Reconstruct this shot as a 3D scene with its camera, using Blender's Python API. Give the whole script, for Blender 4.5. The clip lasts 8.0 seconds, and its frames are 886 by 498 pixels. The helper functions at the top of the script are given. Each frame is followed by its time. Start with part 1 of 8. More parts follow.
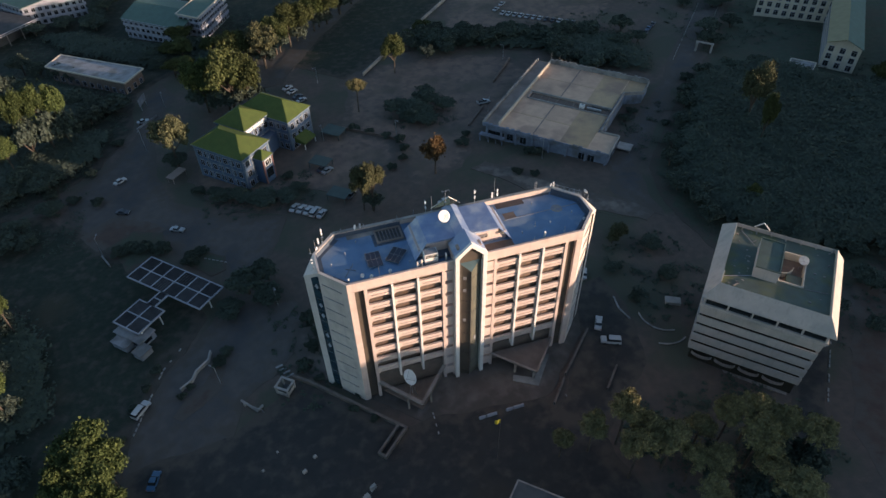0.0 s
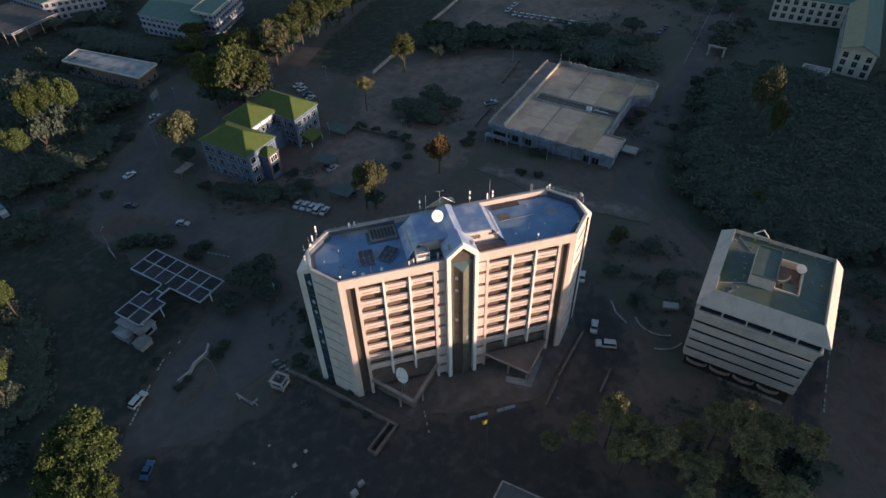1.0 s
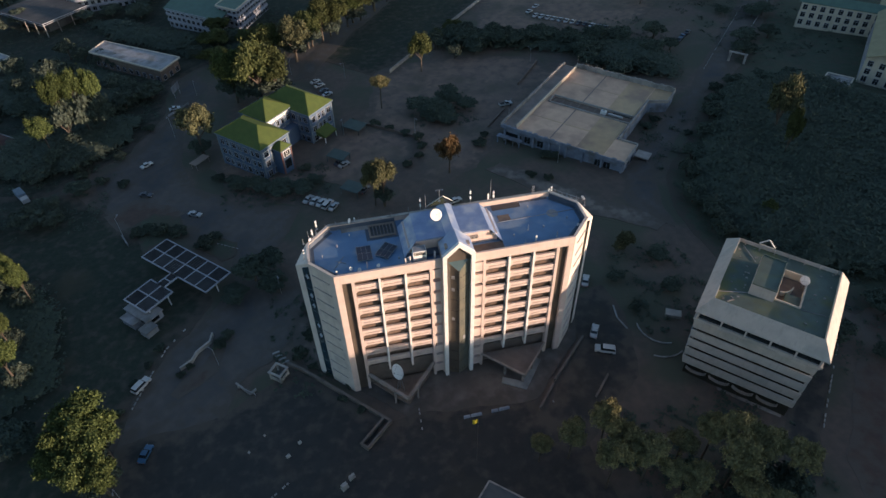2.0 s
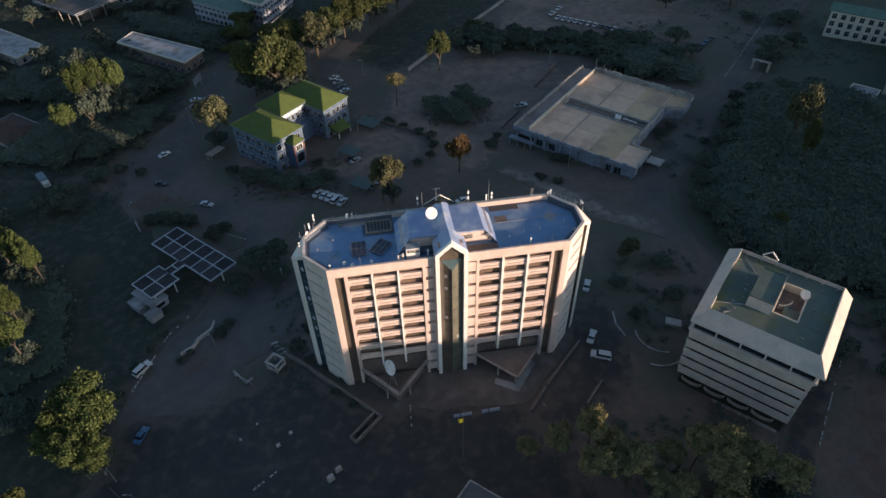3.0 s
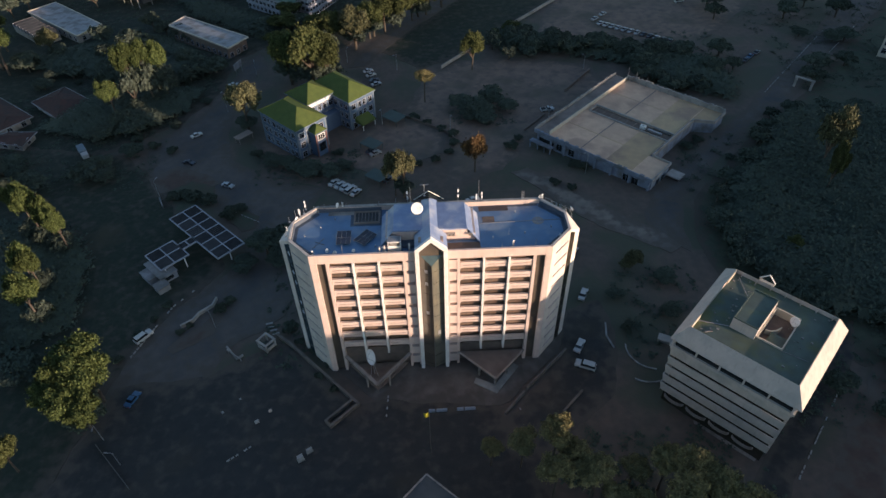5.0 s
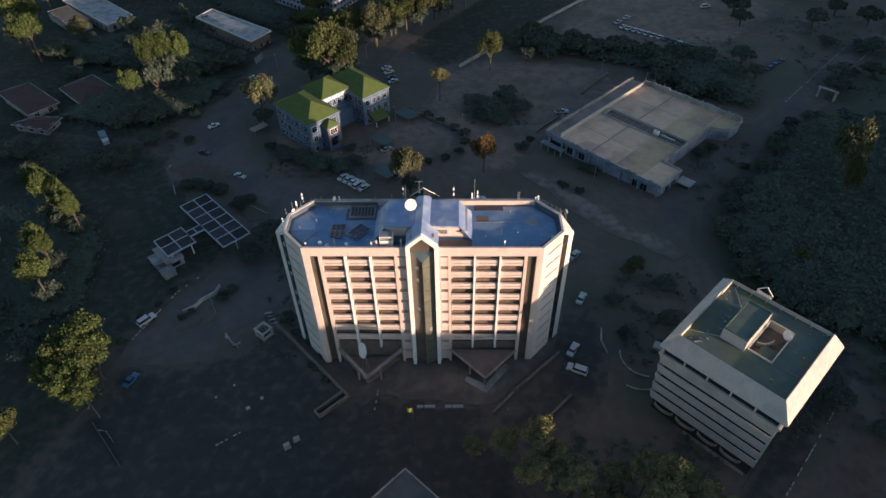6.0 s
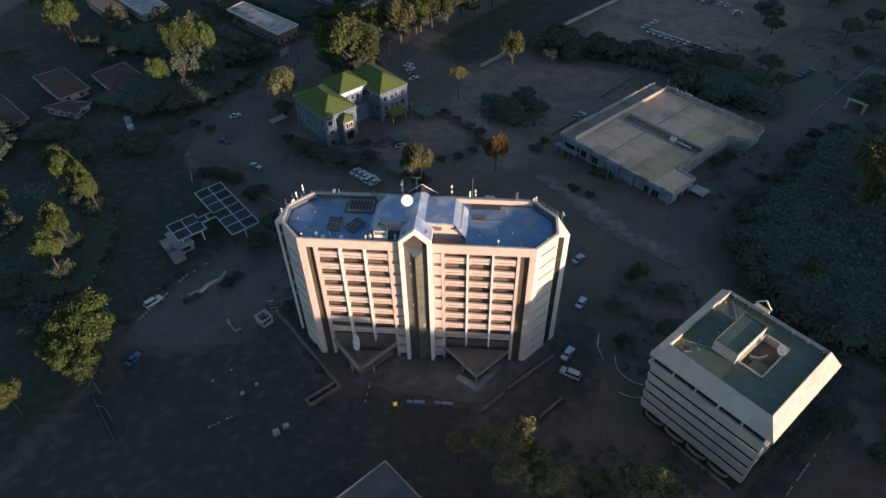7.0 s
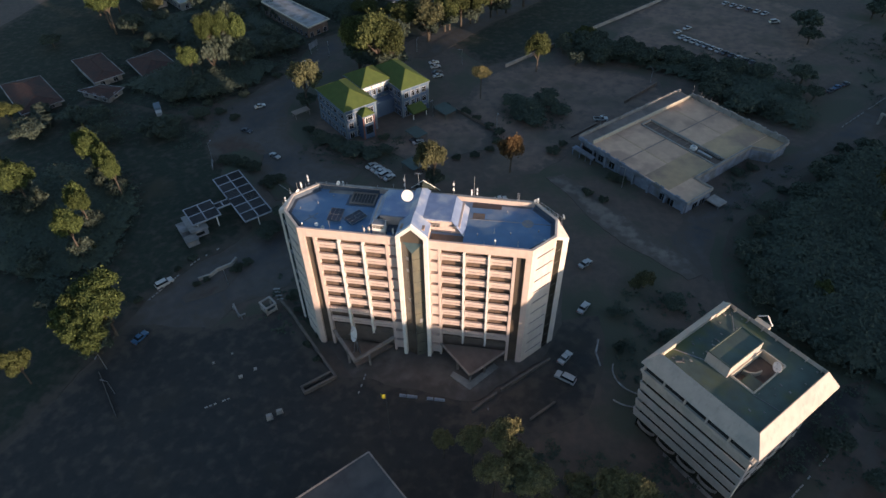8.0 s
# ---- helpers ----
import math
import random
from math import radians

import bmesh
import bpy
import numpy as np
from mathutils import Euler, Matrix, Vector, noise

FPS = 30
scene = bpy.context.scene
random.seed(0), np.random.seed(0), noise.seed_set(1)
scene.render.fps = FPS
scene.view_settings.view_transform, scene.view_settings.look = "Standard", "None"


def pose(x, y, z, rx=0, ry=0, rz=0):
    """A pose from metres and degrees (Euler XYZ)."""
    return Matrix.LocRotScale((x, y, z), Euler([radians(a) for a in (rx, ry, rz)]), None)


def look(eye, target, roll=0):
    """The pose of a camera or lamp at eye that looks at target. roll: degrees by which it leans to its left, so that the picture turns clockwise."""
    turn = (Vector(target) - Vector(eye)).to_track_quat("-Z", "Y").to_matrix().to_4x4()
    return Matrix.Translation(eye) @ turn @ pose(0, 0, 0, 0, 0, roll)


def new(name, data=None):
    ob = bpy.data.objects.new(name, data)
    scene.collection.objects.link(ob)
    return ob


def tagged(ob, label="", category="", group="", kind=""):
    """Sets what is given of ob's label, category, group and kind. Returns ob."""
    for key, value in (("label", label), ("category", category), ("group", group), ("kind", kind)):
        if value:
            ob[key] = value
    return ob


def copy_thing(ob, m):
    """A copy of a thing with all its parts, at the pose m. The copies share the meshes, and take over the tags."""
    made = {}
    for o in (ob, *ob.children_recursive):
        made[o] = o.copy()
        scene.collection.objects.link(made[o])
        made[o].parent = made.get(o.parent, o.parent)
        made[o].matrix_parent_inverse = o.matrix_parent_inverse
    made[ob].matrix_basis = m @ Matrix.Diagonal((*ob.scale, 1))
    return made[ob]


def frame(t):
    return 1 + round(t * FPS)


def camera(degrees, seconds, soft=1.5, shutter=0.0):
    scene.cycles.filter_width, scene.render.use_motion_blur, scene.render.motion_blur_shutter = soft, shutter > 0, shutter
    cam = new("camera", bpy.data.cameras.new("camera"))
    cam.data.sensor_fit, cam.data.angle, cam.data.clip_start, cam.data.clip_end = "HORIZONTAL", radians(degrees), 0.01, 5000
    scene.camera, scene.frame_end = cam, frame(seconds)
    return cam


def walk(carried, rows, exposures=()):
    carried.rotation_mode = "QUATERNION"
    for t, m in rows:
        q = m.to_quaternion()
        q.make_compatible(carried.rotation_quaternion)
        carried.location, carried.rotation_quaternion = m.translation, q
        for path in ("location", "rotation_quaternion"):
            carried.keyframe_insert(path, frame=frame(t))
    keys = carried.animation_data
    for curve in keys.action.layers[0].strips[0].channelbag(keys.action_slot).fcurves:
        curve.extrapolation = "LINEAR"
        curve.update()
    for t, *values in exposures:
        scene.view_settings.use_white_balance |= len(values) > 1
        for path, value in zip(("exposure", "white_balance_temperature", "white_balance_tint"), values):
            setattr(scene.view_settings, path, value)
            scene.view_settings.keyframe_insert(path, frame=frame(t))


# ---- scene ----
from mathutils import geometry

cam = camera(70.3, 8.0)
PATH = [
    (0, (-0.643, -1.574, 123.218), (-0.227, -0.172, 121.853), -1.4),
    (0.5, (1.47, -2.42, 123.421), (1.865, -1.012, 122.057), -1.5),
    (1, (3.976, -3.339, 123.576), (4.34, -1.923, 122.211), -1.5),
    (1.5, (6.279, -4.262, 123.708), (6.609, -2.837, 122.343), -1.5),
    (3, (15.265, -6.997, 123.882), (15.475, -5.549, 122.519), -1.4),
    (3.5, (18.725, -7.794, 124.002), (18.894, -6.34, 122.639), -1.3),
    (4, (22.011, -8.514, 124.027), (22.142, -7.056, 122.664), -1.3),
    (4.5, (25.717, -9.158, 124.049), (25.805, -7.696, 122.686), -1.3),
    (6, (36.781, -10.682, 124.03), (36.739, -9.218, 122.668), -1.1),
    (6.5, (40.625, -10.842, 124.072), (40.536, -9.38, 122.709), -1.1),
    (7, (44.532, -11.05, 123.903), (44.392, -9.592, 122.541), -1.0),
    (7.5, (48.165, -11.051, 123.819), (47.975, -9.599, 122.458), -1.0),
    (8, (52.056, -10.874, 123.792), (51.812, -9.43, 122.429), -0.8),
]
walk(cam, [(t, look(eye, target, roll)) for t, eye, target, roll in PATH])

# ---- world, sun, light ----
SUN_AZ, SUN_EL = -35.2, 6.0
SUN_DIR = Vector((math.cos(radians(SUN_EL)) * math.cos(radians(SUN_AZ)),
                  math.cos(radians(SUN_EL)) * math.sin(radians(SUN_AZ)), math.sin(radians(SUN_EL))))
world = bpy.data.worlds.new("evening_sky")
scene.world = world
world.use_nodes = True
wn = world.node_tree.nodes
sky = wn.new("ShaderNodeTexSky")
sky.sky_type = "NISHITA"
sky.sun_disc = False
sky.sun_elevation = radians(9.0)
sky.ozone_density = 2.1
sky.dust_density = 0.8
sky.sun_rotation = radians(90.0 - SUN_AZ)
world.node_tree.links.new(sky.outputs[0], wn["Background"].inputs[0])
wn["Background"].inputs[1].default_value = 0.102
sun_data = bpy.data.lights.new("sun", "SUN")
sun_data.energy, sun_data.angle, sun_data.color = 3.8, radians(0.53), (1.0, 0.73, 0.55)
sun = new("sun", sun_data)
sun.matrix_world = look((0, 0, 200), Vector((0, 0, 200)) - SUN_DIR)
scene.view_settings.exposure = 1.27


# ---- building helpers ----
def gz(x, y):
    """The height of the gently sloping ground, with a hollow in front of the concrete block."""
    dip = 2.0 * math.exp(-((x - 98) ** 2 + (y - 58) ** 2) / 392)
    return 1.2 + 0.03 * (min(max(x, -150), 250) - 65) - 0.021 * (min(max(y, 0), 330) - 80) - dip


class Shape:
    """Collects boxes, prisms and faces for one mesh."""

    def __init__(self):
        self.v, self.f = [], []

    def face(self, *pts):
        n = len(self.v)
        self.v += [tuple(p) for p in pts]
        self.f.append(tuple(range(n, n + len(pts))))
        return self

    def prism(self, poly, z0, z1, top=None):
        """A closed upright prism over a counter-clockwise outline; top: another outline for the upper end."""
        n, k = len(self.v), len(poly)
        top = top or poly
        zz0 = z0 if callable(z0) else (lambda x, y: z0)
        zz1 = z1 if callable(z1) else (lambda x, y: z1)
        self.v += [(x, y, zz0(x, y)) for x, y in poly] + [(x, y, zz1(x, y)) for x, y in top]
        self.f.append(tuple(range(n + k - 1, n - 1, -1)))
        self.f.append(tuple(range(n + k, n + 2 * k)))
        for i in range(k):
            j = (i + 1) % k
            self.f.append((n + i, n + j, n + k + j, n + k + i))
        return self

    def box(self, x0, x1, y0, y1, z0, z1):
        return self.prism([(x0, y0), (x1, y0), (x1, y1), (x0, y1)], z0, z1)

    def bar(self, a, b, w, h=None, sides=4):
        """A bar from a to b, w wide and h high (round for more sides)."""
        a, b = Vector(a), Vector(b)
        d = (b - a).normalized()
        up = Vector((0, 0, 1)) if abs(d.z) < 0.95 else Vector((0, 1, 0))
        s = d.cross(up).normalized()
        u = s.cross(d)
        h = h or w
        n = len(self.v)
        for p in (a, b):
            for i in range(sides):
                t = 2 * math.pi * (i + 0.5) / sides
                k = math.sqrt(2) if sides == 4 else 1
                self.v.append(tuple(p + s * (math.cos(t) * w / 2 * k) + u * (math.sin(t) * h / 2 * k)))
        self.f.append(tuple(range(n, n + sides)))
        self.f.append(tuple(range(n + 2 * sides - 1, n + sides - 1, -1)))
        for i in range(sides):
            j = (i + 1) % sides
            self.f.append((n + j, n + i, n + sides + i, n + sides + j))
        return self

    def lathe(self, rings, sides=16, axis="z", at=(0, 0, 0)):
        """A turned form of (radius, height) rings."""
        n = len(self.v)
        for r, h in rings:
            for i in range(sides):
                t = 2 * math.pi * i / sides
                p = (r * math.cos(t), r * math.sin(t), h)
                p = {"z": p, "y": (p[0], p[2], p[1]), "x": (p[2], p[0], p[1])}[axis]
                self.v.append((p[0] + at[0], p[1] + at[1], p[2] + at[2]))
        for k in range(len(rings) - 1):
            for i in range(sides):
                j = (i + 1) % sides
                self.f.append((n + k * sides + i, n + k * sides + j, n + (k + 1) * sides + j, n + (k + 1) * sides + i))
        self.f.append(tuple(n + i for i in range(sides - 1, -1, -1)))
        self.f.append(tuple(n + (len(rings) - 1) * sides + i for i in range(sides)))
        return self

    def mesh(self, name, material, smooth=False):
        me = bpy.data.meshes.new(name)
        me.from_pydata(self.v, [], self.f)
        bm = bmesh.new()
        bm.from_mesh(me)
        bmesh.ops.recalc_face_normals(bm, faces=bm.faces)
        bm.to_mesh(me)
        bm.free()
        me.materials.append(material)
        if smooth:
            me.polygons.foreach_set("use_smooth", [True] * len(me.polygons))
        me.update()
        return me


def part(name, shape, material, parent, label="", at=None, smooth=False):
    """One mesh object under a thing; shape: a Shape, or mesh data to share."""
    data = shape.mesh(name, material, smooth) if isinstance(shape, Shape) else shape
    ob = new(name, data)
    ob.parent = parent
    if at is not None:
        ob.matrix_basis = at if isinstance(at, Matrix) else Matrix.Translation(at)
    if label:
        ob["label"] = label
    return ob


def thing(name, m, label, category, group="", kind=""):
    ob = new(name)
    ob.empty_display_size = 0.5
    ob.matrix_basis = m if isinstance(m, Matrix) else Matrix.Translation(m)
    return tagged(ob, label, category, group, kind)


def solid(name, shape, material, m, label, category, group="", kind="", smooth=False):
    ob = new(name, shape.mesh(name, material, smooth) if isinstance(shape, Shape) else shape)
    ob.matrix_basis = m if isinstance(m, Matrix) else Matrix.Translation(m)
    return tagged(ob, label, category, group, kind)


# ---- materials ----
def surface(name, color, rough=0.8, metal=0.0, second=None, mix_scale=0.3, stain=None, stain_scale=0.08, stain_at=(0.5, 0.7),
            bump=0.0, bump_scale=4.0, per_object=0.0, spec=0.5, streaks=0.0, rim=None):
    """A procedural surface: base colour, a second tone in fine grain, larger stains, relief; rim: the earth that creeps over a sheet's edges."""
    m = bpy.data.materials.new(name)
    m.use_nodes = True
    nt = m.node_tree
    bs = nt.nodes["Principled BSDF"]
    bs.inputs["Roughness"].default_value = rough
    bs.inputs["Metallic"].default_value = metal
    bs.inputs["Specular IOR Level"].default_value = spec
    tc = nt.nodes.new("ShaderNodeTexCoord")
    col = None

    def rgb(c):
        return (c[0], c[1], c[2], 1.0)

    def mix(fac, a, b):
        n = nt.nodes.new("ShaderNodeMix")
        n.data_type = "RGBA"
        nt.links.new(fac, n.inputs["Factor"])
        for sock, val in (("A", a), ("B", b)):
            s = [i for i in n.inputs if i.name == sock and i.type == "RGBA"][0]
            if isinstance(val, tuple):
                s.default_value = rgb(val)
            else:
                nt.links.new(val, s)
        return [o for o in n.outputs if o.type == "RGBA"][0]

    def noise_fac(scale, lo, hi, detail=5.0, stretch=None):
        n = nt.nodes.new("ShaderNodeTexNoise")
        n.inputs["Scale"].default_value = scale
        n.inputs["Detail"].default_value = detail
        src = tc.outputs["Object"]
        if stretch:
            mp = nt.nodes.new("ShaderNodeMapping")
            mp.inputs["Scale"].default_value = stretch
            nt.links.new(src, mp.inputs["Vector"])
            src = mp.outputs[0]
        nt.links.new(src, n.inputs["Vector"])
        r = nt.nodes.new("ShaderNodeMapRange")
        r.inputs["From Min"].default_value, r.inputs["From Max"].default_value = lo, hi
        nt.links.new(n.outputs["Fac"], r.inputs["Value"])
        return r.outputs[0]

    col = color
    if second:
        col = mix(noise_fac(mix_scale, 0.35, 0.65), color, second)
    if stain:
        col = mix(noise_fac(stain_scale, *stain_at), col, stain)
    if streaks:
        dark = tuple(c * 0.55 for c in color)
        n = noise_fac(1.0, 0.52, 0.8, 3.0, (1.6, 1.6, 0.07))
        s = nt.nodes.new("ShaderNodeMath")
        s.operation = "MULTIPLY"
        s.inputs[1].default_value = streaks
        nt.links.new(n, s.inputs[0])
        col = mix(s.outputs[0], col, dark)
    if rim:
        at = nt.nodes.new("ShaderNodeAttribute")
        at.attribute_name = "rim"
        jag = nt.nodes.new("ShaderNodeMath")
        jag.operation = "MULTIPLY_ADD"
        jag.inputs[1].default_value, jag.inputs[2].default_value = 1.3, -0.65
        nt.links.new(noise_fac(0.35, 0.3, 0.7), jag.inputs[0])
        reach = nt.nodes.new("ShaderNodeMath")
        reach.operation = "ADD"
        nt.links.new(at.outputs["Fac"], reach.inputs[0])
        nt.links.new(jag.outputs[0], reach.inputs[1])
        worn = nt.nodes.new("ShaderNodeMapRange")
        worn.interpolation_type = "SMOOTHSTEP"
        worn.inputs["From Min"].default_value, worn.inputs["From Max"].default_value = -0.15, 1.0
        nt.links.new(reach.outputs[0], worn.inputs["Value"])
        col = mix(worn.outputs[0], col, rim)
    if per_object:
        oi = nt.nodes.new("ShaderNodeObjectInfo")
        hs = nt.nodes.new("ShaderNodeHueSaturation")
        r = nt.nodes.new("ShaderNodeMapRange")
        r.inputs["To Min"].default_value, r.inputs["To Max"].default_value = 1 - per_object, 1 + per_object
        nt.links.new(oi.outputs["Random"], r.inputs["Value"])
        nt.links.new(r.outputs[0], hs.inputs["Value"])
        if isinstance(col, tuple):
            hs.inputs["Color"].default_value = rgb(col)
        else:
            nt.links.new(col, hs.inputs["Color"])
        col = hs.outputs[0]
    if isinstance(col, tuple):
        bs.inputs["Base Color"].default_value = rgb(col)
    else:
        nt.links.new(col, bs.inputs["Base Color"])
    if bump:
        n = nt.nodes.new("ShaderNodeTexNoise")
        n.inputs["Scale"].default_value = bump_scale
        n.inputs["Detail"].default_value = 6.0
        nt.links.new(tc.outputs["Object"], n.inputs["Vector"])
        b = nt.nodes.new("ShaderNodeBump")
        b.inputs["Strength"].default_value = bump
        b.inputs["Distance"].default_value = 0.1
        nt.links.new(n.outputs["Fac"], b.inputs["Height"])
        nt.links.new(b.outputs[0], bs.inputs["Normal"])
    return m


def leaf_material(name, a, b, c, vary=(0.7, 1.25)):
    m = surface(name, a, 0.75, spec=0.12)
    nt = m.node_tree
    bs = nt.nodes["Principled BSDF"]
    geo = nt.nodes.new("ShaderNodeNewGeometry")
    ramp = nt.nodes.new("ShaderNodeValToRGB")
    ramp.color_ramp.elements[0].color = (*a, 1)
    ramp.color_ramp.elements[1].color = (*c, 1)
    e = ramp.color_ramp.elements.new(0.55)
    e.color = (*b, 1)
    nt.links.new(geo.outputs["Random Per Island"], ramp.inputs["Fac"])
    oi = nt.nodes.new("ShaderNodeObjectInfo")
    hs = nt.nodes.new("ShaderNodeHueSaturation")
    r = nt.nodes.new("ShaderNodeMapRange")
    r.inputs["To Min"].default_value, r.inputs["To Max"].default_value = vary
    nt.links.new(oi.outputs["Random"], r.inputs["Value"])
    nt.links.new(r.outputs[0], hs.inputs["Value"])
    nt.links.new(ramp.outputs[0], hs.inputs["Color"])
    nt.links.new(hs.outputs[0], bs.inputs["Base Color"])
    return m


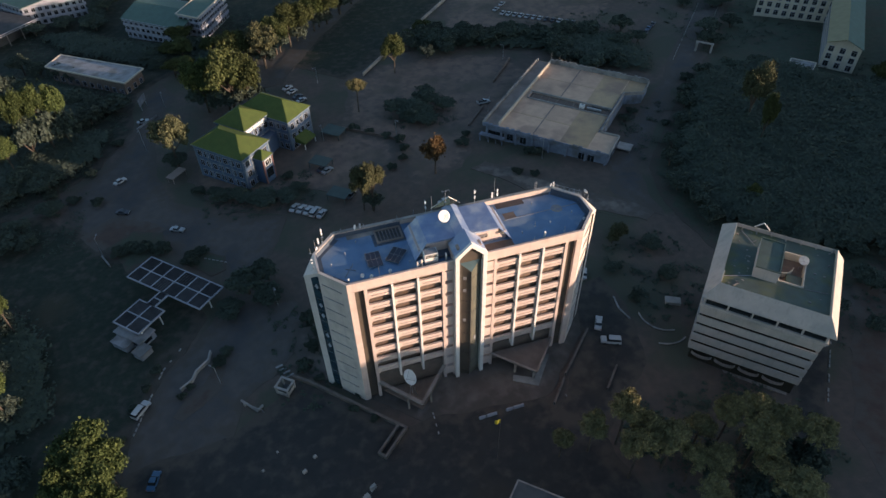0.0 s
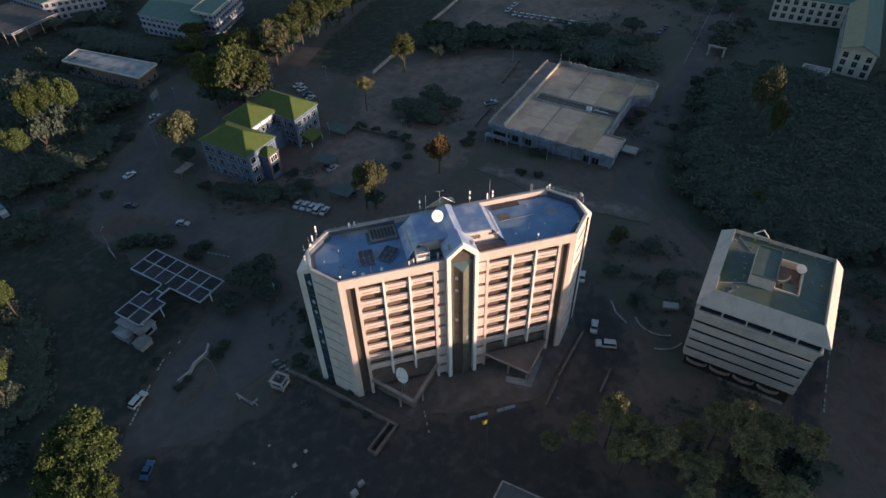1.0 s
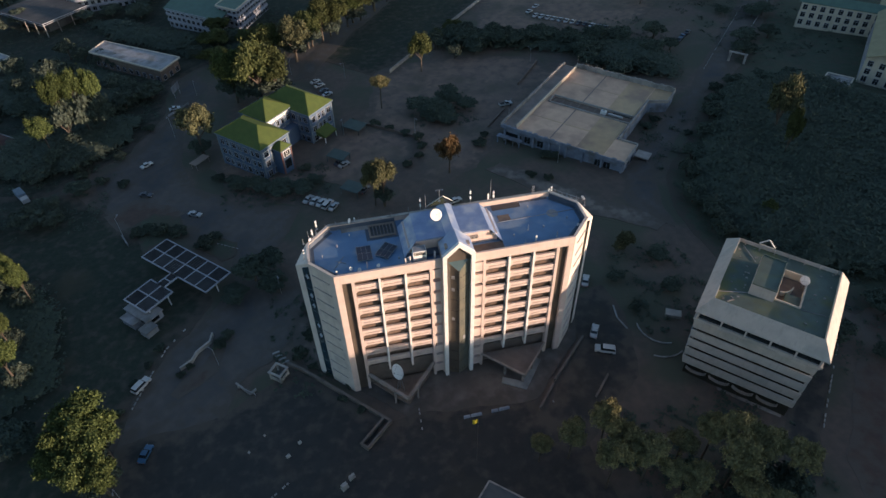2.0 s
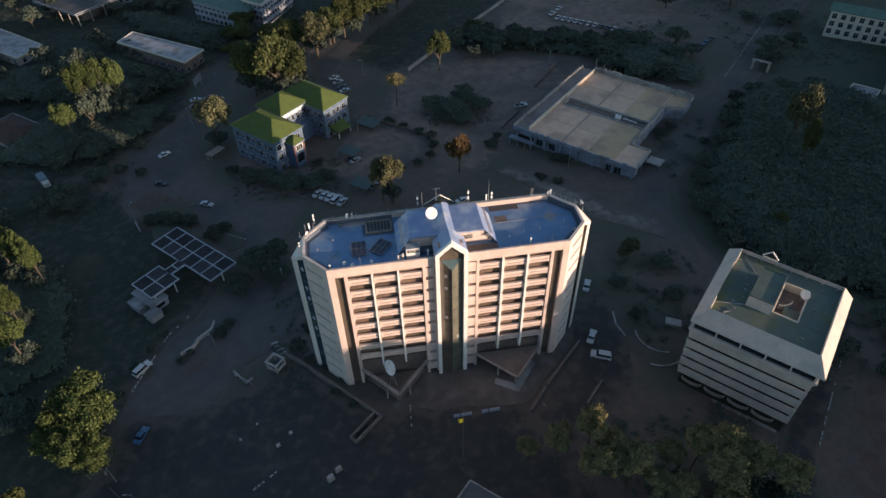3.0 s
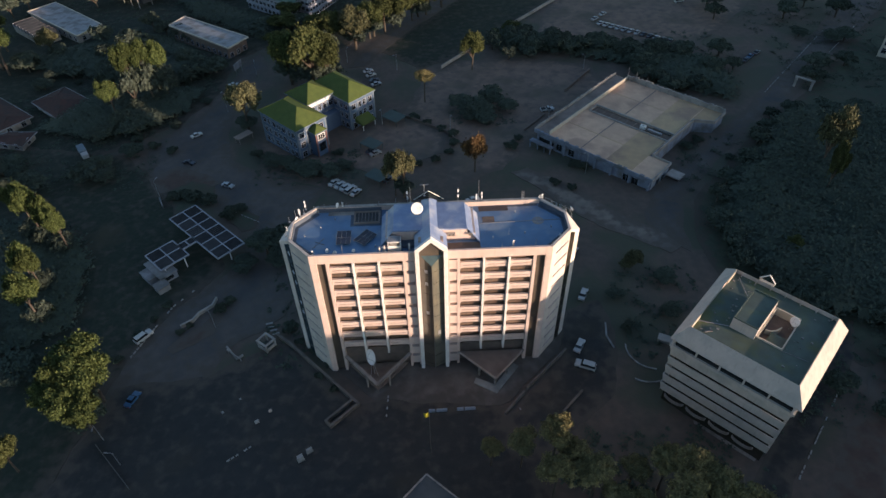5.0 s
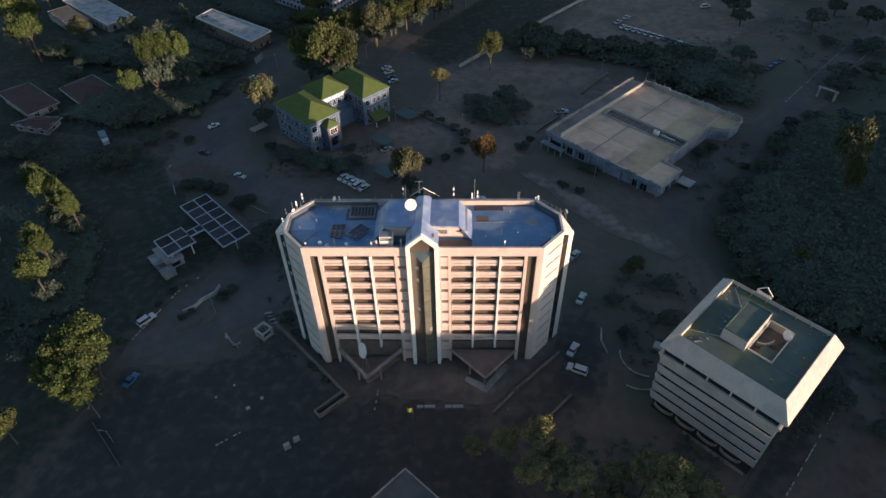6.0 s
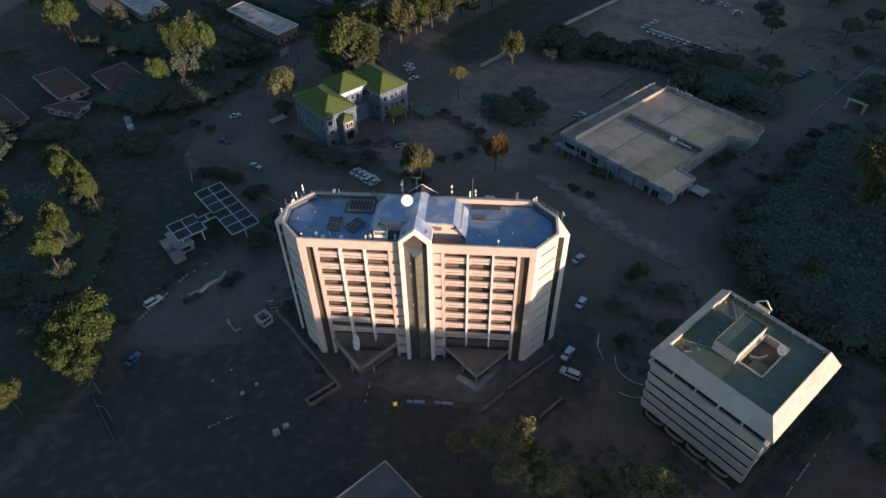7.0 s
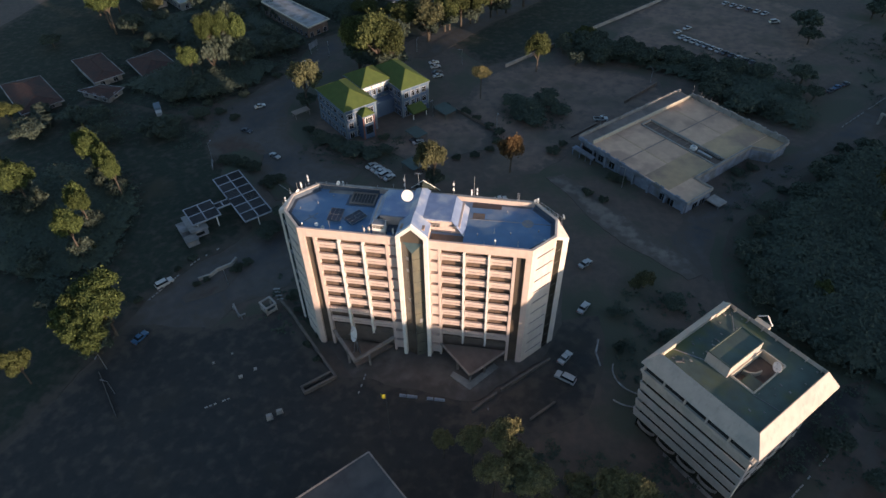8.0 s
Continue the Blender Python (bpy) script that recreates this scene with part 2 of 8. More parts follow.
EARTH = (0.079, 0.067, 0.057)
M = dict(
    earth=surface("trodden_earth", (0.0992, 0.0762, 0.062), 0.95, second=(0.0745, 0.0603, 0.0515), mix_scale=0.5, stain=(0.0568, 0.0603, 0.0426), stain_scale=0.045, stain_at=(0.47, 0.6), bump=0.6, bump_scale=1.5),
    grass=surface("mown_grass", (0.0303, 0.0392, 0.0307), 0.95, second=(0.039, 0.0476, 0.0367), mix_scale=0.8, spec=0.08, stain=(0.0591, 0.056, 0.0411), stain_scale=0.06, stain_at=(0.55, 0.7), bump=0.8, bump_scale=3, rim=EARTH),
    asphalt=surface("worn_asphalt", (0.0788, 0.0724, 0.0702), 0.9, spec=0.3, second=(0.0978, 0.0872, 0.0788), mix_scale=0.4, stain=(0.0553, 0.0553, 0.0595), stain_scale=0.07, stain_at=(0.5, 0.68), bump=0.3, bump_scale=6, rim=EARTH),
    newasphalt=surface("dark_asphalt", (0.0326, 0.034, 0.034), 0.9, spec=0.2, second=(0.0407, 0.0407, 0.0395), mix_scale=0.4, stain=(0.0489, 0.0448, 0.038), stain_scale=0.06, stain_at=(0.55, 0.7), bump=0.3, bump_scale=6, rim=EARTH),
    dust=surface("dusty_yard", (0.178, 0.125, 0.0975), 0.95, second=(0.123, 0.0902, 0.0759), mix_scale=0.25, stain=(0.0813, 0.0723, 0.0542), stain_scale=0.05, stain_at=(0.5, 0.65), bump=0.4, bump_scale=2, rim=EARTH),
    concrete=surface("weathered_concrete", (0.322, 0.298, 0.274), 0.9, second=(0.242, 0.226, 0.209), mix_scale=0.5, stain=(0.146, 0.137, 0.129), stain_scale=0.2, stain_at=(0.5, 0.7), bump=0.3, bump_scale=5, per_object=0.1),
    kerb=surface("painted_kerb", (0.274, 0.267, 0.257), 0.85, second=(0.177, 0.169, 0.161), mix_scale=1.0, per_object=0.15),
    facade=surface("pink_beige_render", (0.567, 0.452, 0.404), 0.85, second=(0.525, 0.415, 0.367), mix_scale=0.7, stain=(0.441, 0.347, 0.299), stain_scale=0.25, stain_at=(0.5, 0.75), bump=0.15, bump_scale=5, streaks=0.35),
    facade_pale=surface("pale_render", (0.633, 0.565, 0.514), 0.85, second=(0.576, 0.508, 0.463), mix_scale=0.6, stain=(0.452, 0.395, 0.35), stain_scale=0.2, stain_at=(0.52, 0.75), bump=0.15, bump_scale=5, streaks=0.4),
    white=surface("white_paint", (0.72, 0.7, 0.67), 0.6, second=(0.64, 0.62, 0.59), mix_scale=0.8, streaks=0.25),
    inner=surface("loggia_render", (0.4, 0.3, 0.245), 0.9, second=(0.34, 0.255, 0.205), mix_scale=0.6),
    glass=surface("dark_glass", (0.012, 0.016, 0.02), 0.08, spec=0.6, second=(0.02, 0.024, 0.026), mix_scale=0.35),
    duskglass=surface("dark_olive_glass", (0.042, 0.037, 0.028), 0.18, spec=0.5, second=(0.032, 0.028, 0.022), mix_scale=0.3),
    basewall=surface("brown_base_wall", (0.17, 0.135, 0.115), 0.7, second=(0.12, 0.098, 0.085), mix_scale=0.5),
    skytintglass=surface("sky_reflection_glass", (0.0149, 0.0372, 0.0521), 0.1, spec=0.6, second=(0.0248, 0.0558, 0.0744), mix_scale=0.3),
    bronzeglass=surface("bronze_glass", (0.106, 0.085, 0.0675), 0.14, spec=0.6, second=(0.075, 0.065, 0.055), mix_scale=0.25),
    reflectglass=surface("olive_reflection_glass", (0.128, 0.126, 0.099), 0.14, spec=0.6, second=(0.102, 0.102, 0.087), mix_scale=0.2, stain=(0.165, 0.15, 0.108), stain_scale=0.15, stain_at=(0.5, 0.7)),
    skyglass=surface("sky_tone_glass", (0.058, 0.0847, 0.0839), 0.1, spec=0.7, second=(0.0484, 0.07, 0.0689), mix_scale=0.5),
    frame=surface("window_frame_metal", (0.12, 0.11, 0.1), 0.5, metal=0.4),
    blueroof=surface("blue_roof_membrane", (0.108, 0.197, 0.33), 0.55, second=(0.089, 0.163, 0.277), mix_scale=0.35, stain=(0.23, 0.27, 0.324), stain_scale=0.16, stain_at=(0.5, 0.68), bump=0.1, bump_scale=3),
    bluesheet=surface("blue_grey_roof_sheet", (0.208, 0.271, 0.416), 0.45, metal=0.1, second=(0.167, 0.221, 0.36), mix_scale=0.5, stain=(0.36, 0.388, 0.458), stain_scale=0.3, stain_at=(0.48, 0.68), streaks=0.15),
    upstand=surface("dark_blue_sheet", (0.0585, 0.078, 0.111), 0.7, second=(0.078, 0.0975, 0.13), mix_scale=0.8, streaks=0.2),
    steel=surface("galvanised_steel", (0.42, 0.42, 0.42), 0.45, metal=0.7, second=(0.3, 0.3, 0.3), mix_scale=2.0),
    dish=surface("white_dish", (0.75, 0.75, 0.74), 0.5, second=(0.68, 0.67, 0.66), mix_scale=1.2),
    solar=surface("solar_cell", (0.0234, 0.026, 0.0416), 0.2, spec=0.5, per_object=0.2),
    solarframe=surface("panel_frame", (0.3, 0.27, 0.24), 0.5, metal=0.5),
    greenroof=surface("mossy_green_roof", (0.0806, 0.11, 0.0935), 0.75, second=(0.0677, 0.0871, 0.0725), mix_scale=0.5, stain=(0.1, 0.113, 0.0484), stain_scale=0.14, stain_at=(0.5, 0.66), bump=0.2, bump_scale=4),
    sbwall=surface("grey_white_concrete", (0.474, 0.419, 0.376), 0.85, second=(0.414, 0.365, 0.328), mix_scale=0.5, stain=(0.316, 0.304, 0.279), stain_scale=0.2, stain_at=(0.52, 0.75), streaks=0.45, bump=0.15, bump_scale=5),
    tanroof=surface("tan_concrete_roof", (0.564, 0.382, 0.267), 0.9, second=(0.484, 0.33, 0.234), mix_scale=0.5, stain=(0.37, 0.25, 0.186), stain_scale=0.13, stain_at=(0.5, 0.66), bump=0.2, bump_scale=3, per_object=0.14),
    hallwall=surface("weathered_blue_white_wall", (0.2, 0.235, 0.3), 0.88, second=(0.15, 0.175, 0.23), mix_scale=0.5, stain=(0.12, 0.12, 0.12), stain_scale=0.25, stain_at=(0.48, 0.7), streaks=0.6),
    lbwall=surface("bluish_white_wall", (0.22, 0.235, 0.275), 0.85, second=(0.18, 0.19, 0.22), mix_scale=0.5, stain=(0.2, 0.2, 0.2), stain_scale=0.2, stain_at=(0.5, 0.72), streaks=0.4),
    gsheet=surface("green_roof_sheet", (0.0832, 0.111, 0.034), 0.8, spec=0.1, second=(0.0702, 0.0958, 0.0306), mix_scale=0.5, stain=(0.0975, 0.111, 0.0357), stain_scale=0.2, stain_at=(0.55, 0.75), streaks=0.25),
    greyrender=surface("weathered_grey_render", (0.596, 0.522, 0.462), 0.85, second=(0.522, 0.455, 0.402), mix_scale=0.6, stain=(0.417, 0.366, 0.328), stain_scale=0.2, stain_at=(0.5, 0.75), bump=0.15, bump_scale=5, streaks=0.4),
    oldframe=surface("stained_concrete_frame", (0.27, 0.23, 0.205), 0.9, second=(0.21, 0.18, 0.16), mix_scale=0.6, stain=(0.14, 0.12, 0.105), stain_scale=0.3, stain_at=(0.48, 0.7), streaks=0.4),
    screed=surface("grey_brown_screed", (0.246, 0.196, 0.167), 0.9, second=(0.203, 0.162, 0.139), mix_scale=0.4, stain=(0.145, 0.116, 0.102), stain_scale=0.15, stain_at=(0.5, 0.7)),
    greensheet=surface("dull_green_roof", (0.0645, 0.121, 0.0967), 0.7, second=(0.0549, 0.1, 0.0806), mix_scale=0.4, streaks=0.2),
    bluetrim=surface("faded_blue_trim", (0.136, 0.18, 0.221), 0.85, second=(0.104, 0.14, 0.176), mix_scale=0.6, streaks=0.3),
    bluewall=surface("pale_blue_wall", (0.057, 0.101, 0.176), 0.85, second=(0.057, 0.0976, 0.164), mix_scale=0.5, streaks=0.3),
    redtrim=surface("brick_red_paint", (0.174, 0.0806, 0.0682), 0.8, second=(0.136, 0.0682, 0.062), mix_scale=0.7),
    cream=surface("cream_wall", (0.496, 0.44, 0.353), 0.85, second=(0.434, 0.384, 0.31), mix_scale=0.5, streaks=0.4),
    khaki=surface("khaki_roof", (0.248, 0.217, 0.124), 0.75, second=(0.211, 0.186, 0.105), mix_scale=0.4),
    redroof=surface("clay_tile_roof", (0.0806, 0.0468, 0.0403), 0.9, spec=0.15, second=(0.0645, 0.0403, 0.0355), mix_scale=0.8, stain=(0.0516, 0.0419, 0.0387), stain_scale=0.2, bump=0.5, bump_scale=5),
    paleroof=surface("pale_roof_sheet", (0.264, 0.264, 0.279), 0.7, second=(0.203, 0.203, 0.213), mix_scale=0.5, stain=(0.132, 0.127, 0.122), stain_scale=0.2, stain_at=(0.46, 0.62), streaks=0.2),
    curtain=surface("curtained_window", (0.17, 0.115, 0.085), 0.35, second=(0.1, 0.07, 0.054), mix_scale=0.9, per_object=0.35),
    pattern=surface("pale_blue_trim", (0.3, 0.31, 0.35), 0.8, second=(0.24, 0.25, 0.29), mix_scale=0.6),
    darkroof=surface("dark_grey_roof", (0.0725, 0.0741, 0.0774), 0.95, spec=0.15, second=(0.058, 0.0597, 0.0629), mix_scale=0.4, stain=(0.0967, 0.0935, 0.0902), stain_scale=0.12, stain_at=(0.5, 0.7)),
    oldtan=surface("browned_roof_screed", (0.451, 0.315, 0.186), 0.9, second=(0.387, 0.274, 0.169), mix_scale=0.5, stain=(0.29, 0.202, 0.146), stain_scale=0.12, stain_at=(0.48, 0.64), bump=0.2, bump_scale=3, per_object=0.1),
    grove=surface("leafy_undergrowth", (0.0671, 0.0816, 0.0604), 0.95, spec=0.1, second=(0.0532, 0.0674, 0.0496), mix_scale=0.5, stain=(0.0702, 0.0709, 0.0532), stain_scale=0.08, stain_at=(0.5, 0.68), bump=0.8, bump_scale=2, rim=EARTH),
    brownsheet=surface("dark_brown_sheet", (0.161, 0.121, 0.0967), 0.85, second=(0.121, 0.0887, 0.0725), mix_scale=0.6),
    polycarb=surface("translucent_roof_sheet", (0.0442, 0.0442, 0.0468), 0.9, spec=0.1, second=(0.0312, 0.0312, 0.0338), mix_scale=0.5, per_object=0.4),
    bark=surface("bark", (0.0868, 0.0682, 0.0521), 0.95, second=(0.0558, 0.0446, 0.0347), mix_scale=2.0, bump=0.8, bump_scale=6),
    tyre=surface("tyre_rubber", (0.02, 0.02, 0.02), 0.9),
    rim=surface("wheel_rim", (0.4, 0.4, 0.4), 0.35, metal=0.8),
    carwhite=surface("white_car_paint", (0.396, 0.396, 0.396), 0.3, per_object=0.06),
    carsilver=surface("silver_car_paint", (0.36, 0.37, 0.38), 0.3, metal=0.4),
    cardark=surface("dark_car_paint", (0.0446, 0.0521, 0.067), 0.3),
    carblue=surface("blue_car_paint", (0.0298, 0.0894, 0.179), 0.3),
    carglass=surface("car_glass", (0.0186, 0.0223, 0.0273), 0.08, spec=0.6),
    lampglass=surface("lamp_glass", (0.6, 0.58, 0.52), 0.2),
    taillight=surface("red_lamp", (0.35, 0.02, 0.015), 0.3),
    soil=surface("red_soil", (0.0796, 0.051, 0.0397), 0.95, second=(0.0624, 0.0411, 0.0341), mix_scale=0.5, bump=0.5, bump_scale=2, rim=EARTH),
    hay=surface("yellow_paint", (0.274, 0.243, 0.0182), 0.6),
    leafdark=leaf_material("dark_leaves", (0.048, 0.062, 0.05), (0.056, 0.072, 0.056), (0.065, 0.083, 0.061), (0.85, 1.12)),
    dullsheet=surface("dull_teal_sheet", (0.05, 0.078, 0.075), 0.8, second=(0.042, 0.064, 0.062), mix_scale=0.4, streaks=0.2),
    leafgreen=leaf_material("green_leaves", (0.023, 0.0353, 0.0123), (0.0483, 0.0672, 0.0229), (0.092, 0.115, 0.0382)),
    leafolive=leaf_material("olive_leaves", (0.0276, 0.0363, 0.0133), (0.0552, 0.0663, 0.0247), (0.092, 0.104, 0.0399)),
    leafsoft=leaf_material("soft_olive_leaves", (0.107, 0.0986, 0.0493), (0.162, 0.147, 0.07), (0.221, 0.193, 0.0898), (0.85, 1.15)),
    leafpale=leaf_material("pale_olive_leaves", (0.0396, 0.044, 0.0246), (0.0748, 0.0783, 0.0414), (0.128, 0.128, 0.066)),
    leafbrown=leaf_material("dry_brown_leaves", (0.1, 0.06, 0.032), (0.15, 0.095, 0.045), (0.2, 0.13, 0.06)),
)


# ---- ground, roads and yards ----
gx, gy = [-2600, -150, *range(40, 157, 3), 250, 2600], [-2600, 0, *range(2, 119, 3), 330, 2600]
g = Shape()
for i in range(len(gx) - 1):
    for j in range(len(gy) - 1):
        g.face(*[(x, y, gz(x, y)) for x, y in ((gx[i], gy[j]), (gx[i + 1], gy[j]), (gx[i + 1], gy[j + 1]), (gx[i], gy[j + 1]))])
solid("ground", g, M["earth"], (0, 0, 0), "dark trodden earth with thin grass between the plots", "ground", kind="structure")


def sheet(name, poly, material, h, label, category, ragged=1.3, fade=4.5):
    """A flat stretch of ground over an outline, with a weight that rises towards its worn rim."""
    if ragged:
        out = []
        for (ax, ay), (bx, by) in zip(poly, poly[1:] + poly[:1]):
            n_ = max(1, int(math.dist((ax, ay), (bx, by)) / 1.5))
            for i in range(n_):
                x, y = ax + (bx - ax) * i / n_, ay + (by - ay) * i / n_
                j = noise.noise_vector((x * 0.13, y * 0.13, 2.0)) * ragged + noise.noise_vector((x * 0.6, y * 0.6, 5.0)) * (ragged * 0.35)
                out.append((x + j.x, y + j.y))
        poly = out
    n_ = len(poly)
    xs, ys = np.array([q[0] for q in poly]), np.array([q[1] for q in poly])
    x2, y2 = np.roll(xs, -1), np.roll(ys, -1)

    def inside(px, py):
        cross = ((ys > py) != (y2 > py)) & (px < (x2 - xs) * (py - ys) / np.where(y2 == ys, 1e-9, y2 - ys) + xs)
        return np.count_nonzero(cross) % 2 == 1

    def to_edge(px, py):
        k = np.clip(((px - xs) * (x2 - xs) + (py - ys) * (y2 - ys)) / ((x2 - xs) ** 2 + (y2 - ys) ** 2 + 1e-9), 0, 1)
        return float(np.sqrt((xs + k * (x2 - xs) - px) ** 2 + (ys + k * (y2 - ys) - py) ** 2).min())

    step = max(1.6, min(4.0, math.sqrt(np.ptp(xs) * np.ptp(ys)) / 22))
    pts = [Vector(q) for q in poly]
    for px in np.arange(xs.min(), xs.max(), step):
        for py in np.arange(ys.min(), ys.max(), step):
            if inside(px, py) and to_edge(px, py) > step * 0.45:
                pts.append(Vector((px, py)))
    v2, _, f2, *_ = geometry.delaunay_2d_cdt(pts, [(i, (i + 1) % n_) for i in range(n_)], [], 1, 0.001)
    me = bpy.data.meshes.new(name)
    top = [(q.x, q.y, gz(q.x, q.y) + h) for q in v2]
    low = [(x, y, gz(x, y) - 0.3) for x, y in poly]
    k = len(top)
    skirt = [(k + i, k + (i + 1) % n_, k + n_ + (i + 1) % n_, k + n_ + i) for i in range(n_)]
    me.from_pydata(top + low + [(x, y, gz(x, y) + h) for x, y in poly], [], [tuple(f) for f in f2] + skirt)
    me.materials.append(material)
    rim = me.attributes.new("rim", "FLOAT", "POINT")
    rim.data.foreach_set("value", [max(0.0, 1.0 - to_edge(q.x, q.y) / fade) for q in v2] + [1.0] * (2 * n_))
    me.update()
    return solid(name, me, material, (0, 0, 0), label, category, kind="structure")


def area(*pts):
    """An outline turned counter-clockwise."""
    a = sum(p[0] * q[1] - q[0] * p[1] for p, q in zip(pts, pts[1:] + pts[:1]))
    return list(pts) if a > 0 else list(pts)[::-1]


sheet("road_forecourt", area((-48, 80), (-48, 84), (-46, 95), (-40, 106), (-35, 111), (-28, 121), (-25, 127), (-25, 139), (-38, 153), (-46, 163), (-56, 171), (-66, 166), (-70, 178), (-72, 190), (-66, 202), (-57, 214), (-52, 226), (-50, 255), (-44, 268), (-38, 252), (-43, 238), (-45, 217), (-44, 196), (-38, 178), (-22, 164), (-4, 158), (-10, 142), (-13, 137), (-4, 116), (-7, 104), (-13, 98), (-21, 92), (-25, 84), (-30, 78), (-40, 76)), M["asphalt"], 0.06, "worn dusty grey asphalt road and junction by the tower", "road")
sheet("grass_lawn", area((-48, 84), (-46, 95), (-40, 106), (-35, 112), (-30, 122), (-38, 142), (-58, 160), (-64, 170), (-80, 186), (-130, 200), (-150, 150), (-150, 20), (-60, 20), (-50, 70)), M["grass"], 0.1, "dark green rough lawn beside the road", "grass")
sheet("yard_front", area((-34, 188), (-22, 166), (-4, 159), (0, 176), (-17, 182), (-31, 198)), M["dust"], 0.09, "dusty brown yard in front of the green-roofed house", "yard")
sheet("yard_side", area((-3, 176), (11, 198), (22, 201), (38, 187), (35, 174), (22, 168), (12, 163), (3, 171)), M["dust"], 0.1, "bare dusty yard with a rounded corner", "yard")
sheet("yard_dirt", area((22, 203), (30, 233), (46, 246), (71, 246), (100, 235), (104, 214), (69, 180), (56, 162), (36, 156), (38, 186)), M["dust"], 0.05, "wide brown dirt yard beside the flat hall", "yard")
sheet("road_back", area((-4, 158), (20, 162), (36, 156), (56, 162), (70, 176), (100, 146), (97, 116), (81, 128), (58, 150), (40, 150), (-4, 149)), M["earth"], 0.03, "earth lane behind the tower", "road")
sheet("road_lane", area((94, 128), (100, 146), (147, 189), (158, 202), (205, 254), (290, 350), (312, 340), (218, 246), (182, 210), (166, 194), (149, 183), (108, 140), (103, 116)), M["asphalt"], 0.06, "straight grey lane along the flat hall", "road")
sheet("car_park_far", area((80, 262), (98, 312), (135, 345), (200, 300), (165, 262), (145, 242), (120, 236), (101, 246)), M["dust"], 0.08, "brown dirt car park with rows of cars", "car park")
sheet("car_park", area((59, 96), (73, 100), (75, 88), (70, 70), (52, 57), (45, 66), (51, 73), (61, 83)), M["newasphalt"], 0.07, "dark asphalt car park at the foot of the tower", "car park")
sheet("car_park_front", area((-62, 24), (-49, 70), (-47, 82), (-26, 83), (-14, 90), (-9, 94), (11, 72), (12, 73), (28, 73), (43, 71), (45, 66), (52, 57), (54, 24)), M["newasphalt"], 0.08, "dark blue-grey asphalt parking area in front of the tower", "car park")
sheet("road_block", area((86, 34), (91, 46), (97, 53), (107, 63), (115, 75), (122, 84), (134, 88), (128.3, 76.7), (116, 63.6), (101, 47.9), (95, 38)), M["newasphalt"], 0.09, "dark asphalt strip beside the concrete block", "road", 0.5, 1.2)
sheet("road_side", area((95, 20), (102, 40), (114, 54), (128, 70), (150, 92), (156, 86), (136, 66), (122, 45), (112, 20)), M["soil"], 0.05, "reddish dirt road beside the concrete block", "road")
sheet("sports_field", area((10, 262), (47, 316), (70, 345), (140, 345), (96, 308), (70, 277), (41, 248), (30, 240)), M["grass"], 0.06, "dark mown sports field", "grass")
sheet("road_field", area((-3, 246), (4, 246), (26, 284), (49, 317), (75, 352), (67, 356), (39, 321), (17, 289), (1, 258)), M["asphalt"], 0.09, "pale narrow road along the sports field", "road")
sheet("soil_bed", area((-38, 93), (-35, 97), (-31, 100), (-28, 105), (-25.5, 103), (-27, 97), (-31, 94), (-36, 91)), M["soil"], 0.13, "reddish planting bed along the entrance wall", "soil", 0.5)
sheet("soil_patch", area((-66, 170), (-58, 177), (-46, 171), (-40, 164), (-48, 160), (-60, 161)), M["soil"], 0.12, "bare reddish soil by the junction", "soil", fade=3.5)
sheet("grass_island", area((-58, 161.5), (-50, 167), (-41.5, 163), (-39.5, 155), (-44, 152.5), (-51, 148)), M["grove"], 0.18, "low planted island beside the junction", "grass", 0.8, 1.5)
sheet("grass_island", area((-35, 146), (-31, 151), (-23.5, 145.5), (-24, 139), (-28, 137.5)), M["grove"], 0.18, "low planted island beside the gate", "grass", 0.8, 1.5)
sheet("plaza", area((-9, 104), (-4, 116), (2, 118), (62, 118), (64, 96), (60, 83), (44, 70), (16, 73), (-8, 96)), M["concrete"], 0.12, "stained paved apron round the tower", "pavement").data.materials[0] = surface("dark_paving", (0.148, 0.121, 0.104), 0.92, second=(0.111, 0.0927, 0.0813), mix_scale=0.4, stain=(0.0861, 0.0696, 0.061), stain_scale=0.09, stain_at=(0.48, 0.65), bump=0.3, bump_scale=4, rim=EARTH)
sheet("lane_slab", area((58, 160), (64, 162.5), (90, 133.5), (98.5, 124.5), (101, 119), (97.5, 116), (88, 124), (80, 129.5)), M["concrete"], 0.16, "pale concrete strip behind the tower", "pavement").data.materials[0] = surface("pale_paving", (0.179, 0.152, 0.131), 0.92, second=(0.148, 0.127, 0.111), mix_scale=0.3, stain=(0.117, 0.107, 0.0975), stain_scale=0.1, stain_at=(0.5, 0.66), bump=0.3, bump_scale=4, rim=EARTH)

sheet("grass_far", area((-150, 165), (-84, 190), (-64, 208), (-54, 230), (-54, 262), (-40, 275), (-10, 262), (14, 296), (38, 330), (-60, 420), (-220, 420), (-220, 165)), M["grass"], 0.07, "dark rough grass under the trees", "grass")
sheet("grass_wood", area((106, 118), (112, 140), (150, 180), (175, 200), (260, 290), (320, 250), (240, 90), (130, 74), (118, 84), (108, 100)), M["grove"], 0.07, "dark undergrowth of the grove", "grass")

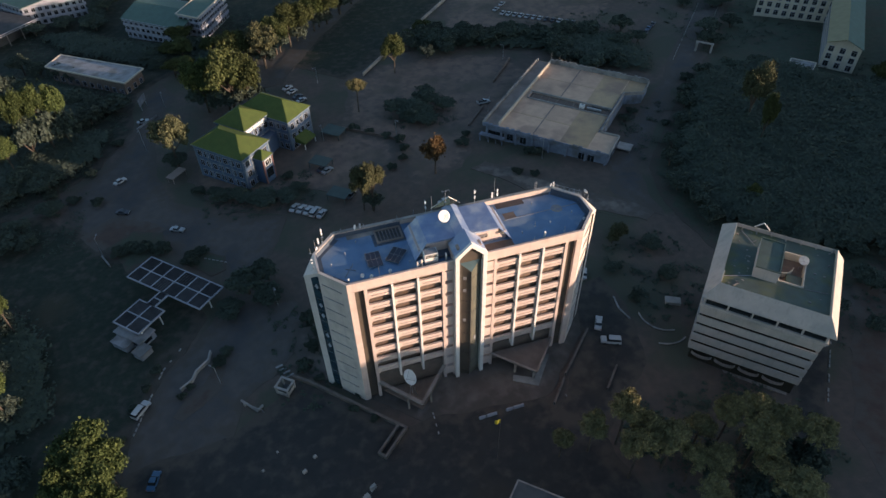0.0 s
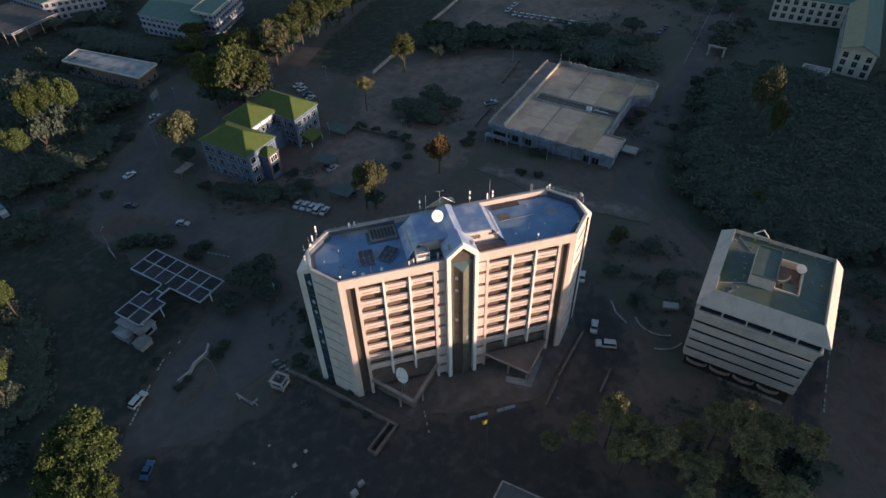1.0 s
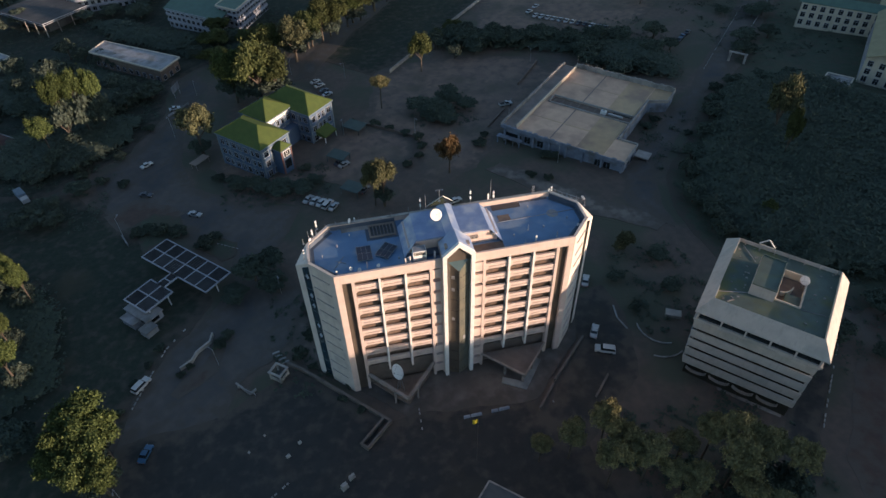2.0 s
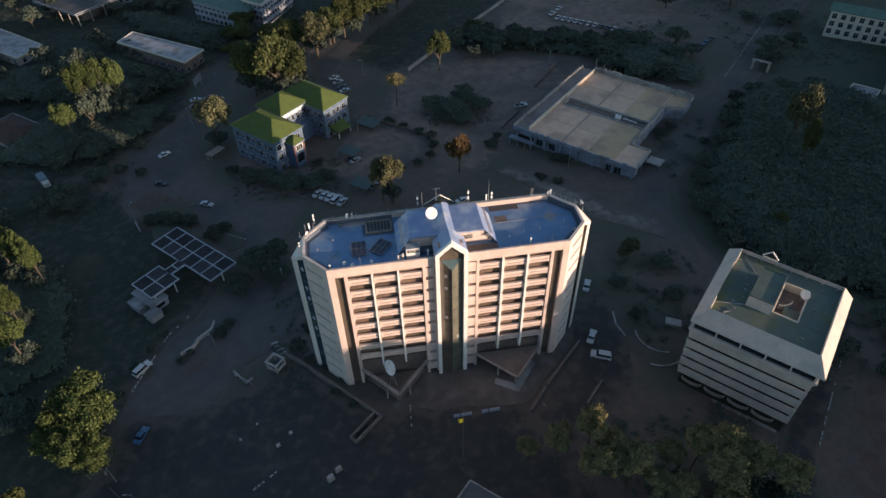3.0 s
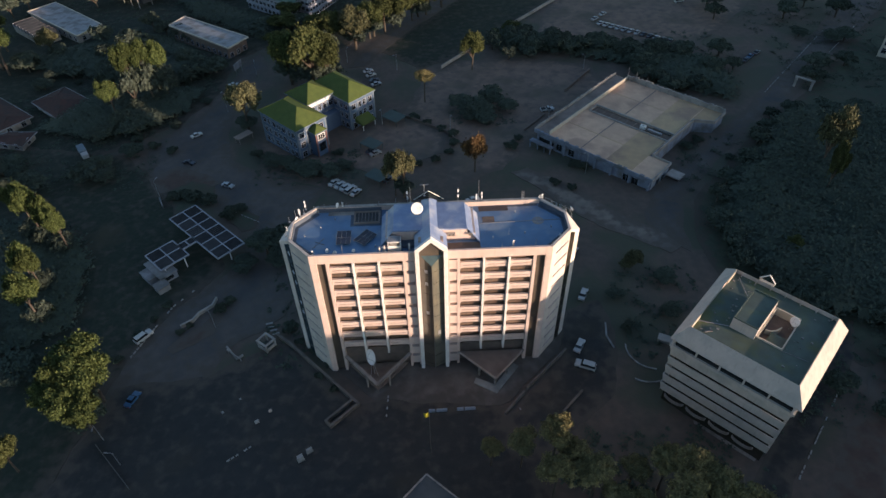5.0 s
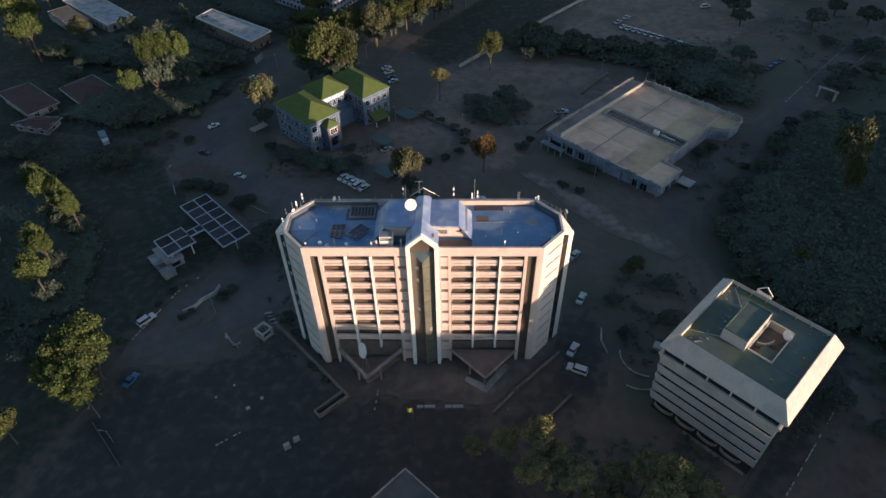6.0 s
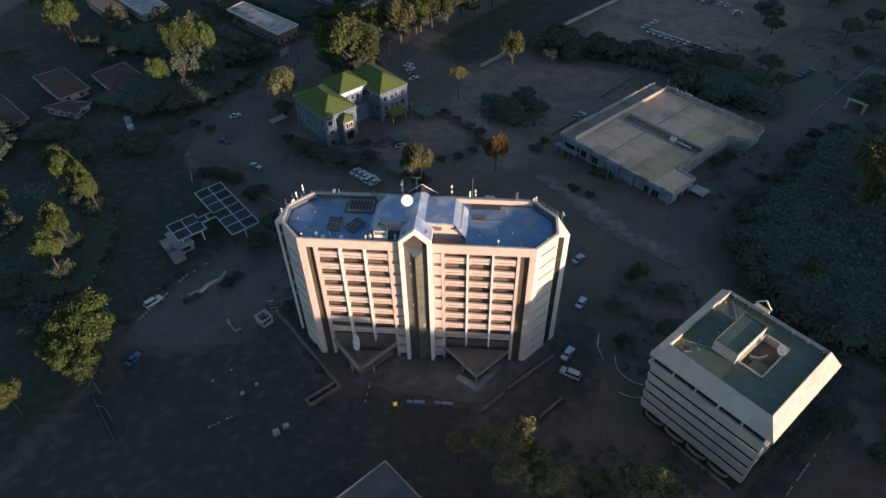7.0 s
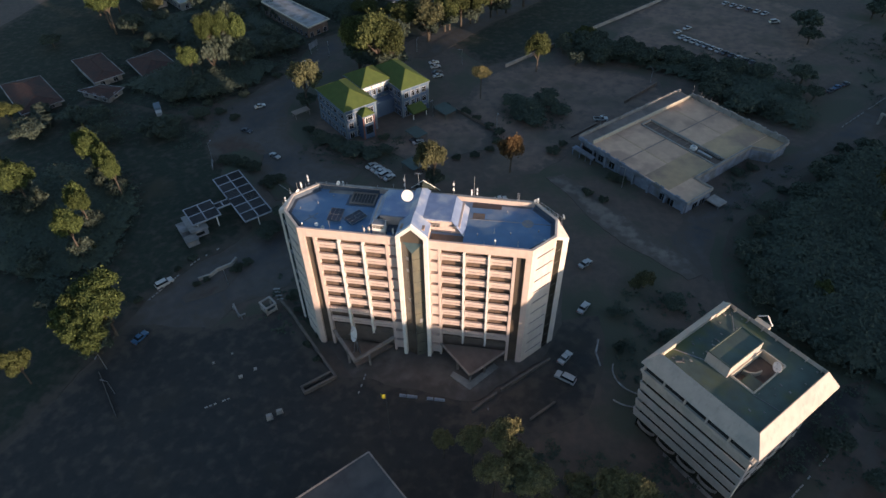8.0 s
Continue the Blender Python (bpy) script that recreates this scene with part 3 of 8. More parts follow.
# an added, unseen ridge far behind the camera that shuts off the low sun
rise = Shape()
across = Vector((-SUN_DIR.y, SUN_DIR.x, 0)).normalized()
toward = Vector((SUN_DIR.x, SUN_DIR.y, 0)).normalized()
base = Vector((30, 82, 0)) + toward * 270
steps = [(-420 + 6 * i) for i in range(141)]
# crest heights chosen so that the shade edges fall where wanted
SHADE_CREST = [(-420, 12), (-60, 11), (-20, 13.5), (-14, 15.8), (-8, 13), (0, 11.4), (8, 9.3), (18, 9.5), (32, 13), (46, 12.6), (60, 12.4), (74, 13.2), (84, 14.6), (94, 16.2), (104, 17), (126, 15), (134, 8), (138, 6.4), (152, 7.0), (166, 15), (200, 20), (420, 22)]
crest = [float(np.interp(s, [p[0] for p in SHADE_CREST], [p[1] for p in SHADE_CREST])) + 270 * math.tan(radians(SUN_EL)) + 0.7 * noise.noise((s * 0.06, 3.1, 0)) + 0.5 * noise.noise((s * 0.2, 8.2, 0)) for s in steps]
for k in range(len(steps) - 1):
    a, b = base + across * steps[k], base + across * steps[k + 1]
    rise.face((*(a - toward * 25).xy, -12), (*(b - toward * 25).xy, -12), (*b.xy, crest[k + 1]), (*a.xy, crest[k]))
    rise.face((*a.xy, crest[k]), (*b.xy, crest[k + 1]), (*(b + toward * 60).xy, -12), (*(a + toward * 60).xy, -12))
solid("wooded_rise", rise, M["grass"], (0, 0, 0), "unseen ridge added to block the low sun", "hill", kind="structure")


# ---- the office tower ----
TX, TY = 29.85, 82.6
tower = thing("office_tower", (TX, TY, 0), "ten-storey pink-beige office tower with a blue flat roof", "tower")
HC, H1, H2, D = 24.75, 29.4, 32.0, 15.8
YA, YB = 5.13, 10.87
ROOF, PAR = 36.3, 37.5
TIP = 8.0
FLOOR, FZ = 3.45, 33.1


def ring(inset=0.0):
    """The tower's outline: long front, canted corners, pointed ends."""
    k = inset
    return [(-HC + 0.4 * k, k), (HC - 0.4 * k, k), (H1 - k, YA + 0.4 * k), (H1 - k, YB - 0.4 * k), (HC - 0.4 * k, D - k), (-HC + 0.4 * k, D - k), (-H1 + k, YB - 0.4 * k), (-H1 + k, YA + 0.4 * k)]


core = [(-HC + 1.0, 1.7), (HC - 1.0, 1.7), (HC - 0.3, 0.9), (H1 - 0.3, YA + 0.1), (H1 - 0.3, YB - 0.1), (HC - 0.1, D - 0.3), (-HC + 0.1, D - 0.3), (-H1 + 0.3, YB - 0.1), (-H1 + 0.3, YA + 0.1), (-HC + 0.3, 0.9)]
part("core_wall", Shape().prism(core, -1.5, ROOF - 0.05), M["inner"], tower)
# canted side walls, back wall
for sx in (-1, 1):
    s = Shape()
    q = [(sx * HC, 0), (sx * H1, YA), (sx * (H1 - 0.45), YA + 0.4), (sx * (HC - 0.3), 0.55)]
    s.prism(area(*q), -1.5, PAR)
    part("canted_wall", s, M["greyrender"], tower, "smooth pale rendered canted wall")
    s = Shape().prism(area((sx * HC, D), (sx * H1, YB), (sx * (H1 - 0.45), YB - 0.4), (sx * (HC - 0.3), D - 0.55)), -1.5, PAR)
    part("canted_wall", s, M["greyrender"], tower)
    # sunshade ledges with narrow windows on the canted wall
    dirv = Vector((sx * (H1 - HC), YA, 0)).normalized()
    nrm = Vector((sx * dirv.y, -abs(dirv.x), 0)).normalized()
    ledge, slot = Shape(), Shape()
    a, b = dirv * 1.5, dirv * 6.4
    for s0, n0, n1, z0, z1 in ((ledge, 0.0, 0.2, 0.0, 0.12), (slot, -0.02, 0.02, 0.12, 0.3)):
        p = [a + nrm * n0, b + nrm * n0, b + nrm * n1, a + nrm * n1]
        s0.prism(area(*[(v.x, v.y) for v in p]), z0, z1)
    lm, sm = ledge.mesh("sunshade", M["greyrender"]), slot.mesh("slot_window", M["upstand"])
    for k in range(10):
        at = (sx * HC, 0, 34.4 - FLOOR * k)
        part("sunshade", lm, None, tower, at=at)
        part("slot_window", sm, None, tower, at=at)
    # pointed end bay in the plane of the canted walls: glass strip, white prow, sloping cap
    XG = H1 + 1.45
    yg = YA + (TIP - YA) * 1.45 / (H2 - H1)
    s = Shape().prism(area((sx * (H1 - 0.02), YA + 0.03), (sx * XG, yg + 0.03), (sx * XG, 2 * TIP - yg - 0.03), (sx * (H1 - 0.02), YB - 0.03)), -1.5, lambda x, y: 37.0 - 0.95 * (abs(x) - H1))
    # same glass at both ends; its reflections are put into two colours
    part("end_window", s, M["skytintglass"] if sx < 0 else M["duskglass"], tower, "tall glass strip coloured with a blue sky reflection" if sx < 0 else "tall glass strip coloured with a dark wood reflection")
    s = Shape().prism(area((sx * (XG - 0.05), yg - 0.12), (sx * (H2 + 0.05), TIP), (sx * (XG - 0.05), 2 * TIP - yg + 0.12)), -1.5, lambda x, y: 36.5 - 0.95 * (abs(x) - H1))
    part("end_fin", s, M["facade_pale"], tower, "slim cream pointed fin")
    s = Shape().prism(area((sx * (H1 - 0.1), YA - 0.12), (sx * (H2 + 0.08), TIP), (sx * (H1 - 0.1), YB + 0.12)), lambda x, y: 36.55 - 0.95 * (abs(x) - H1), lambda x, y: 37.42 - 0.95 * (abs(x) - H1))
    part("sloping_cap", s, M["facade_pale"], tower)
    ends = [Vector((sx * H1, YA, 0)), Vector((sx * XG, yg, 0))]
    dv = (ends[1] - ends[0]).normalized()
    nv = Vector((sx * abs(dv.y), -abs(dv.x), 0))
    bar_me = Shape().bar(ends[0] + nv * 0.0, ends[1] + nv * 0.0, 0.05, 0.08).mesh("glazing_bar", M["frame"])
    for k in range(10):
        part("glazing_bar", bar_me, None, tower, at=(0, 0, 33.0 - FLOOR * k))
    if sx < 0:
        mid, up = ends[0] + (ends[1] - ends[0]) * 0.45, Vector((0, 0, 0.75))
        blind = Shape()
        for off in (0.03, -0.03):
            m0 = mid + nv * off
            blind.face(m0 - dv * 0.5, m0 + up, m0 + dv * 0.5, m0 - up)
        blind.f += [(q, (q + 1) % 4, 4 + (q + 1) % 4, 4 + q) for q in range(4)]
        blind_me = blind.mesh("window_blind", M["pattern"])
        for z in (33.2, 27.6, 24.4, 18.0, 14.6):
            part("window_blind", blind_me, None, tower, "pale blue diamond-shaped blind", at=(0, 0, z))
part("back_wall", Shape().box(-HC + 0.3, HC - 0.3, D - 0.5, D, -1.5, PAR), M["facade"], tower)
# front: columns
for sx in (-1, 1):
    for x0, x1, y0, zb, nm in ((23.45, 24.75, 0.0, -1.5, "corner_pillar"), (20.95, 21.6, 0.0, -1.5, "column"), (15.82, 16.24, -0.22, 5.6, "mullion"),
                               (10.59, 11.01, -0.22, 5.6, "mullion"), (5.25, 5.85, 0.0, -1.5, "column"), (3.3, 3.62, 0.2, -1.5, "column")):
        x0, x1 = sorted((sx * x0, sx * x1))
        part(nm, Shape().box(x0, x1, y0, 1.75, zb, 35.25), M["white"] if nm == "mullion" else M["facade"], tower)
    x0, x1 = sorted((sx * 21.6, sx * 23.45))
    part("recessed_window", Shape().box(x0, x1, 0.7, 1.72, -1.5, 35.25), M["bronzeglass"], tower, "tall recessed strip of bronze glass")
    x0, x1 = sorted((sx * 3.62, sx * 5.25))
    part("niche_back", Shape().box(x0, x1, 1.0, 1.7, -1.5, 35.25), M["bronzeglass"], tower)
    sl = Shape().box(x0, x1, 0.1, 1.05, 0, 2.55).mesh("niche_panel", M["facade"])
    for k in range(10):
        part("niche_panel", sl, None, tower, at=(0, 0, 34.4 - 2.2 - FLOOR * k))
# top beam and front parapet
for x0, x1 in ((-HC, -3.3), (3.3, HC)):
    part("top_beam", Shape().box(x0, x1, 0.02, 1.75, 35.2, ROOF), M["facade"], tower)
    part("front_parapet", Shape().box(x0, x1, 0.0, 0.45, ROOF, PAR), M["facade"], tower)
part("parapet_coping", Shape().box(-HC + 0.2, HC - 0.2, D - 0.62, D + 0.08, PAR, PAR + 0.14), M["concrete"], tower)
# balcony bays
W = 4.6
span = Shape()
span.box(-W / 2, W / 2, 0.2, 0.5, -0.8, -0.2).box(-W / 2, W / 2, 0.2, 0.5, 0.02, 0.72)
span.box(-W / 2, -W / 2 + 0.45, 0.2, 0.5, -0.2, 0.02).box(W / 2 - 0.45, W / 2, 0.2, 0.5, -0.2, 0.02)
span.box(-W / 2, W / 2, 0.12, 0.62, 0.72, 0.84)
for sx in (-1, 1):
    c = sx * W / 2
    span.face((c, 0.2, -0.8), (c - sx * 0.42, 0.2, -0.8), (c, 0.2, -1.2))
    span.face((c, 0.5, -0.8), (c - sx * 0.42, 0.5, -0.8), (c, 0.5, -1.2))
    span.face((c - sx * 0.42, 0.2, -0.8), (c - sx * 0.42, 0.5, -0.8), (c, 0.5, -1.2), (c, 0.2, -1.2))
span_me = span.mesh("spandrel", M["facade"])
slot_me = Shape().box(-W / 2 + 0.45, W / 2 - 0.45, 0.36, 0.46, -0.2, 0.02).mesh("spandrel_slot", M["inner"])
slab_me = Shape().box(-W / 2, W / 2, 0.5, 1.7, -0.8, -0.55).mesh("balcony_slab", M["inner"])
win = Shape().box(-W / 2, W / 2, 1.0, 1.08, -0.5, 2.6)
win_me = win.mesh("window", M["curtain"])
fr = Shape()
for x in (-W / 2 + 0.04, -0.77, 0.77, W / 2 - 0.04):
    fr.box(x - 0.04, x + 0.04, 0.94, 1.02, -0.5, 2.6)
fr.box(-W / 2, W / 2, 0.94, 1.02, 1.5, 1.57)
fr_me = fr.mesh("window_frame", M["frame"])
for sx in (-1, 1):
    for bx in (18.6, 13.42, 8.22):
        for k in range(8):
            at = (sx * bx, 0, FZ - FLOOR * k)
            part("spandrel", span_me, None, tower, at=at)
            part("spandrel_slot", slot_me, None, tower, at=at)
            part("balcony_slab", slab_me, None, tower, at=at)
            w_ = part("window", win_me, None, tower, at=at)
            part("window_frame", fr_me, None, w_)
# recessed ground floor: plain wall whose brown holds the shade and bounced light
for sx in (-1, 1):
    x0, x1 = sorted((sx * 5.85, sx * 20.95))
    part("ground_wall", Shape().box(x0, x1, 1.3, 1.72, 0.3, 6.2), M["basewall"], tower, "brown shaded wall of the recessed ground floor")
# white gable bay
for sx in (-1, 1):
    x0, x1 = sorted((sx * 2.5, sx * 3.3))
    part("gable_fin", Shape().box(x0, x1, -1.0, 0.6, -1.0, 38.3), M["white"], tower, "tall white vertical fin beside the glass bay")
    s = Shape()
    pts = [(sx * 3.3, 38.3), (sx * 3.3, 38.75), (0.0, 41.85), (0.0, 40.75), (sx * 2.5, 38.3)]
    n = len(pts)
    s.v = [(x, -1.0, z) for x, z in pts] + [(x, -0.3, z) for x, z in pts]
    s.f = [tuple(range(n)), tuple(range(2 * n - 1, n - 1, -1))] + [(i, (i + 1) % n, n + (i + 1) % n, n + i) for i in range(n)]
    part("gable_bargeboard", s, M["white"], tower)
    roof = Shape()
    for dz in (0.0, -0.18):
        roof.face((sx * 3.3, -0.9, 38.72 + dz), (0, -0.9, 41.8 + dz), (0, 3.9, 41.8 + dz), (sx * 3.3, 3.9, 38.72 + dz))
    roof.f += [(0, 1, 5, 4), (1, 2, 6, 5), (2, 3, 7, 6), (3, 0, 4, 7)]
    part("gable_roof", roof, M["bluesheet"], tower)
    part("gable_cheek", Shape().box(*sorted((sx * 2.9, sx * 3.25)), -0.3, 4.0, ROOF, 38.7), M["facade"], tower)
s = Shape()
s.face((-2.5, -0.25, 36.6), (2.5, -0.25, 36.6), (2.5, -0.25, 38.4), (0, -0.25, 40.8), (-2.5, -0.25, 38.4))
s.face((-2.5, -0.15, 36.6), (2.5, -0.15, 36.6), (2.5, -0.15, 38.4), (0, -0.15, 40.8), (-2.5, -0.15, 38.4))
s.f += [(i, (i + 1) % 5, 5 + (i + 1) % 5, 5 + i) for i in range(5)]
part("gable_window", s, M["bronzeglass"], tower)
for sx in (-1, 1):
    s = Shape()
    s.face((sx * 2.5, 0.3, 0.0), (0, -1.0, 0.0), (0, -1.0, 34.2), (sx * 2.5, 0.3, 36.6))
    # the right fold's paler olive is a reflection put into the glass colour
    part("bay_window", s, M["bronzeglass"] if sx < 0 else M["reflectglass"], tower, "folded bronze glass of the bay, reflection coloured into the right fold")
    bar_me = Shape().bar((sx * 2.5, 0.28, 0), (0, -1.02, 0), 0.02, 0.05).mesh("glazing_bar", M["glass"])
    for k in range(10):
        part("glazing_bar", bar_me, None, tower, at=(0, 0, 32.4 - FLOOR * k))
# blue-grey of this pane is reflected sky, given as base colour
s = Shape().face((-2.5, 0.3, 36.6), (2.5, 0.3, 36.6), (0, -1.0, 34.2))
part("bay_top", s, M["skyglass"], tower, "sloping glass top of the bay, coloured as reflected sky")
part("bay_mullion", Shape().box(-0.07, 0.07, -1.1, -0.98, 0, 34.2), M["frame"], tower)
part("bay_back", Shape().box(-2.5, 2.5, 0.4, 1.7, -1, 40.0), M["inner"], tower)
pale = Shape().bar((-1.5, -0.27, 0), (-0.9, -0.58, 0), 0.04, 0.9).mesh("window_blind", M["paleroof"])
for z in (32.2, 28.6, 19.4):
    part("window_blind", pale, None, tower, at=(0, 0, z))
pale = Shape().bar((0.9, -0.58, 0), (1.5, -0.27, 0), 0.04, 1.3).mesh("window_blind", M["paleroof"])
part("window_blind", pale, None, tower, at=(0, 0, 12.6))
# roof deck and parapets
part("roof_deck", Shape().prism(ring(0.4), ROOF - 0.3, ROOF), M["blueroof"], tower, "stained blue waterproofed roof deck")
for sx in (-1, 1):
    s = Shape().prism(area((sx * (H1 - 0.05), YA - 0.03), (sx * (H1 - 0.05), YB + 0.03), (sx * (H1 - 0.5), YB - 0.25), (sx * (H1 - 0.5), YA + 0.25)), ROOF - 0.3, PAR)
    part("end_parapet", s, M["facade_pale"], tower)
# dark facings put shade on the inner faces of the end parapets
for sx in (-1, 1):
    for p, q in (((sx * (HC - 0.9), 0.62), (sx * (H1 - 0.62), YA + 0.3)), ((sx * (H1 - 0.62), YA + 0.3), (sx * (H1 - 0.62), YB - 0.3)), ((sx * (H1 - 0.62), YB - 0.3), (sx * (HC - 0.45), D - 0.72))):
        part("roof_upstand", Shape().bar((*p, ROOF + 0.5), (*q, ROOF + 0.5), 0.12, 1.0), M["upstand"], tower, "dark blue facing that gives the parapet's inner face its shade")
# rear parapet darkened on its left stretch only, where no sun falls
part("roof_upstand", Shape().box(-HC + 0.6, -10.4, D - 0.66, D - 0.54, ROOF, ROOF + 0.95), M["upstand"], tower)
# flat dark strips along the edges of the roof deck
for x0, x1 in ((-HC + 0.8, -6.6), (10.6, HC - 0.8)):
    part("roof_gutter", Shape().box(x0, x1, 0.5, 1.0, ROOF, ROOF + 0.03), M["upstand"], tower)
for sx in (-1, 1):
    for p, q in (((sx * (HC - 1.2), 0.95), (sx * (H1 - 1.0), YA + 0.5)), ((sx * (H1 - 1.0), YA + 0.5), (sx * (H1 - 1.0), YB - 0.5)), ((sx * (H1 - 1.0), YB - 0.5), (sx * (HC - 0.7), D - 1.1))):
        part("roof_gutter", Shape().bar((*p, ROOF + 0.01), (*q, ROOF + 0.01), 0.75, 0.05), M["upstand"], tower)
part("roof_gutter", Shape().box(11.0, HC - 1.0, D - 1.2, D - 0.55, ROOF, ROOF + 0.035), M["upstand"], tower)
part("back_channel", Shape().box(-22, -10.8, D - 1.9, D - 0.55, ROOF, ROOF + 0.05), M["concrete"], tower)
# penthouse
PF, PB, PT, PB2 = 4.2, 12.4, 7.5, 10.3
part("penthouse_wall", Shape().box(-9.3, 9.3, PF + 0.2, PB, ROOF, 38.2).box(-7.7, 7.7, PF + 0.2, PB, 38.2, 39.5), M["facade"], tower)
for sx in (-1, 1):
    s = Shape()
    for dz in (0, -0.2):
        s.face((sx * PB2, PF - 0.9, 36.5 + dz), (sx * PT, PF, 39.8 + dz), (sx * PT, PB, 39.8 + dz), (sx * PB2, PB + 0.4, 36.5 + dz))
    s.f += [(0, 1, 5, 4), (1, 2, 6, 5), (2, 3, 7, 6), (3, 0, 4, 7)]
    part("mansard_slope", s, M["bluesheet"], tower)
    x0, x1 = sorted((sx * 1.2, sx * PT))
    part("penthouse_roof", Shape().prism([(x0, PF - 0.25), (x1, PF - 0.25), (x1, PB + 0.2), (x0, PB + 0.2)], 39.55, lambda x, y: 40.0 - 0.02 * abs(x)), M["bluesheet"], tower, "blue-grey sheet roof of the penthouse")
    s = Shape()
    for dz in (0, -0.15):
        s.face((sx * 1.7, PF - 0.3, 39.85 + dz), (0, PF - 0.3, 41.0 + dz), (0, PB + 1.0, 41.2 + dz), (sx * 1.7, PB + 1.0, 39.85 + dz))
    s.f += [(0, 1, 5, 4), (1, 2, 6, 5), (2, 3, 7, 6), (3, 0, 4, 7)]
    part("ridge_roof", s, M["bluesheet"], tower)
    for i in range(1, 6):
        x = sx * (1.9 + i * 1.0)
        part("roof_seam", Shape().bar((x, PF - 0.2, 39.98 - 0.02 * abs(x)), (x, PB + 0.1, 39.98 - 0.02 * abs(x)), 0.04, 0.05), M["bluesheet"], tower)
# rear glass gable
for sx in (-1, 1):
    s = Shape()
    s.face((0, PB + 1.2, 42.3), (sx * 3.2, D + 0.2, 38.2), (0, PB - 0.5, 41.7))
    s.face((0, PB + 1.2, 42.3), (sx * 3.2, D + 0.2, 38.2), (0, D + 0.4, 38.2))
    part("rear_skylight", s, M["glass"], tower)
    gw = Shape().face((sx * 3.25, 3.85, 38.6), (0, 3.85, 38.6), (0, 3.85, 41.7))
    part("gable_back", gw, M["bluesheet"], tower)
    part("skylight_edge", Shape().bar((0, PB + 1.2, 42.35), (sx * 3.25, D + 0.25, 38.2), 0.13, 0.12), M["white"], tower)
# stair head and service box on the left of the gable
part("service_plinth", Shape().box(-6.0, -3.3, 2.6, PF + 0.1, ROOF, 37.0), M["upstand"], tower)
# dark sheet laid where the front parapet's shadow lies
part("gravel_strip", Shape().box(3.4, 10.2, 0.5, PF - 0.6, ROOF, ROOF + 0.04), M["brownsheet"], tower, "dark brown strip for the shade behind the front parapet")

# ---- the concrete office block ----
SBO = pose(96.5, 69.5, 0, 0, 0, -45)
block = thing("concrete_office_block", SBO, "grey-white concrete office block stepping inward below a sloped cornice", "office block")


def square(h):
    return [(-h, -h), (h, -h), (h, h), (-h, h)]


BI, BO, BR, BK = 10.7, 13.1, 27.45, 10.6
BF, BB, DECK = -12.0, 9.4, 26.4
BX, BOX, BBO = 10.4, 12.85, 12.5
RW = 11.3   # the plain wall under the overhang on the sunny side
cx0, cx1, cy0, cy1 = -0.05, 4.75, -5.1, 4.8
part("core", Shape().box(-11.2, RW, -11.2, BB, -1.5, DECK - 1.7), M["inner"], block)
for q in ((-BI, cx0, BF, BB), (cx1, BX, BF, BB), (cx0, cx1, BF, cy0), (cx0, cx1, cy1, BB)):
    part("roof_deck", Shape().box(*q, DECK - 1.7, DECK), M["greenroof"], block, "mossy dark green flat roof")
for q in ([(-BI, BF), (BX, BF), (BOX, -13.7), (-BO, -13.7)], [(-BI, BB), (-BI, BF), (-BO, -13.7), (-BO - 0.3, BBO)], [(BX, BF), (BX, BB), (BOX, BBO - 0.8), (BOX, -13.7)], [(BX, BB), (-BI, BB), (-BO - 0.3, BBO), (BOX, BBO - 0.8)]):
    s = Shape()
    a, b, c, d = q
    zl = 23.6
    s.face((*a, BR), (*b, BR), (*c, zl), (*d, zl))
    s.face((*a, DECK - 0.2), (*b, DECK - 0.2), (*c, zl - 0.3), (*d, zl - 0.3))
    s.f += [(0, 1, 5, 4), (1, 2, 6, 5), (2, 3, 7, 6), (3, 0, 4, 7)]
    part("cornice_slope", s, M["sbwall"], block, "smooth sloped concrete cornice")
part("rim_angle", Shape().box(-BI, -BI + 0.2, BF + 0.4, BF + 4.2, DECK, BR + 0.06), M["cream"], block)
part("rim_angle", Shape().box(-BI, -BI + 0.2, BB - 4.6, BB - 0.3, DECK, BR + 0.06), M["cream"], block)
part("rim_trim", Shape().box(BX - 0.16, BX, BF + 0.2, BB - 0.2, DECK, BR + 0.05), M["cream"], block)
rear = Shape()
for i in range(7):
    x = -BI + 1.5 + i * 3.1
    rear.box(x - 0.12, x + 0.12, BB - 0.5, BB - 0.1, DECK, BR - 0.15)
part("rim_stub", rear, M["sbwall"], block)
part("strip_window", Shape().box(-12.0, 11.5, -12.9, BK + 0.6, 21.2, 23.7), M["glass"], block)
pil = Shape().box(-0.17, 0.17, -0.3, 0.3, 21.2, 23.5).mesh("pillar", M["sbwall"])
for i in range(6):
    x = -12.35 + i * 4.85
    part("pillar", pil, None, block, at=(min(x, 11.6), -13.0, 0))
    part("pillar", pil, None, block, at=pose(-12.15, -12.2 + i * 4.55, 0, 0, 0, 90))
    part("pillar", pil, None, block, at=pose(11.7, -12.2 + i * 4.55, 0, 0, 0, 90))
part("sill_band", Shape().prism([(-12.95, -13.4), (12.2, -13.4), (12.2, BK + 0.8), (-12.95, BK + 0.8)], 20.75, 21.3), M["sbwall"], block)
part("sill_rail", Shape().box(-12.7, 11.9, -13.25, -13.05, 20.2, 20.5), M["sbwall"], block)
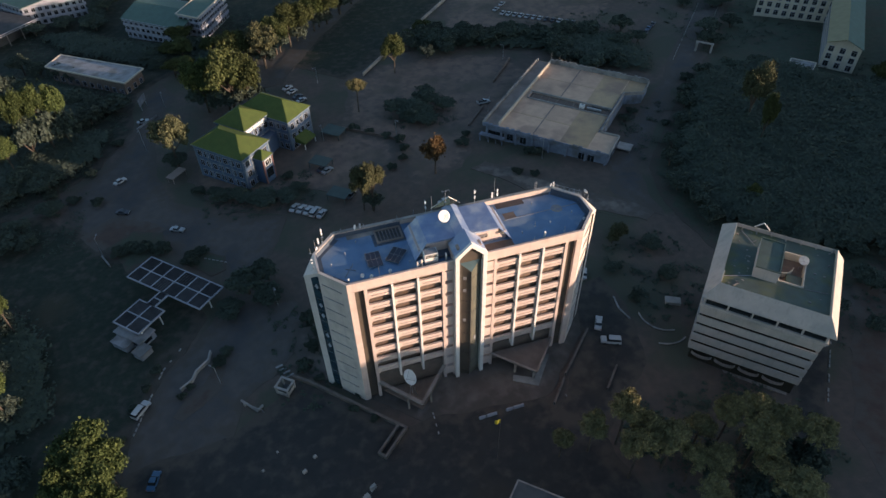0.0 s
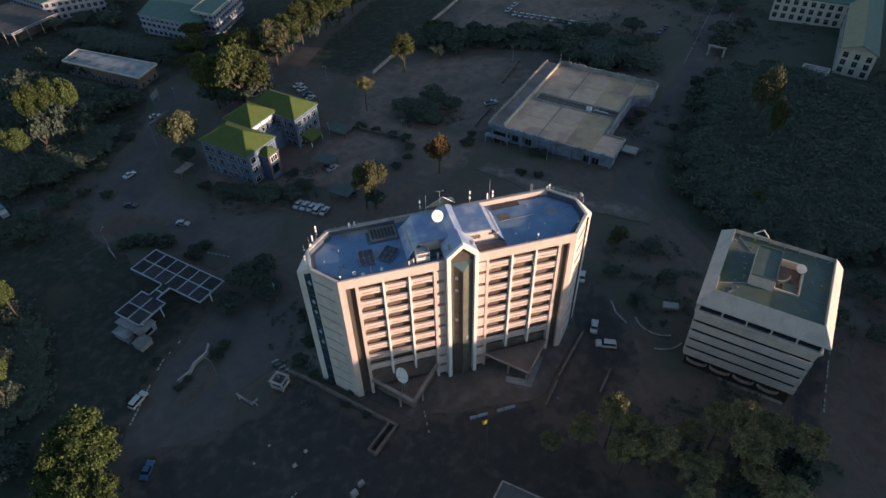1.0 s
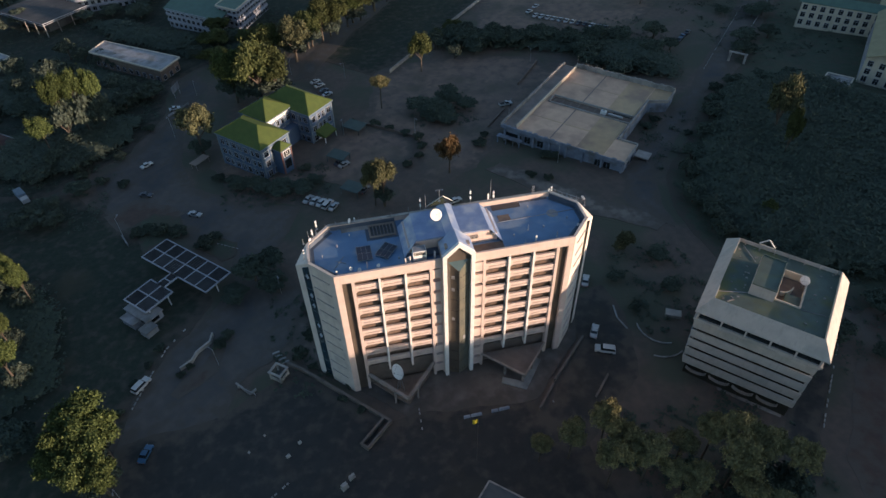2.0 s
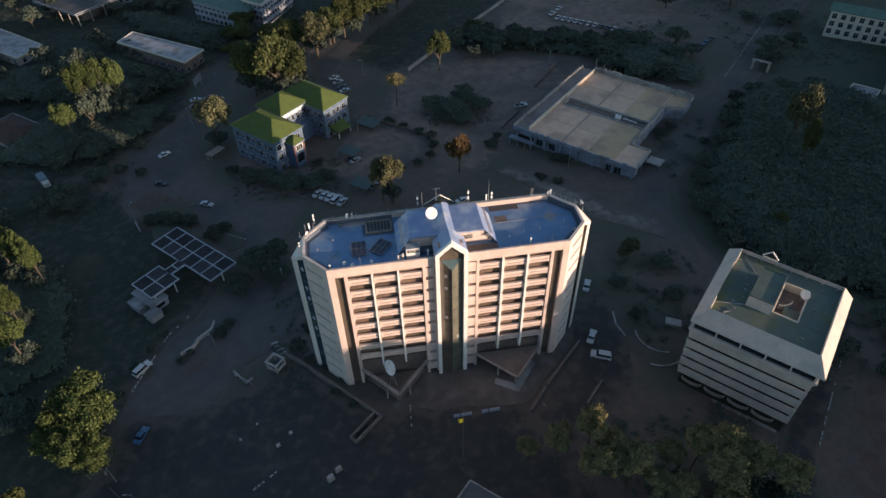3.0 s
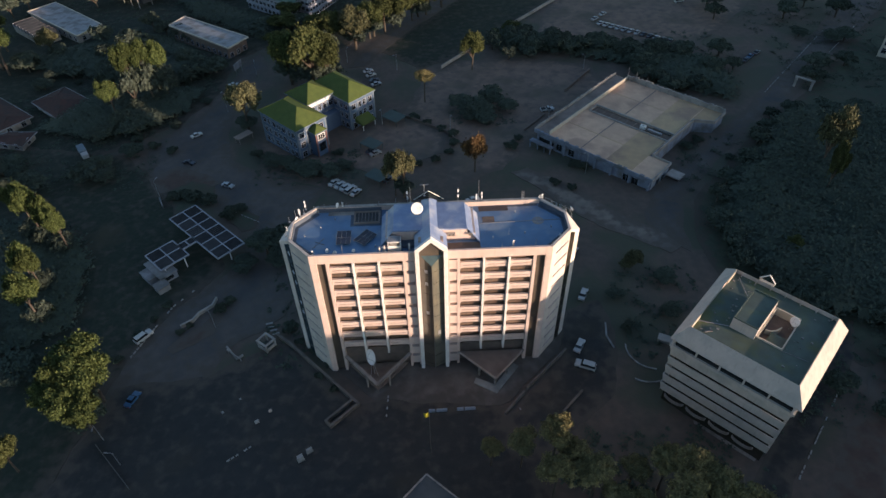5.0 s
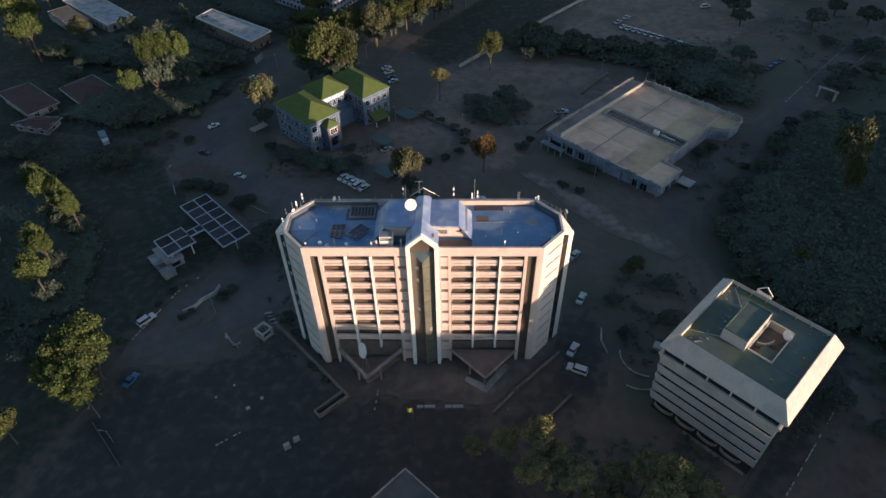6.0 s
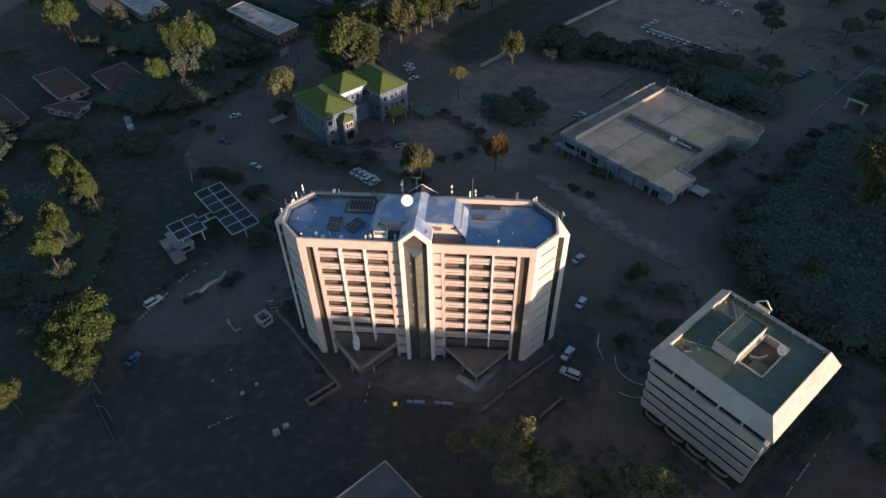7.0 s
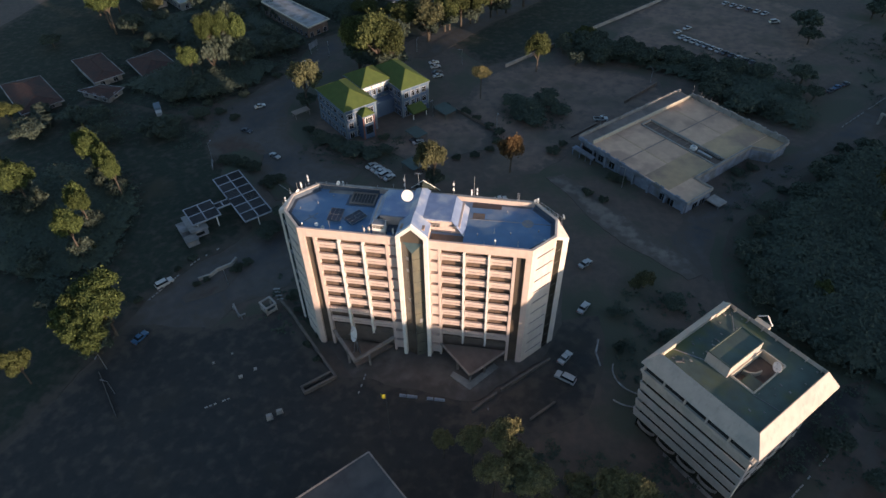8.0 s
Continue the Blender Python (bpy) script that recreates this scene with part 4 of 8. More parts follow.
for k in range(5):
    zt = 20.0 - 3.08 * k
    o = 12.75 - 0.1 * k
    lo = o - 0.35
    loops = []
    for h, z in ((lo, zt - 2.58), (o, zt), (o - 0.22, zt), (lo - 0.22, zt - 2.58)):
        loops.append([(-h, BK + 0.6, z), (-h, -h, z), (RW + 0.45, -h, z)])
    band = Shape()
    band.v = [p for loop in loops for p in loop]
    for a_ in range(4):
        b_ = (a_ + 1) % 4
        for i in range(2):
            band.f.append((a_ * 3 + i, a_ * 3 + i + 1, b_ * 3 + i + 1, b_ * 3 + i))
    band.f += [(0, 3, 6, 9), (2, 11, 8, 5)]
    part("floor_band", band, M["sbwall"], block, "sloping concrete balcony band")
    part("band_cheek", Shape().prism(area((RW + 0.1, -lo + 0.2), (RW + 0.43, -lo + 0.2), (RW + 0.43, -10.6), (RW + 0.1, -10.6)), zt - 2.58, zt), M["sbwall"], block, "end cheek of a balcony band")
    h = lo - 0.75
    part("band_window", Shape().prism([(-h, -h), (RW - 0.02, -h), (RW - 0.02, BK - 0.1), (-h, BK - 0.1)], zt - 3.0, zt + 0.2), M["duskglass"], block)
    side = Shape().box(RW - 0.03, RW + 0.12, -10.4, BK - 0.2, zt - 2.2, zt - 0.3)
    part("side_wall", side, M["sbwall"], block)
    for i in range(5):
        part("side_window", Shape().box(RW + 0.1, RW + 0.16, -9.2 + i * 4.1, -7.2 + i * 4.1, zt - 1.6, zt - 0.6), M["glass"], block)
part("ground_window", Shape().box(-11.3, RW + 0.05, -11.3, BK - 0.2, -1, 5.2), M["duskglass"], block)
# curved hoods over the ground floor
hood = Shape()
arc = [(math.cos(math.pi * i / 10), math.sin(math.pi * i / 10)) for i in range(11)]
hood.prism(area(*[(-2.3 * c, -0.9 * q) for c, q in arc], *[(2.1 * c, -0.68 * q + 0.1) for c, q in arc]), 3.0, 3.7)
hood_me = hood.mesh("curved_hood", M["oldframe"])
for x in (-8.6, -3.4, 1.8, 7.0):
    part("curved_hood", hood_me, None, block, at=(x, -11.3, 0))
part("plinth_band", Shape().box(-12.2, 10.8, -12.1, -10.9, -0.5, 0.9), M["oldframe"], block)
# rooftop plant room and the sunken court beside it
part("plant_room", Shape().box(-5.15, -0.25, -6.1, 4.1, DECK, 29.2), M["sbwall"], block)
rim_ = Shape().box(-4.95, -0.45, -5.9, 3.9, 29.2, 29.24).box(-5.15, -4.95, -6.1, 4.1, 29.2, 29.5).box(-0.45, -0.25, -6.1, 4.1, 29.2, 29.5).box(-4.95, -0.45, -6.1, -5.9, 29.2, 29.5).box(-4.95, -0.45, 3.9, 4.1, 29.2, 29.5)
part("plant_room_roof", rim_, M["greenroof"], block)
for q in ((cx0 - 0.15, cx0 + 0.12, cy0, cy1), (cx1 - 0.12, cx1 + 0.15, cy0, cy1), (cx0, cx1, cy0 - 0.15, cy0 + 0.12), (cx0, cx1, cy1 - 0.12, cy1 + 0.15)):
    part("court_wall", Shape().box(*q, DECK - 1.6, DECK + 0.4), M["cream"], block)
# floor colour kept dark to give the court its deep shade
part("court_floor", Shape().box(cx0, cx1, cy0, cy1, DECK - 1.68, DECK - 1.5), M["brownsheet"], block, "brown floor of the roof court, darkened for depth shade")
part("court_bay", Shape().box(cx0 + 1.6, cx1 - 0.12, cy0 + 0.12, -1.3, DECK - 1.5, DECK - 0.5), M["greenroof"], block, "mossy raised bay in the court")
bend = [(math.sin(radians(12 * i)), -math.cos(radians(12 * i))) for i in range(8)]
ramp = Shape().prism(area(*[(cx0 + 0.5 + 2.3 * u, 1.4 + 3.1 * v) for u, v in bend], *[(cx0 + 0.5 + 2.08 * u, 1.4 + 2.88 * v) for u, v in bend[::-1]]), DECK - 1.5, DECK - 0.3)
part("court_divider", ramp, M["cream"], block, "pale curved wall in the court")
part("rear_stair_head", Shape().prism([(-6.4, 11.6), (-3.2, 11.6), (-3.2, 14.2), (-6.4, 14.2)], 20.5, lambda x, y: 25.6 - 1.0 * abs(x + 4.8)), M["cream"], block, "small gabled stair head")
part("stair_head_edge", Shape().bar((-6.5, 14.3, 24.0), (-4.8, 14.3, 25.7), 0.2).bar((-4.8, 14.3, 25.7), (-3.1, 14.3, 24.0), 0.2), M["white"], block)
clut = Shape()
rnd = random.Random(4)
for i in range(34):
    x, y = rnd.choice((rnd.uniform(-10, -5.6), rnd.uniform(5.3, 10))), rnd.uniform(-10.5, 8.6)
    w = rnd.uniform(0.08, 0.26)
    clut.box(x - w, x + w, y - w * 0.6, y + w * 0.6, DECK, DECK + rnd.uniform(0.08, 0.3))
part("roof_debris", clut, M["concrete"], block)["kind"] = "stuff"
for a_, b_, w_ in (((-10.4, -8.6), (-5.2, -6.0), 0.14), ((-9.5, 8.5), (-6.0, 4.4), 0.1), ((4.9, -5.4), (9.6, -4.6), 0.1)):
    part("roof_pipe", Shape().bar((*a_, DECK + 0.1), (*b_, DECK + 0.1), w_), M["paleroof"], block)
part("roof_crack", Shape().bar((-8.2, -10.6, DECK + 0.08), (-7.2, -9.3, DECK + 0.08), 0.3, 0.2).bar((-7.9, -8.9, DECK + 0.08), (-7.1, -9.6, DECK + 0.08), 0.22, 0.2), M["paleroof"], block, "pale scrap lying on the roof")

# ---- the flat-roofed hall ----
LBO = pose(68.8, 176.9, 0, 0, 0, -45)
hall = thing("flat_roofed_hall", LBO, "low hall with a stained tan flat roof and blue-grey walls", "hall")
LZ = 5.0
part("wall", Shape().prism(area((0.6, 0), (44.2, 0), (44.2, 11.5), (38.2, 11.5), (38.2, 40), (44, 43.5), (44, 51.5), (0.6, 51.5)), -4.5, LZ - 0.3), M["hallwall"], hall)
for q in ((-0.5, 5.0, -0.6, 52), (5.0, 37.0, -0.6, 22.4), (5.0, 37.0, 27.2, 52), (5.0, 7.0, 22.4, 27.2)):
    part("roof_slab", Shape().box(*q, LZ - 0.35, LZ), M["tanroof"], hall)
part("roof_slab", Shape().box(37.0, 44.2, -0.6, 11.3, LZ - 0.35, LZ - 0.02), M["tanroof"], hall)
part("roof_slab", Shape().prism(area((37, 40), (44, 44), (44, 52), (37, 52)), LZ - 0.35, LZ - 0.02), M["oldtan"], hall)
# roof panels of different age
rnd = random.Random(8)
for y0, y1 in ((0.4, 10.9), (11.4, 22.0), (27.8, 39.3), (39.8, 51.2)):
    for x0, x1 in ((5.4, 17.4), (17.9, 27.3), (27.75, 36.8)):
        part("roof_panel", Shape().box(x0, x1, y0, y1, LZ, LZ + 0.06), M["oldtan"] if x0 > 27 else M["tanroof"], hall)
for y in (11.15, 39.55):
    part("roof_joint", Shape().box(5.4, 36.8, y - 0.24, y + 0.24, LZ, LZ + 0.05), M["oldtan"], hall)
for x in (17.65, 27.52):
    for y0, y1 in ((0.4, 22.0), (27.8, 51.2)):
        part("roof_joint", Shape().box(x - 0.24, x + 0.24, y0, y1, LZ, LZ + 0.047), M["screed"] if x < 20 else M["oldtan"], hall)
part("corridor_roof", Shape().box(-0.2, 4.7, 0, 51.6, LZ, LZ + 0.05), M["screed"], hall, "grey-brown screed strip along the side")
for q, nm in (((4.8, 5.2, 0.3, 52, LZ, LZ + 1.35), "inner_parapet"), ((-0.7, -0.3, -0.8, 52.2, LZ - 0.3, LZ + 1.0), "parapet"), ((-0.5, 44.6, -1.0, -0.6, LZ - 0.6, LZ + 0.5), "parapet"),
              ((4.8, 44, 51.6, 52.1, LZ - 0.3, LZ + 1.7), "parapet"), ((44.2, 44.6, -0.8, 11.5, LZ - 0.3, LZ + 0.55), "parapet"), ((37.8, 44.4, 11.3, 11.7, LZ - 0.3, LZ + 0.6), "parapet"),
              ((37.6, 38.2, 11.5, 40.5, LZ - 0.3, LZ + 0.9), "parapet"), ((6.6, 37.2, 22.2, 22.5, LZ, LZ + 0.5), "court_kerb"), ((6.6, 37.2, 27.1, 27.4, LZ, LZ + 0.7), "court_kerb"), ((6.6, 6.9, 22.4, 27.2, LZ, LZ + 0.6), "court_kerb")):
    part(nm, Shape().box(*q), {"parapet": M["hallwall"] if q[1] > 40 and q[3] < 1 else M["concrete"], "court_kerb": M["concrete"]}.get(nm, M["cream"]), hall)
part("corner_parapet", Shape().bar((38.2, 40.2, LZ + 0.3), (44.2, 43.8, LZ + 0.3), 0.4, 1.2), M["concrete"], hall)
part("end_parapet", Shape().box(43.8, 44.3, 43.6, 52.2, LZ - 0.3, LZ + 0.9), M["concrete"], hall)
for i in range(40):
    y = 1 + 51 * i / 40
    if rnd.random() < 0.6:
        part("coping_stone", Shape().box(-0.8, -0.2, y, y + rnd.uniform(0.5, 1.2), LZ + 1.0, LZ + 1.0 + rnd.uniform(0.05, 0.35)), M["concrete"], hall)
    if rnd.random() < 0.7:
        x = 6 + 37 * i / 40
        part("coping_stone", Shape().box(x, x + rnd.uniform(0.5, 1.4), 51.5, 52.2, LZ + 1.7, LZ + 1.7 + rnd.uniform(0.05, 0.5)), M["concrete"], hall)
for i in range(22):
    x = 0.2 + 44 * i / 22
    if rnd.random() < 0.75:
        part("coping_stone", Shape().box(x, x + rnd.uniform(0.8, 1.9), -1.15, -0.45, LZ + 0.5, LZ + 0.5 + rnd.uniform(0.06, 0.4)), M["hallwall"], hall)
for i in range(12):
    x = 7 + 3.05 * i
    part("rear_pier", Shape().box(x - 0.25, x + 0.25, 51.3, 51.62, LZ, LZ + 1.65), M["concrete"], hall)
part("veranda_slab", Shape().box(-1.0, 8.2, -3.0, -0.9, 1.6, 1.85), M["hallwall"], hall)
for x in (-0.6, 2.6, 5.4, 7.8):
    part("veranda_post", Shape().box(x - 0.14, x + 0.14, -2.9, -2.6, -4.5, 1.6), M["hallwall"], hall)
part("court_grating", Shape().box(8, 21, 22.7, 23.2, LZ - 0.18, LZ + 0.25).box(30, 36, 26.2, 26.9, LZ - 0.18, LZ + 0.4), M["frame"], hall)
for i in range(9):
    x = 8.2 + i * 3.1
    part("court_beam", Shape().box(x - 0.1, x + 0.1, 22.5, 27.1, LZ - 0.1, LZ + 0.12), M["screed"], hall)
wn_me = Shape().box(-1.1, 1.1, -0.06, 0.06, 0, 2.4).mesh("window", M["glass"])
wf_me = Shape().box(-1.2, 1.2, -0.12, 0.0, -0.15, 0).box(-1.2, 1.2, -0.12, 0, 2.4, 2.52).box(-0.05, 0.05, -0.1, 0, 0, 2.4).box(-1.2, -1.1, -0.12, 0, 0, 2.4).box(1.1, 1.2, -0.12, 0, 0, 2.4).mesh("window_frame", M["hallwall"])
part("veranda_opening", Shape().box(0.4, 7.2, -0.12, 0.1, -2.6, 2.6), M["glass"], hall)
for x in (9.6, 14.5, 35.5, 38.6):
    w_ = part("window", wn_me, None, hall, at=(x, -0.04, 0.6))
    part("window_frame", wf_me, None, w_)
for y in (4, 7.5):
    w_ = part("window", wn_me, None, hall, at=pose(44.24, y, 0.8, 0, 0, 90))
    part("window_frame", wf_me, None, w_)
pil = Shape().box(-0.3, 0.3, -0.3, 0.3, -4.5, LZ - 0.6).mesh("pier", M["hallwall"])
for x in (1.0, 6.5, 12, 18, 24, 30, 36.8, 43.6):
    part("pier", pil, None, hall, at=(x, -0.55, 0))
part("entrance_canopy", Shape().box(44.5, 49.2, 9.2, 13.5, 1.9, 2.25), M["concrete"], hall)
for q in ((49.0, 9.5), (49.0, 13.2)):
    part("canopy_post", Shape().box(q[0] - 0.12, q[0] + 0.12, q[1] - 0.12, q[1] + 0.12, -4, 1.9), M["concrete"], hall)
part("court_floor", Shape().box(7.0, 37.0, 22.5, 27.1, LZ - 0.29, LZ - 0.18), M["brownsheet"], hall)

# ---- the green-roofed house ----
GRO = pose(-28.5, 190.5, 0, 0, 0, -45)
house = thing("green_roofed_house", GRO, "three-storey blue house with green hipped sheet roofs", "house")
EZ = 8.7


def hip_roof(x0, x1, y0, y1, z, zr, ridge, parent, material, over=0.6):
    """A hipped roof with a short ridge and a white eave board."""
    x0, x1, y0, y1 = x0 - over, x1 + over, y0 - over, y1 + over
    (ax, ay), (bx, by) = ridge
    s = Shape()
    A, B = (ax, ay, zr), (bx, by, zr)
    s.face((x0, y0, z), (x1, y0, z), B, A)
    s.face((x1, y0, z), (x1, y1, z), B)
    s.face((x1, y1, z), (x0, y1, z), A, B)
    s.face((x0, y1, z), (x0, y0, z), A)
    s.face((x0, y0, z - 0.05), (x0, y1, z - 0.05), (x1, y1, z - 0.05), (x1, y0, z - 0.05))
    r = part("roof", s, material, parent)
    e = Shape()
    for q in ((x0, x1, y0 - 0.08, y0), (x0, x1, y1, y1 + 0.08), (x0 - 0.08, x0, y0, y1), (x1, x1 + 0.08, y0, y1)):
        e.box(*q, z - 0.3, z + 0.02)
    part("eave_board", e, M["bluetrim"], r)
    c = Shape()
    for p in ((x0, y0), (x0, y1)):
        c.bar((*p, z + 0.05), (ax, ay, zr + 0.06), 0.25, 0.12)
    for p in ((x1, y0), (x1, y1)):
        c.bar((*p, z + 0.05), (bx, by, zr + 0.06), 0.25, 0.12)
    if A != B:
        c.bar((ax, ay, zr + 0.06), (bx, by, zr + 0.06), 0.28, 0.12)
    part("ridge_cap", c, material, r)
    return r


hw = Shape().box(-0.85, 0.85, -0.05, 0.05, 0, 2.0)
hw_me = hw.mesh("window", M["glass"])
hf = Shape().box(-0.98, 0.98, -0.12, 0.02, -0.14, 0).box(-0.98, 0.98, -0.12, 0.02, 2.0, 2.14).box(-0.98, -0.85, -0.12, 0.02, 0, 2.0).box(0.85, 0.98, -0.12, 0.02, 0, 2.0)
hf.box(-0.04, 0.04, -0.09, 0.02, 0, 2.0).box(-0.85, 0.85, -0.09, 0.02, 1.3, 1.37)
hf_me = hf.mesh("window_frame", M["pattern"])


def storey_windows(parent, x0, x1, y, face, rows, n, wm=None, fm=None, every=None):
    """Rows of windows along one side. face: 0 front, 90 right side, -90 left side."""
    for z in rows:
        for i in range(n):
            u = x0 + (x1 - x0) * (i + 0.5) / n
            at = pose(u, y, z) if face == 0 else pose(y, u, z, 0, 0, face)
            w_ = part("window", wm or hw_me, None, parent, at=at)
            part("window_frame", fm or hf_me, None, w_)


for x0, x1, y0, y1, ez, zr, ridge in ((0, 20.4, 0, 12.6, EZ, 12.7, ((6.2, 6.3), (14.0, 6.3))), (-2, 10.4, 13.2, 25.2, EZ + 0.6, 13.2, ((4.2, 19.2), (4.2, 19.2))), (-1.5, 19.6, 24.6, 36.4, EZ, 12.9, ((4.4, 30.5), (13.6, 30.5)))):
    part("wall", Shape().box(x0, x1, y0, y1, -5, ez - 0.06), M["bluewall"], house)
    hip_roof(x0, x1, y0, y1, ez, zr, ridge, house, M["gsheet"])
    for i in range(5):
        x = x0 + (x1 - x0) * i / 4
        part("pilaster", Shape().box(x - 0.3, x + 0.3, y0 - 0.12, y0 + 0.1, -5, ez - 0.35), M["bluetrim"], house)
    for i in range(4):
        y = y0 + (y1 - y0) * i / 3
        part("pilaster", Shape().box(x1 - 0.1, x1 + 0.12, y - 0.3, y + 0.3, -5, ez - 0.35), M["bluetrim"], house)
    bands = Shape()
    for z in (-0.4, 3.4, 7.0):
        bands.box(x0 - 0.08, x1 + 0.08, y0 - 0.08, y1 + 0.08, z, z + 0.3)
    part("string_course", bands, M["bluetrim"], house)
    storey_windows(house, x0 + 0.6, x1 - 0.6, y0 - 0.03, 0, (-2.7, 1.1, 4.9), 7)
    storey_windows(house, y0 + 0.6, y1 - 0.6, x1 + 0.03, 90, (-2.7, 1.1, 4.9), 4)
tur = part("turret", Shape().box(20.2, 24.2, 5.0, 9.6, -5, 6.4), M["bluewall"], house, "small projecting stair turret")
hip_roof(20.4, 24.2, 5.0, 9.6, 6.5, 8.4, ((21.6, 7.3), (22.4, 7.3)), house, M["gsheet"], 0.35)
part("pilaster", Shape().box(23.9, 24.35, 4.9, 5.4, -5, 6.2), M["redtrim"], house, "brick-red painted pilaster")
part("pilaster", Shape().box(23.9, 24.35, 9.2, 9.7, -5, 6.2), M["redtrim"], house, "brick-red painted pilaster")
# white instead of the usual trim here brightens the parts the sun strikes
tf = Shape().box(24.2, 24.36, 5.75, 5.95, 3.4, 5.8).box(24.2, 24.36, 8.65, 8.85, 3.4, 5.8).box(24.2, 24.36, 5.95, 8.65, 3.4, 3.6).box(24.2, 24.36, 5.95, 8.65, 5.6, 5.8)
tf.box(24.2, 24.34, 6.85, 6.97, 3.6, 5.6).box(24.2, 24.34, 7.65, 7.77, 3.6, 5.6)
part("turret_window_frame", tf, M["white"], house, "white window frame")
cf = Shape().box(20.5, 20.62, 0.6, 0.75, 4.7, 7.1).box(20.5, 20.62, 2.9, 3.05, 4.7, 7.1).box(20.5, 20.62, 0.75, 2.9, 4.7, 4.85).box(20.5, 20.62, 0.75, 2.9, 6.95, 7.1)
part("corner_window_frame", cf, M["white"], house, "white window frame")
# sunlit top of the blue wall, put in as a white strip
part("eave_wall", Shape().box(10.36, 10.52, 13.6, 24.4, 7.4, 9.1), M["white"], house, "wall strip below the eaves, whitened where the sun strikes")
part("turret_window", Shape().box(24.15, 24.28, 5.9, 8.7, 3.6, 5.6), M["carglass"], house)
part("turret_window", Shape().box(24.15, 24.28, 5.9, 8.7, -1.0, 2.2), M["glass"], house)
part("porch_roof", Shape().prism([(19.6, 26.5), (23.8, 26.5), (23.8, 33.0), (19.6, 33.0)], -0.6, lambda x, y: 1.4 - 0.35 * (x - 19.6)), M["gsheet"], house)
for y in (26.8, 32.7):
    part("porch_post", Shape().box(23.4, 23.65, y - 0.12, y + 0.12, -5, -0.4), M["white"], house)
part("recess_wall", Shape().box(10.0, 13.5, 12.4, 24.8, -5, 3.0), M["bluewall"], house)
solid("carport", Shape().prism([(0, 0), (7.5, 0), (7.5, 6), (0, 6)], 2.4, lambda x, y: 2.7 - 0.03 * x).box(0.2, 0.35, 0.2, 0.35, 0, 2.4).box(7.1, 7.25, 0.2, 0.35, 0, 2.4).box(0.2, 0.35, 5.6, 5.75, 0, 2.4).box(7.1, 7.25, 5.6, 5.75, 0, 2.4),
      M["dullsheet"], pose(13.5, 198.5, gz(14, 199), 0, 0, -40), "green sheet carport beside the house", "carport")

# ---- the gate canopy ----
CPO = pose(-47.4, 137.4, 0, 0, 0, -45)
canopy = thing("gate_canopy", CPO, "white steel gate canopy with dull translucent sheets", "canopy")
CZ = 2.0
for nx, ny, x0, x1, y0, y1 in ((6, 2, -2.8, 23.4, 0.8, 9.6), (2, 2, 6.8, 15.6, -12.4, -3.8), (1, 2, 9.6, 12.3, -3.8, 0.8)):
    dx, dy = (x1 - x0) / nx, (y1 - y0) / ny
    for i in range(nx):
        for j in range(ny):
            part("roof_sheet", Shape().box(x0 + i * dx + 0.2, x0 + (i + 1) * dx - 0.2, y0 + j * dy + 0.2, y0 + (j + 1) * dy - 0.2, CZ - 0.15, CZ - 0.1), M["polycarb"], canopy)
            if (i * 3 + j * 5 + nx) % 4:
                continue
            ribs = Shape()
            for r in range(1, 5):
                x = x0 + i * dx + 0.2 + (dx - 0.4) * r / 5
                ribs.bar((x, y0 + j * dy + 0.2, CZ - 0.05), (x, y0 + (j + 1) * dy - 0.2, CZ - 0.05), 0.06)
            part("rib", ribs, M["frame"], canopy)
    for i in range(nx + 1):
        part("beam", Shape().box(x0 + i * dx - 0.15, x0 + i * dx + 0.15, y0 - 0.15, y1 + 0.15, CZ - 0.4, CZ), M["pattern"], canopy)
    for j in range(ny + 1):
        part("beam", Shape().box(x0 - 0.15, x1 + 0.15, y0 + j * dy - 0.15, y0 + j * dy + 0.15, CZ - 0.39, CZ + 0.01), M["pattern"], canopy)
for x, y in ((-1, 5.2), (6, 5.2), (14.5, 5.2), (22, 5.2), (8, -11), (14.5, -11), (8, -5), (14.5, -5)):
    part("post", Shape().bar((x, y, -5), (x, y, CZ - 0.4), 0.35, sides=10), M["white"], canopy)
hut = thing("gate_hut", CPO @ pose(12, -11, gz(-46, 125)), "small white guard hut under the canopy", "hut")
part("wall", Shape().box(-4.6, 4.2, -2.6, 2.2, -0.3, 2.7), M["lbwall"], hut)
part("roof", Shape().box(-4.9, 4.5, -2.9, 2.5, 2.7, 2.95), M["paleroof"], hut)
part("wall", Shape().box(4.2, 7.2, -5.2, -1.8, -0.3, 2.2).box(-3.5, 1.5, -5.0, -2.6, -0.3, 2.0), M["lbwall"], hut)
part("roof", Shape().box(4.0, 7.4, -5.4, -1.6, 2.2, 2.4).box(-3.7, 1.7, -5.2, -2.6, 2.0, 2.2), M["paleroof"], hut)
for x in (-3, -0.6, 2.0):
    part("window", Shape().box(x - 0.7, x + 0.7, -2.66, -2.58, 1.0, 2.1), M["glass"], hut)
part("window", Shape().box(4.17, 4.24, -1.5, 1.0, 1.0, 2.1), M["glass"], hut)

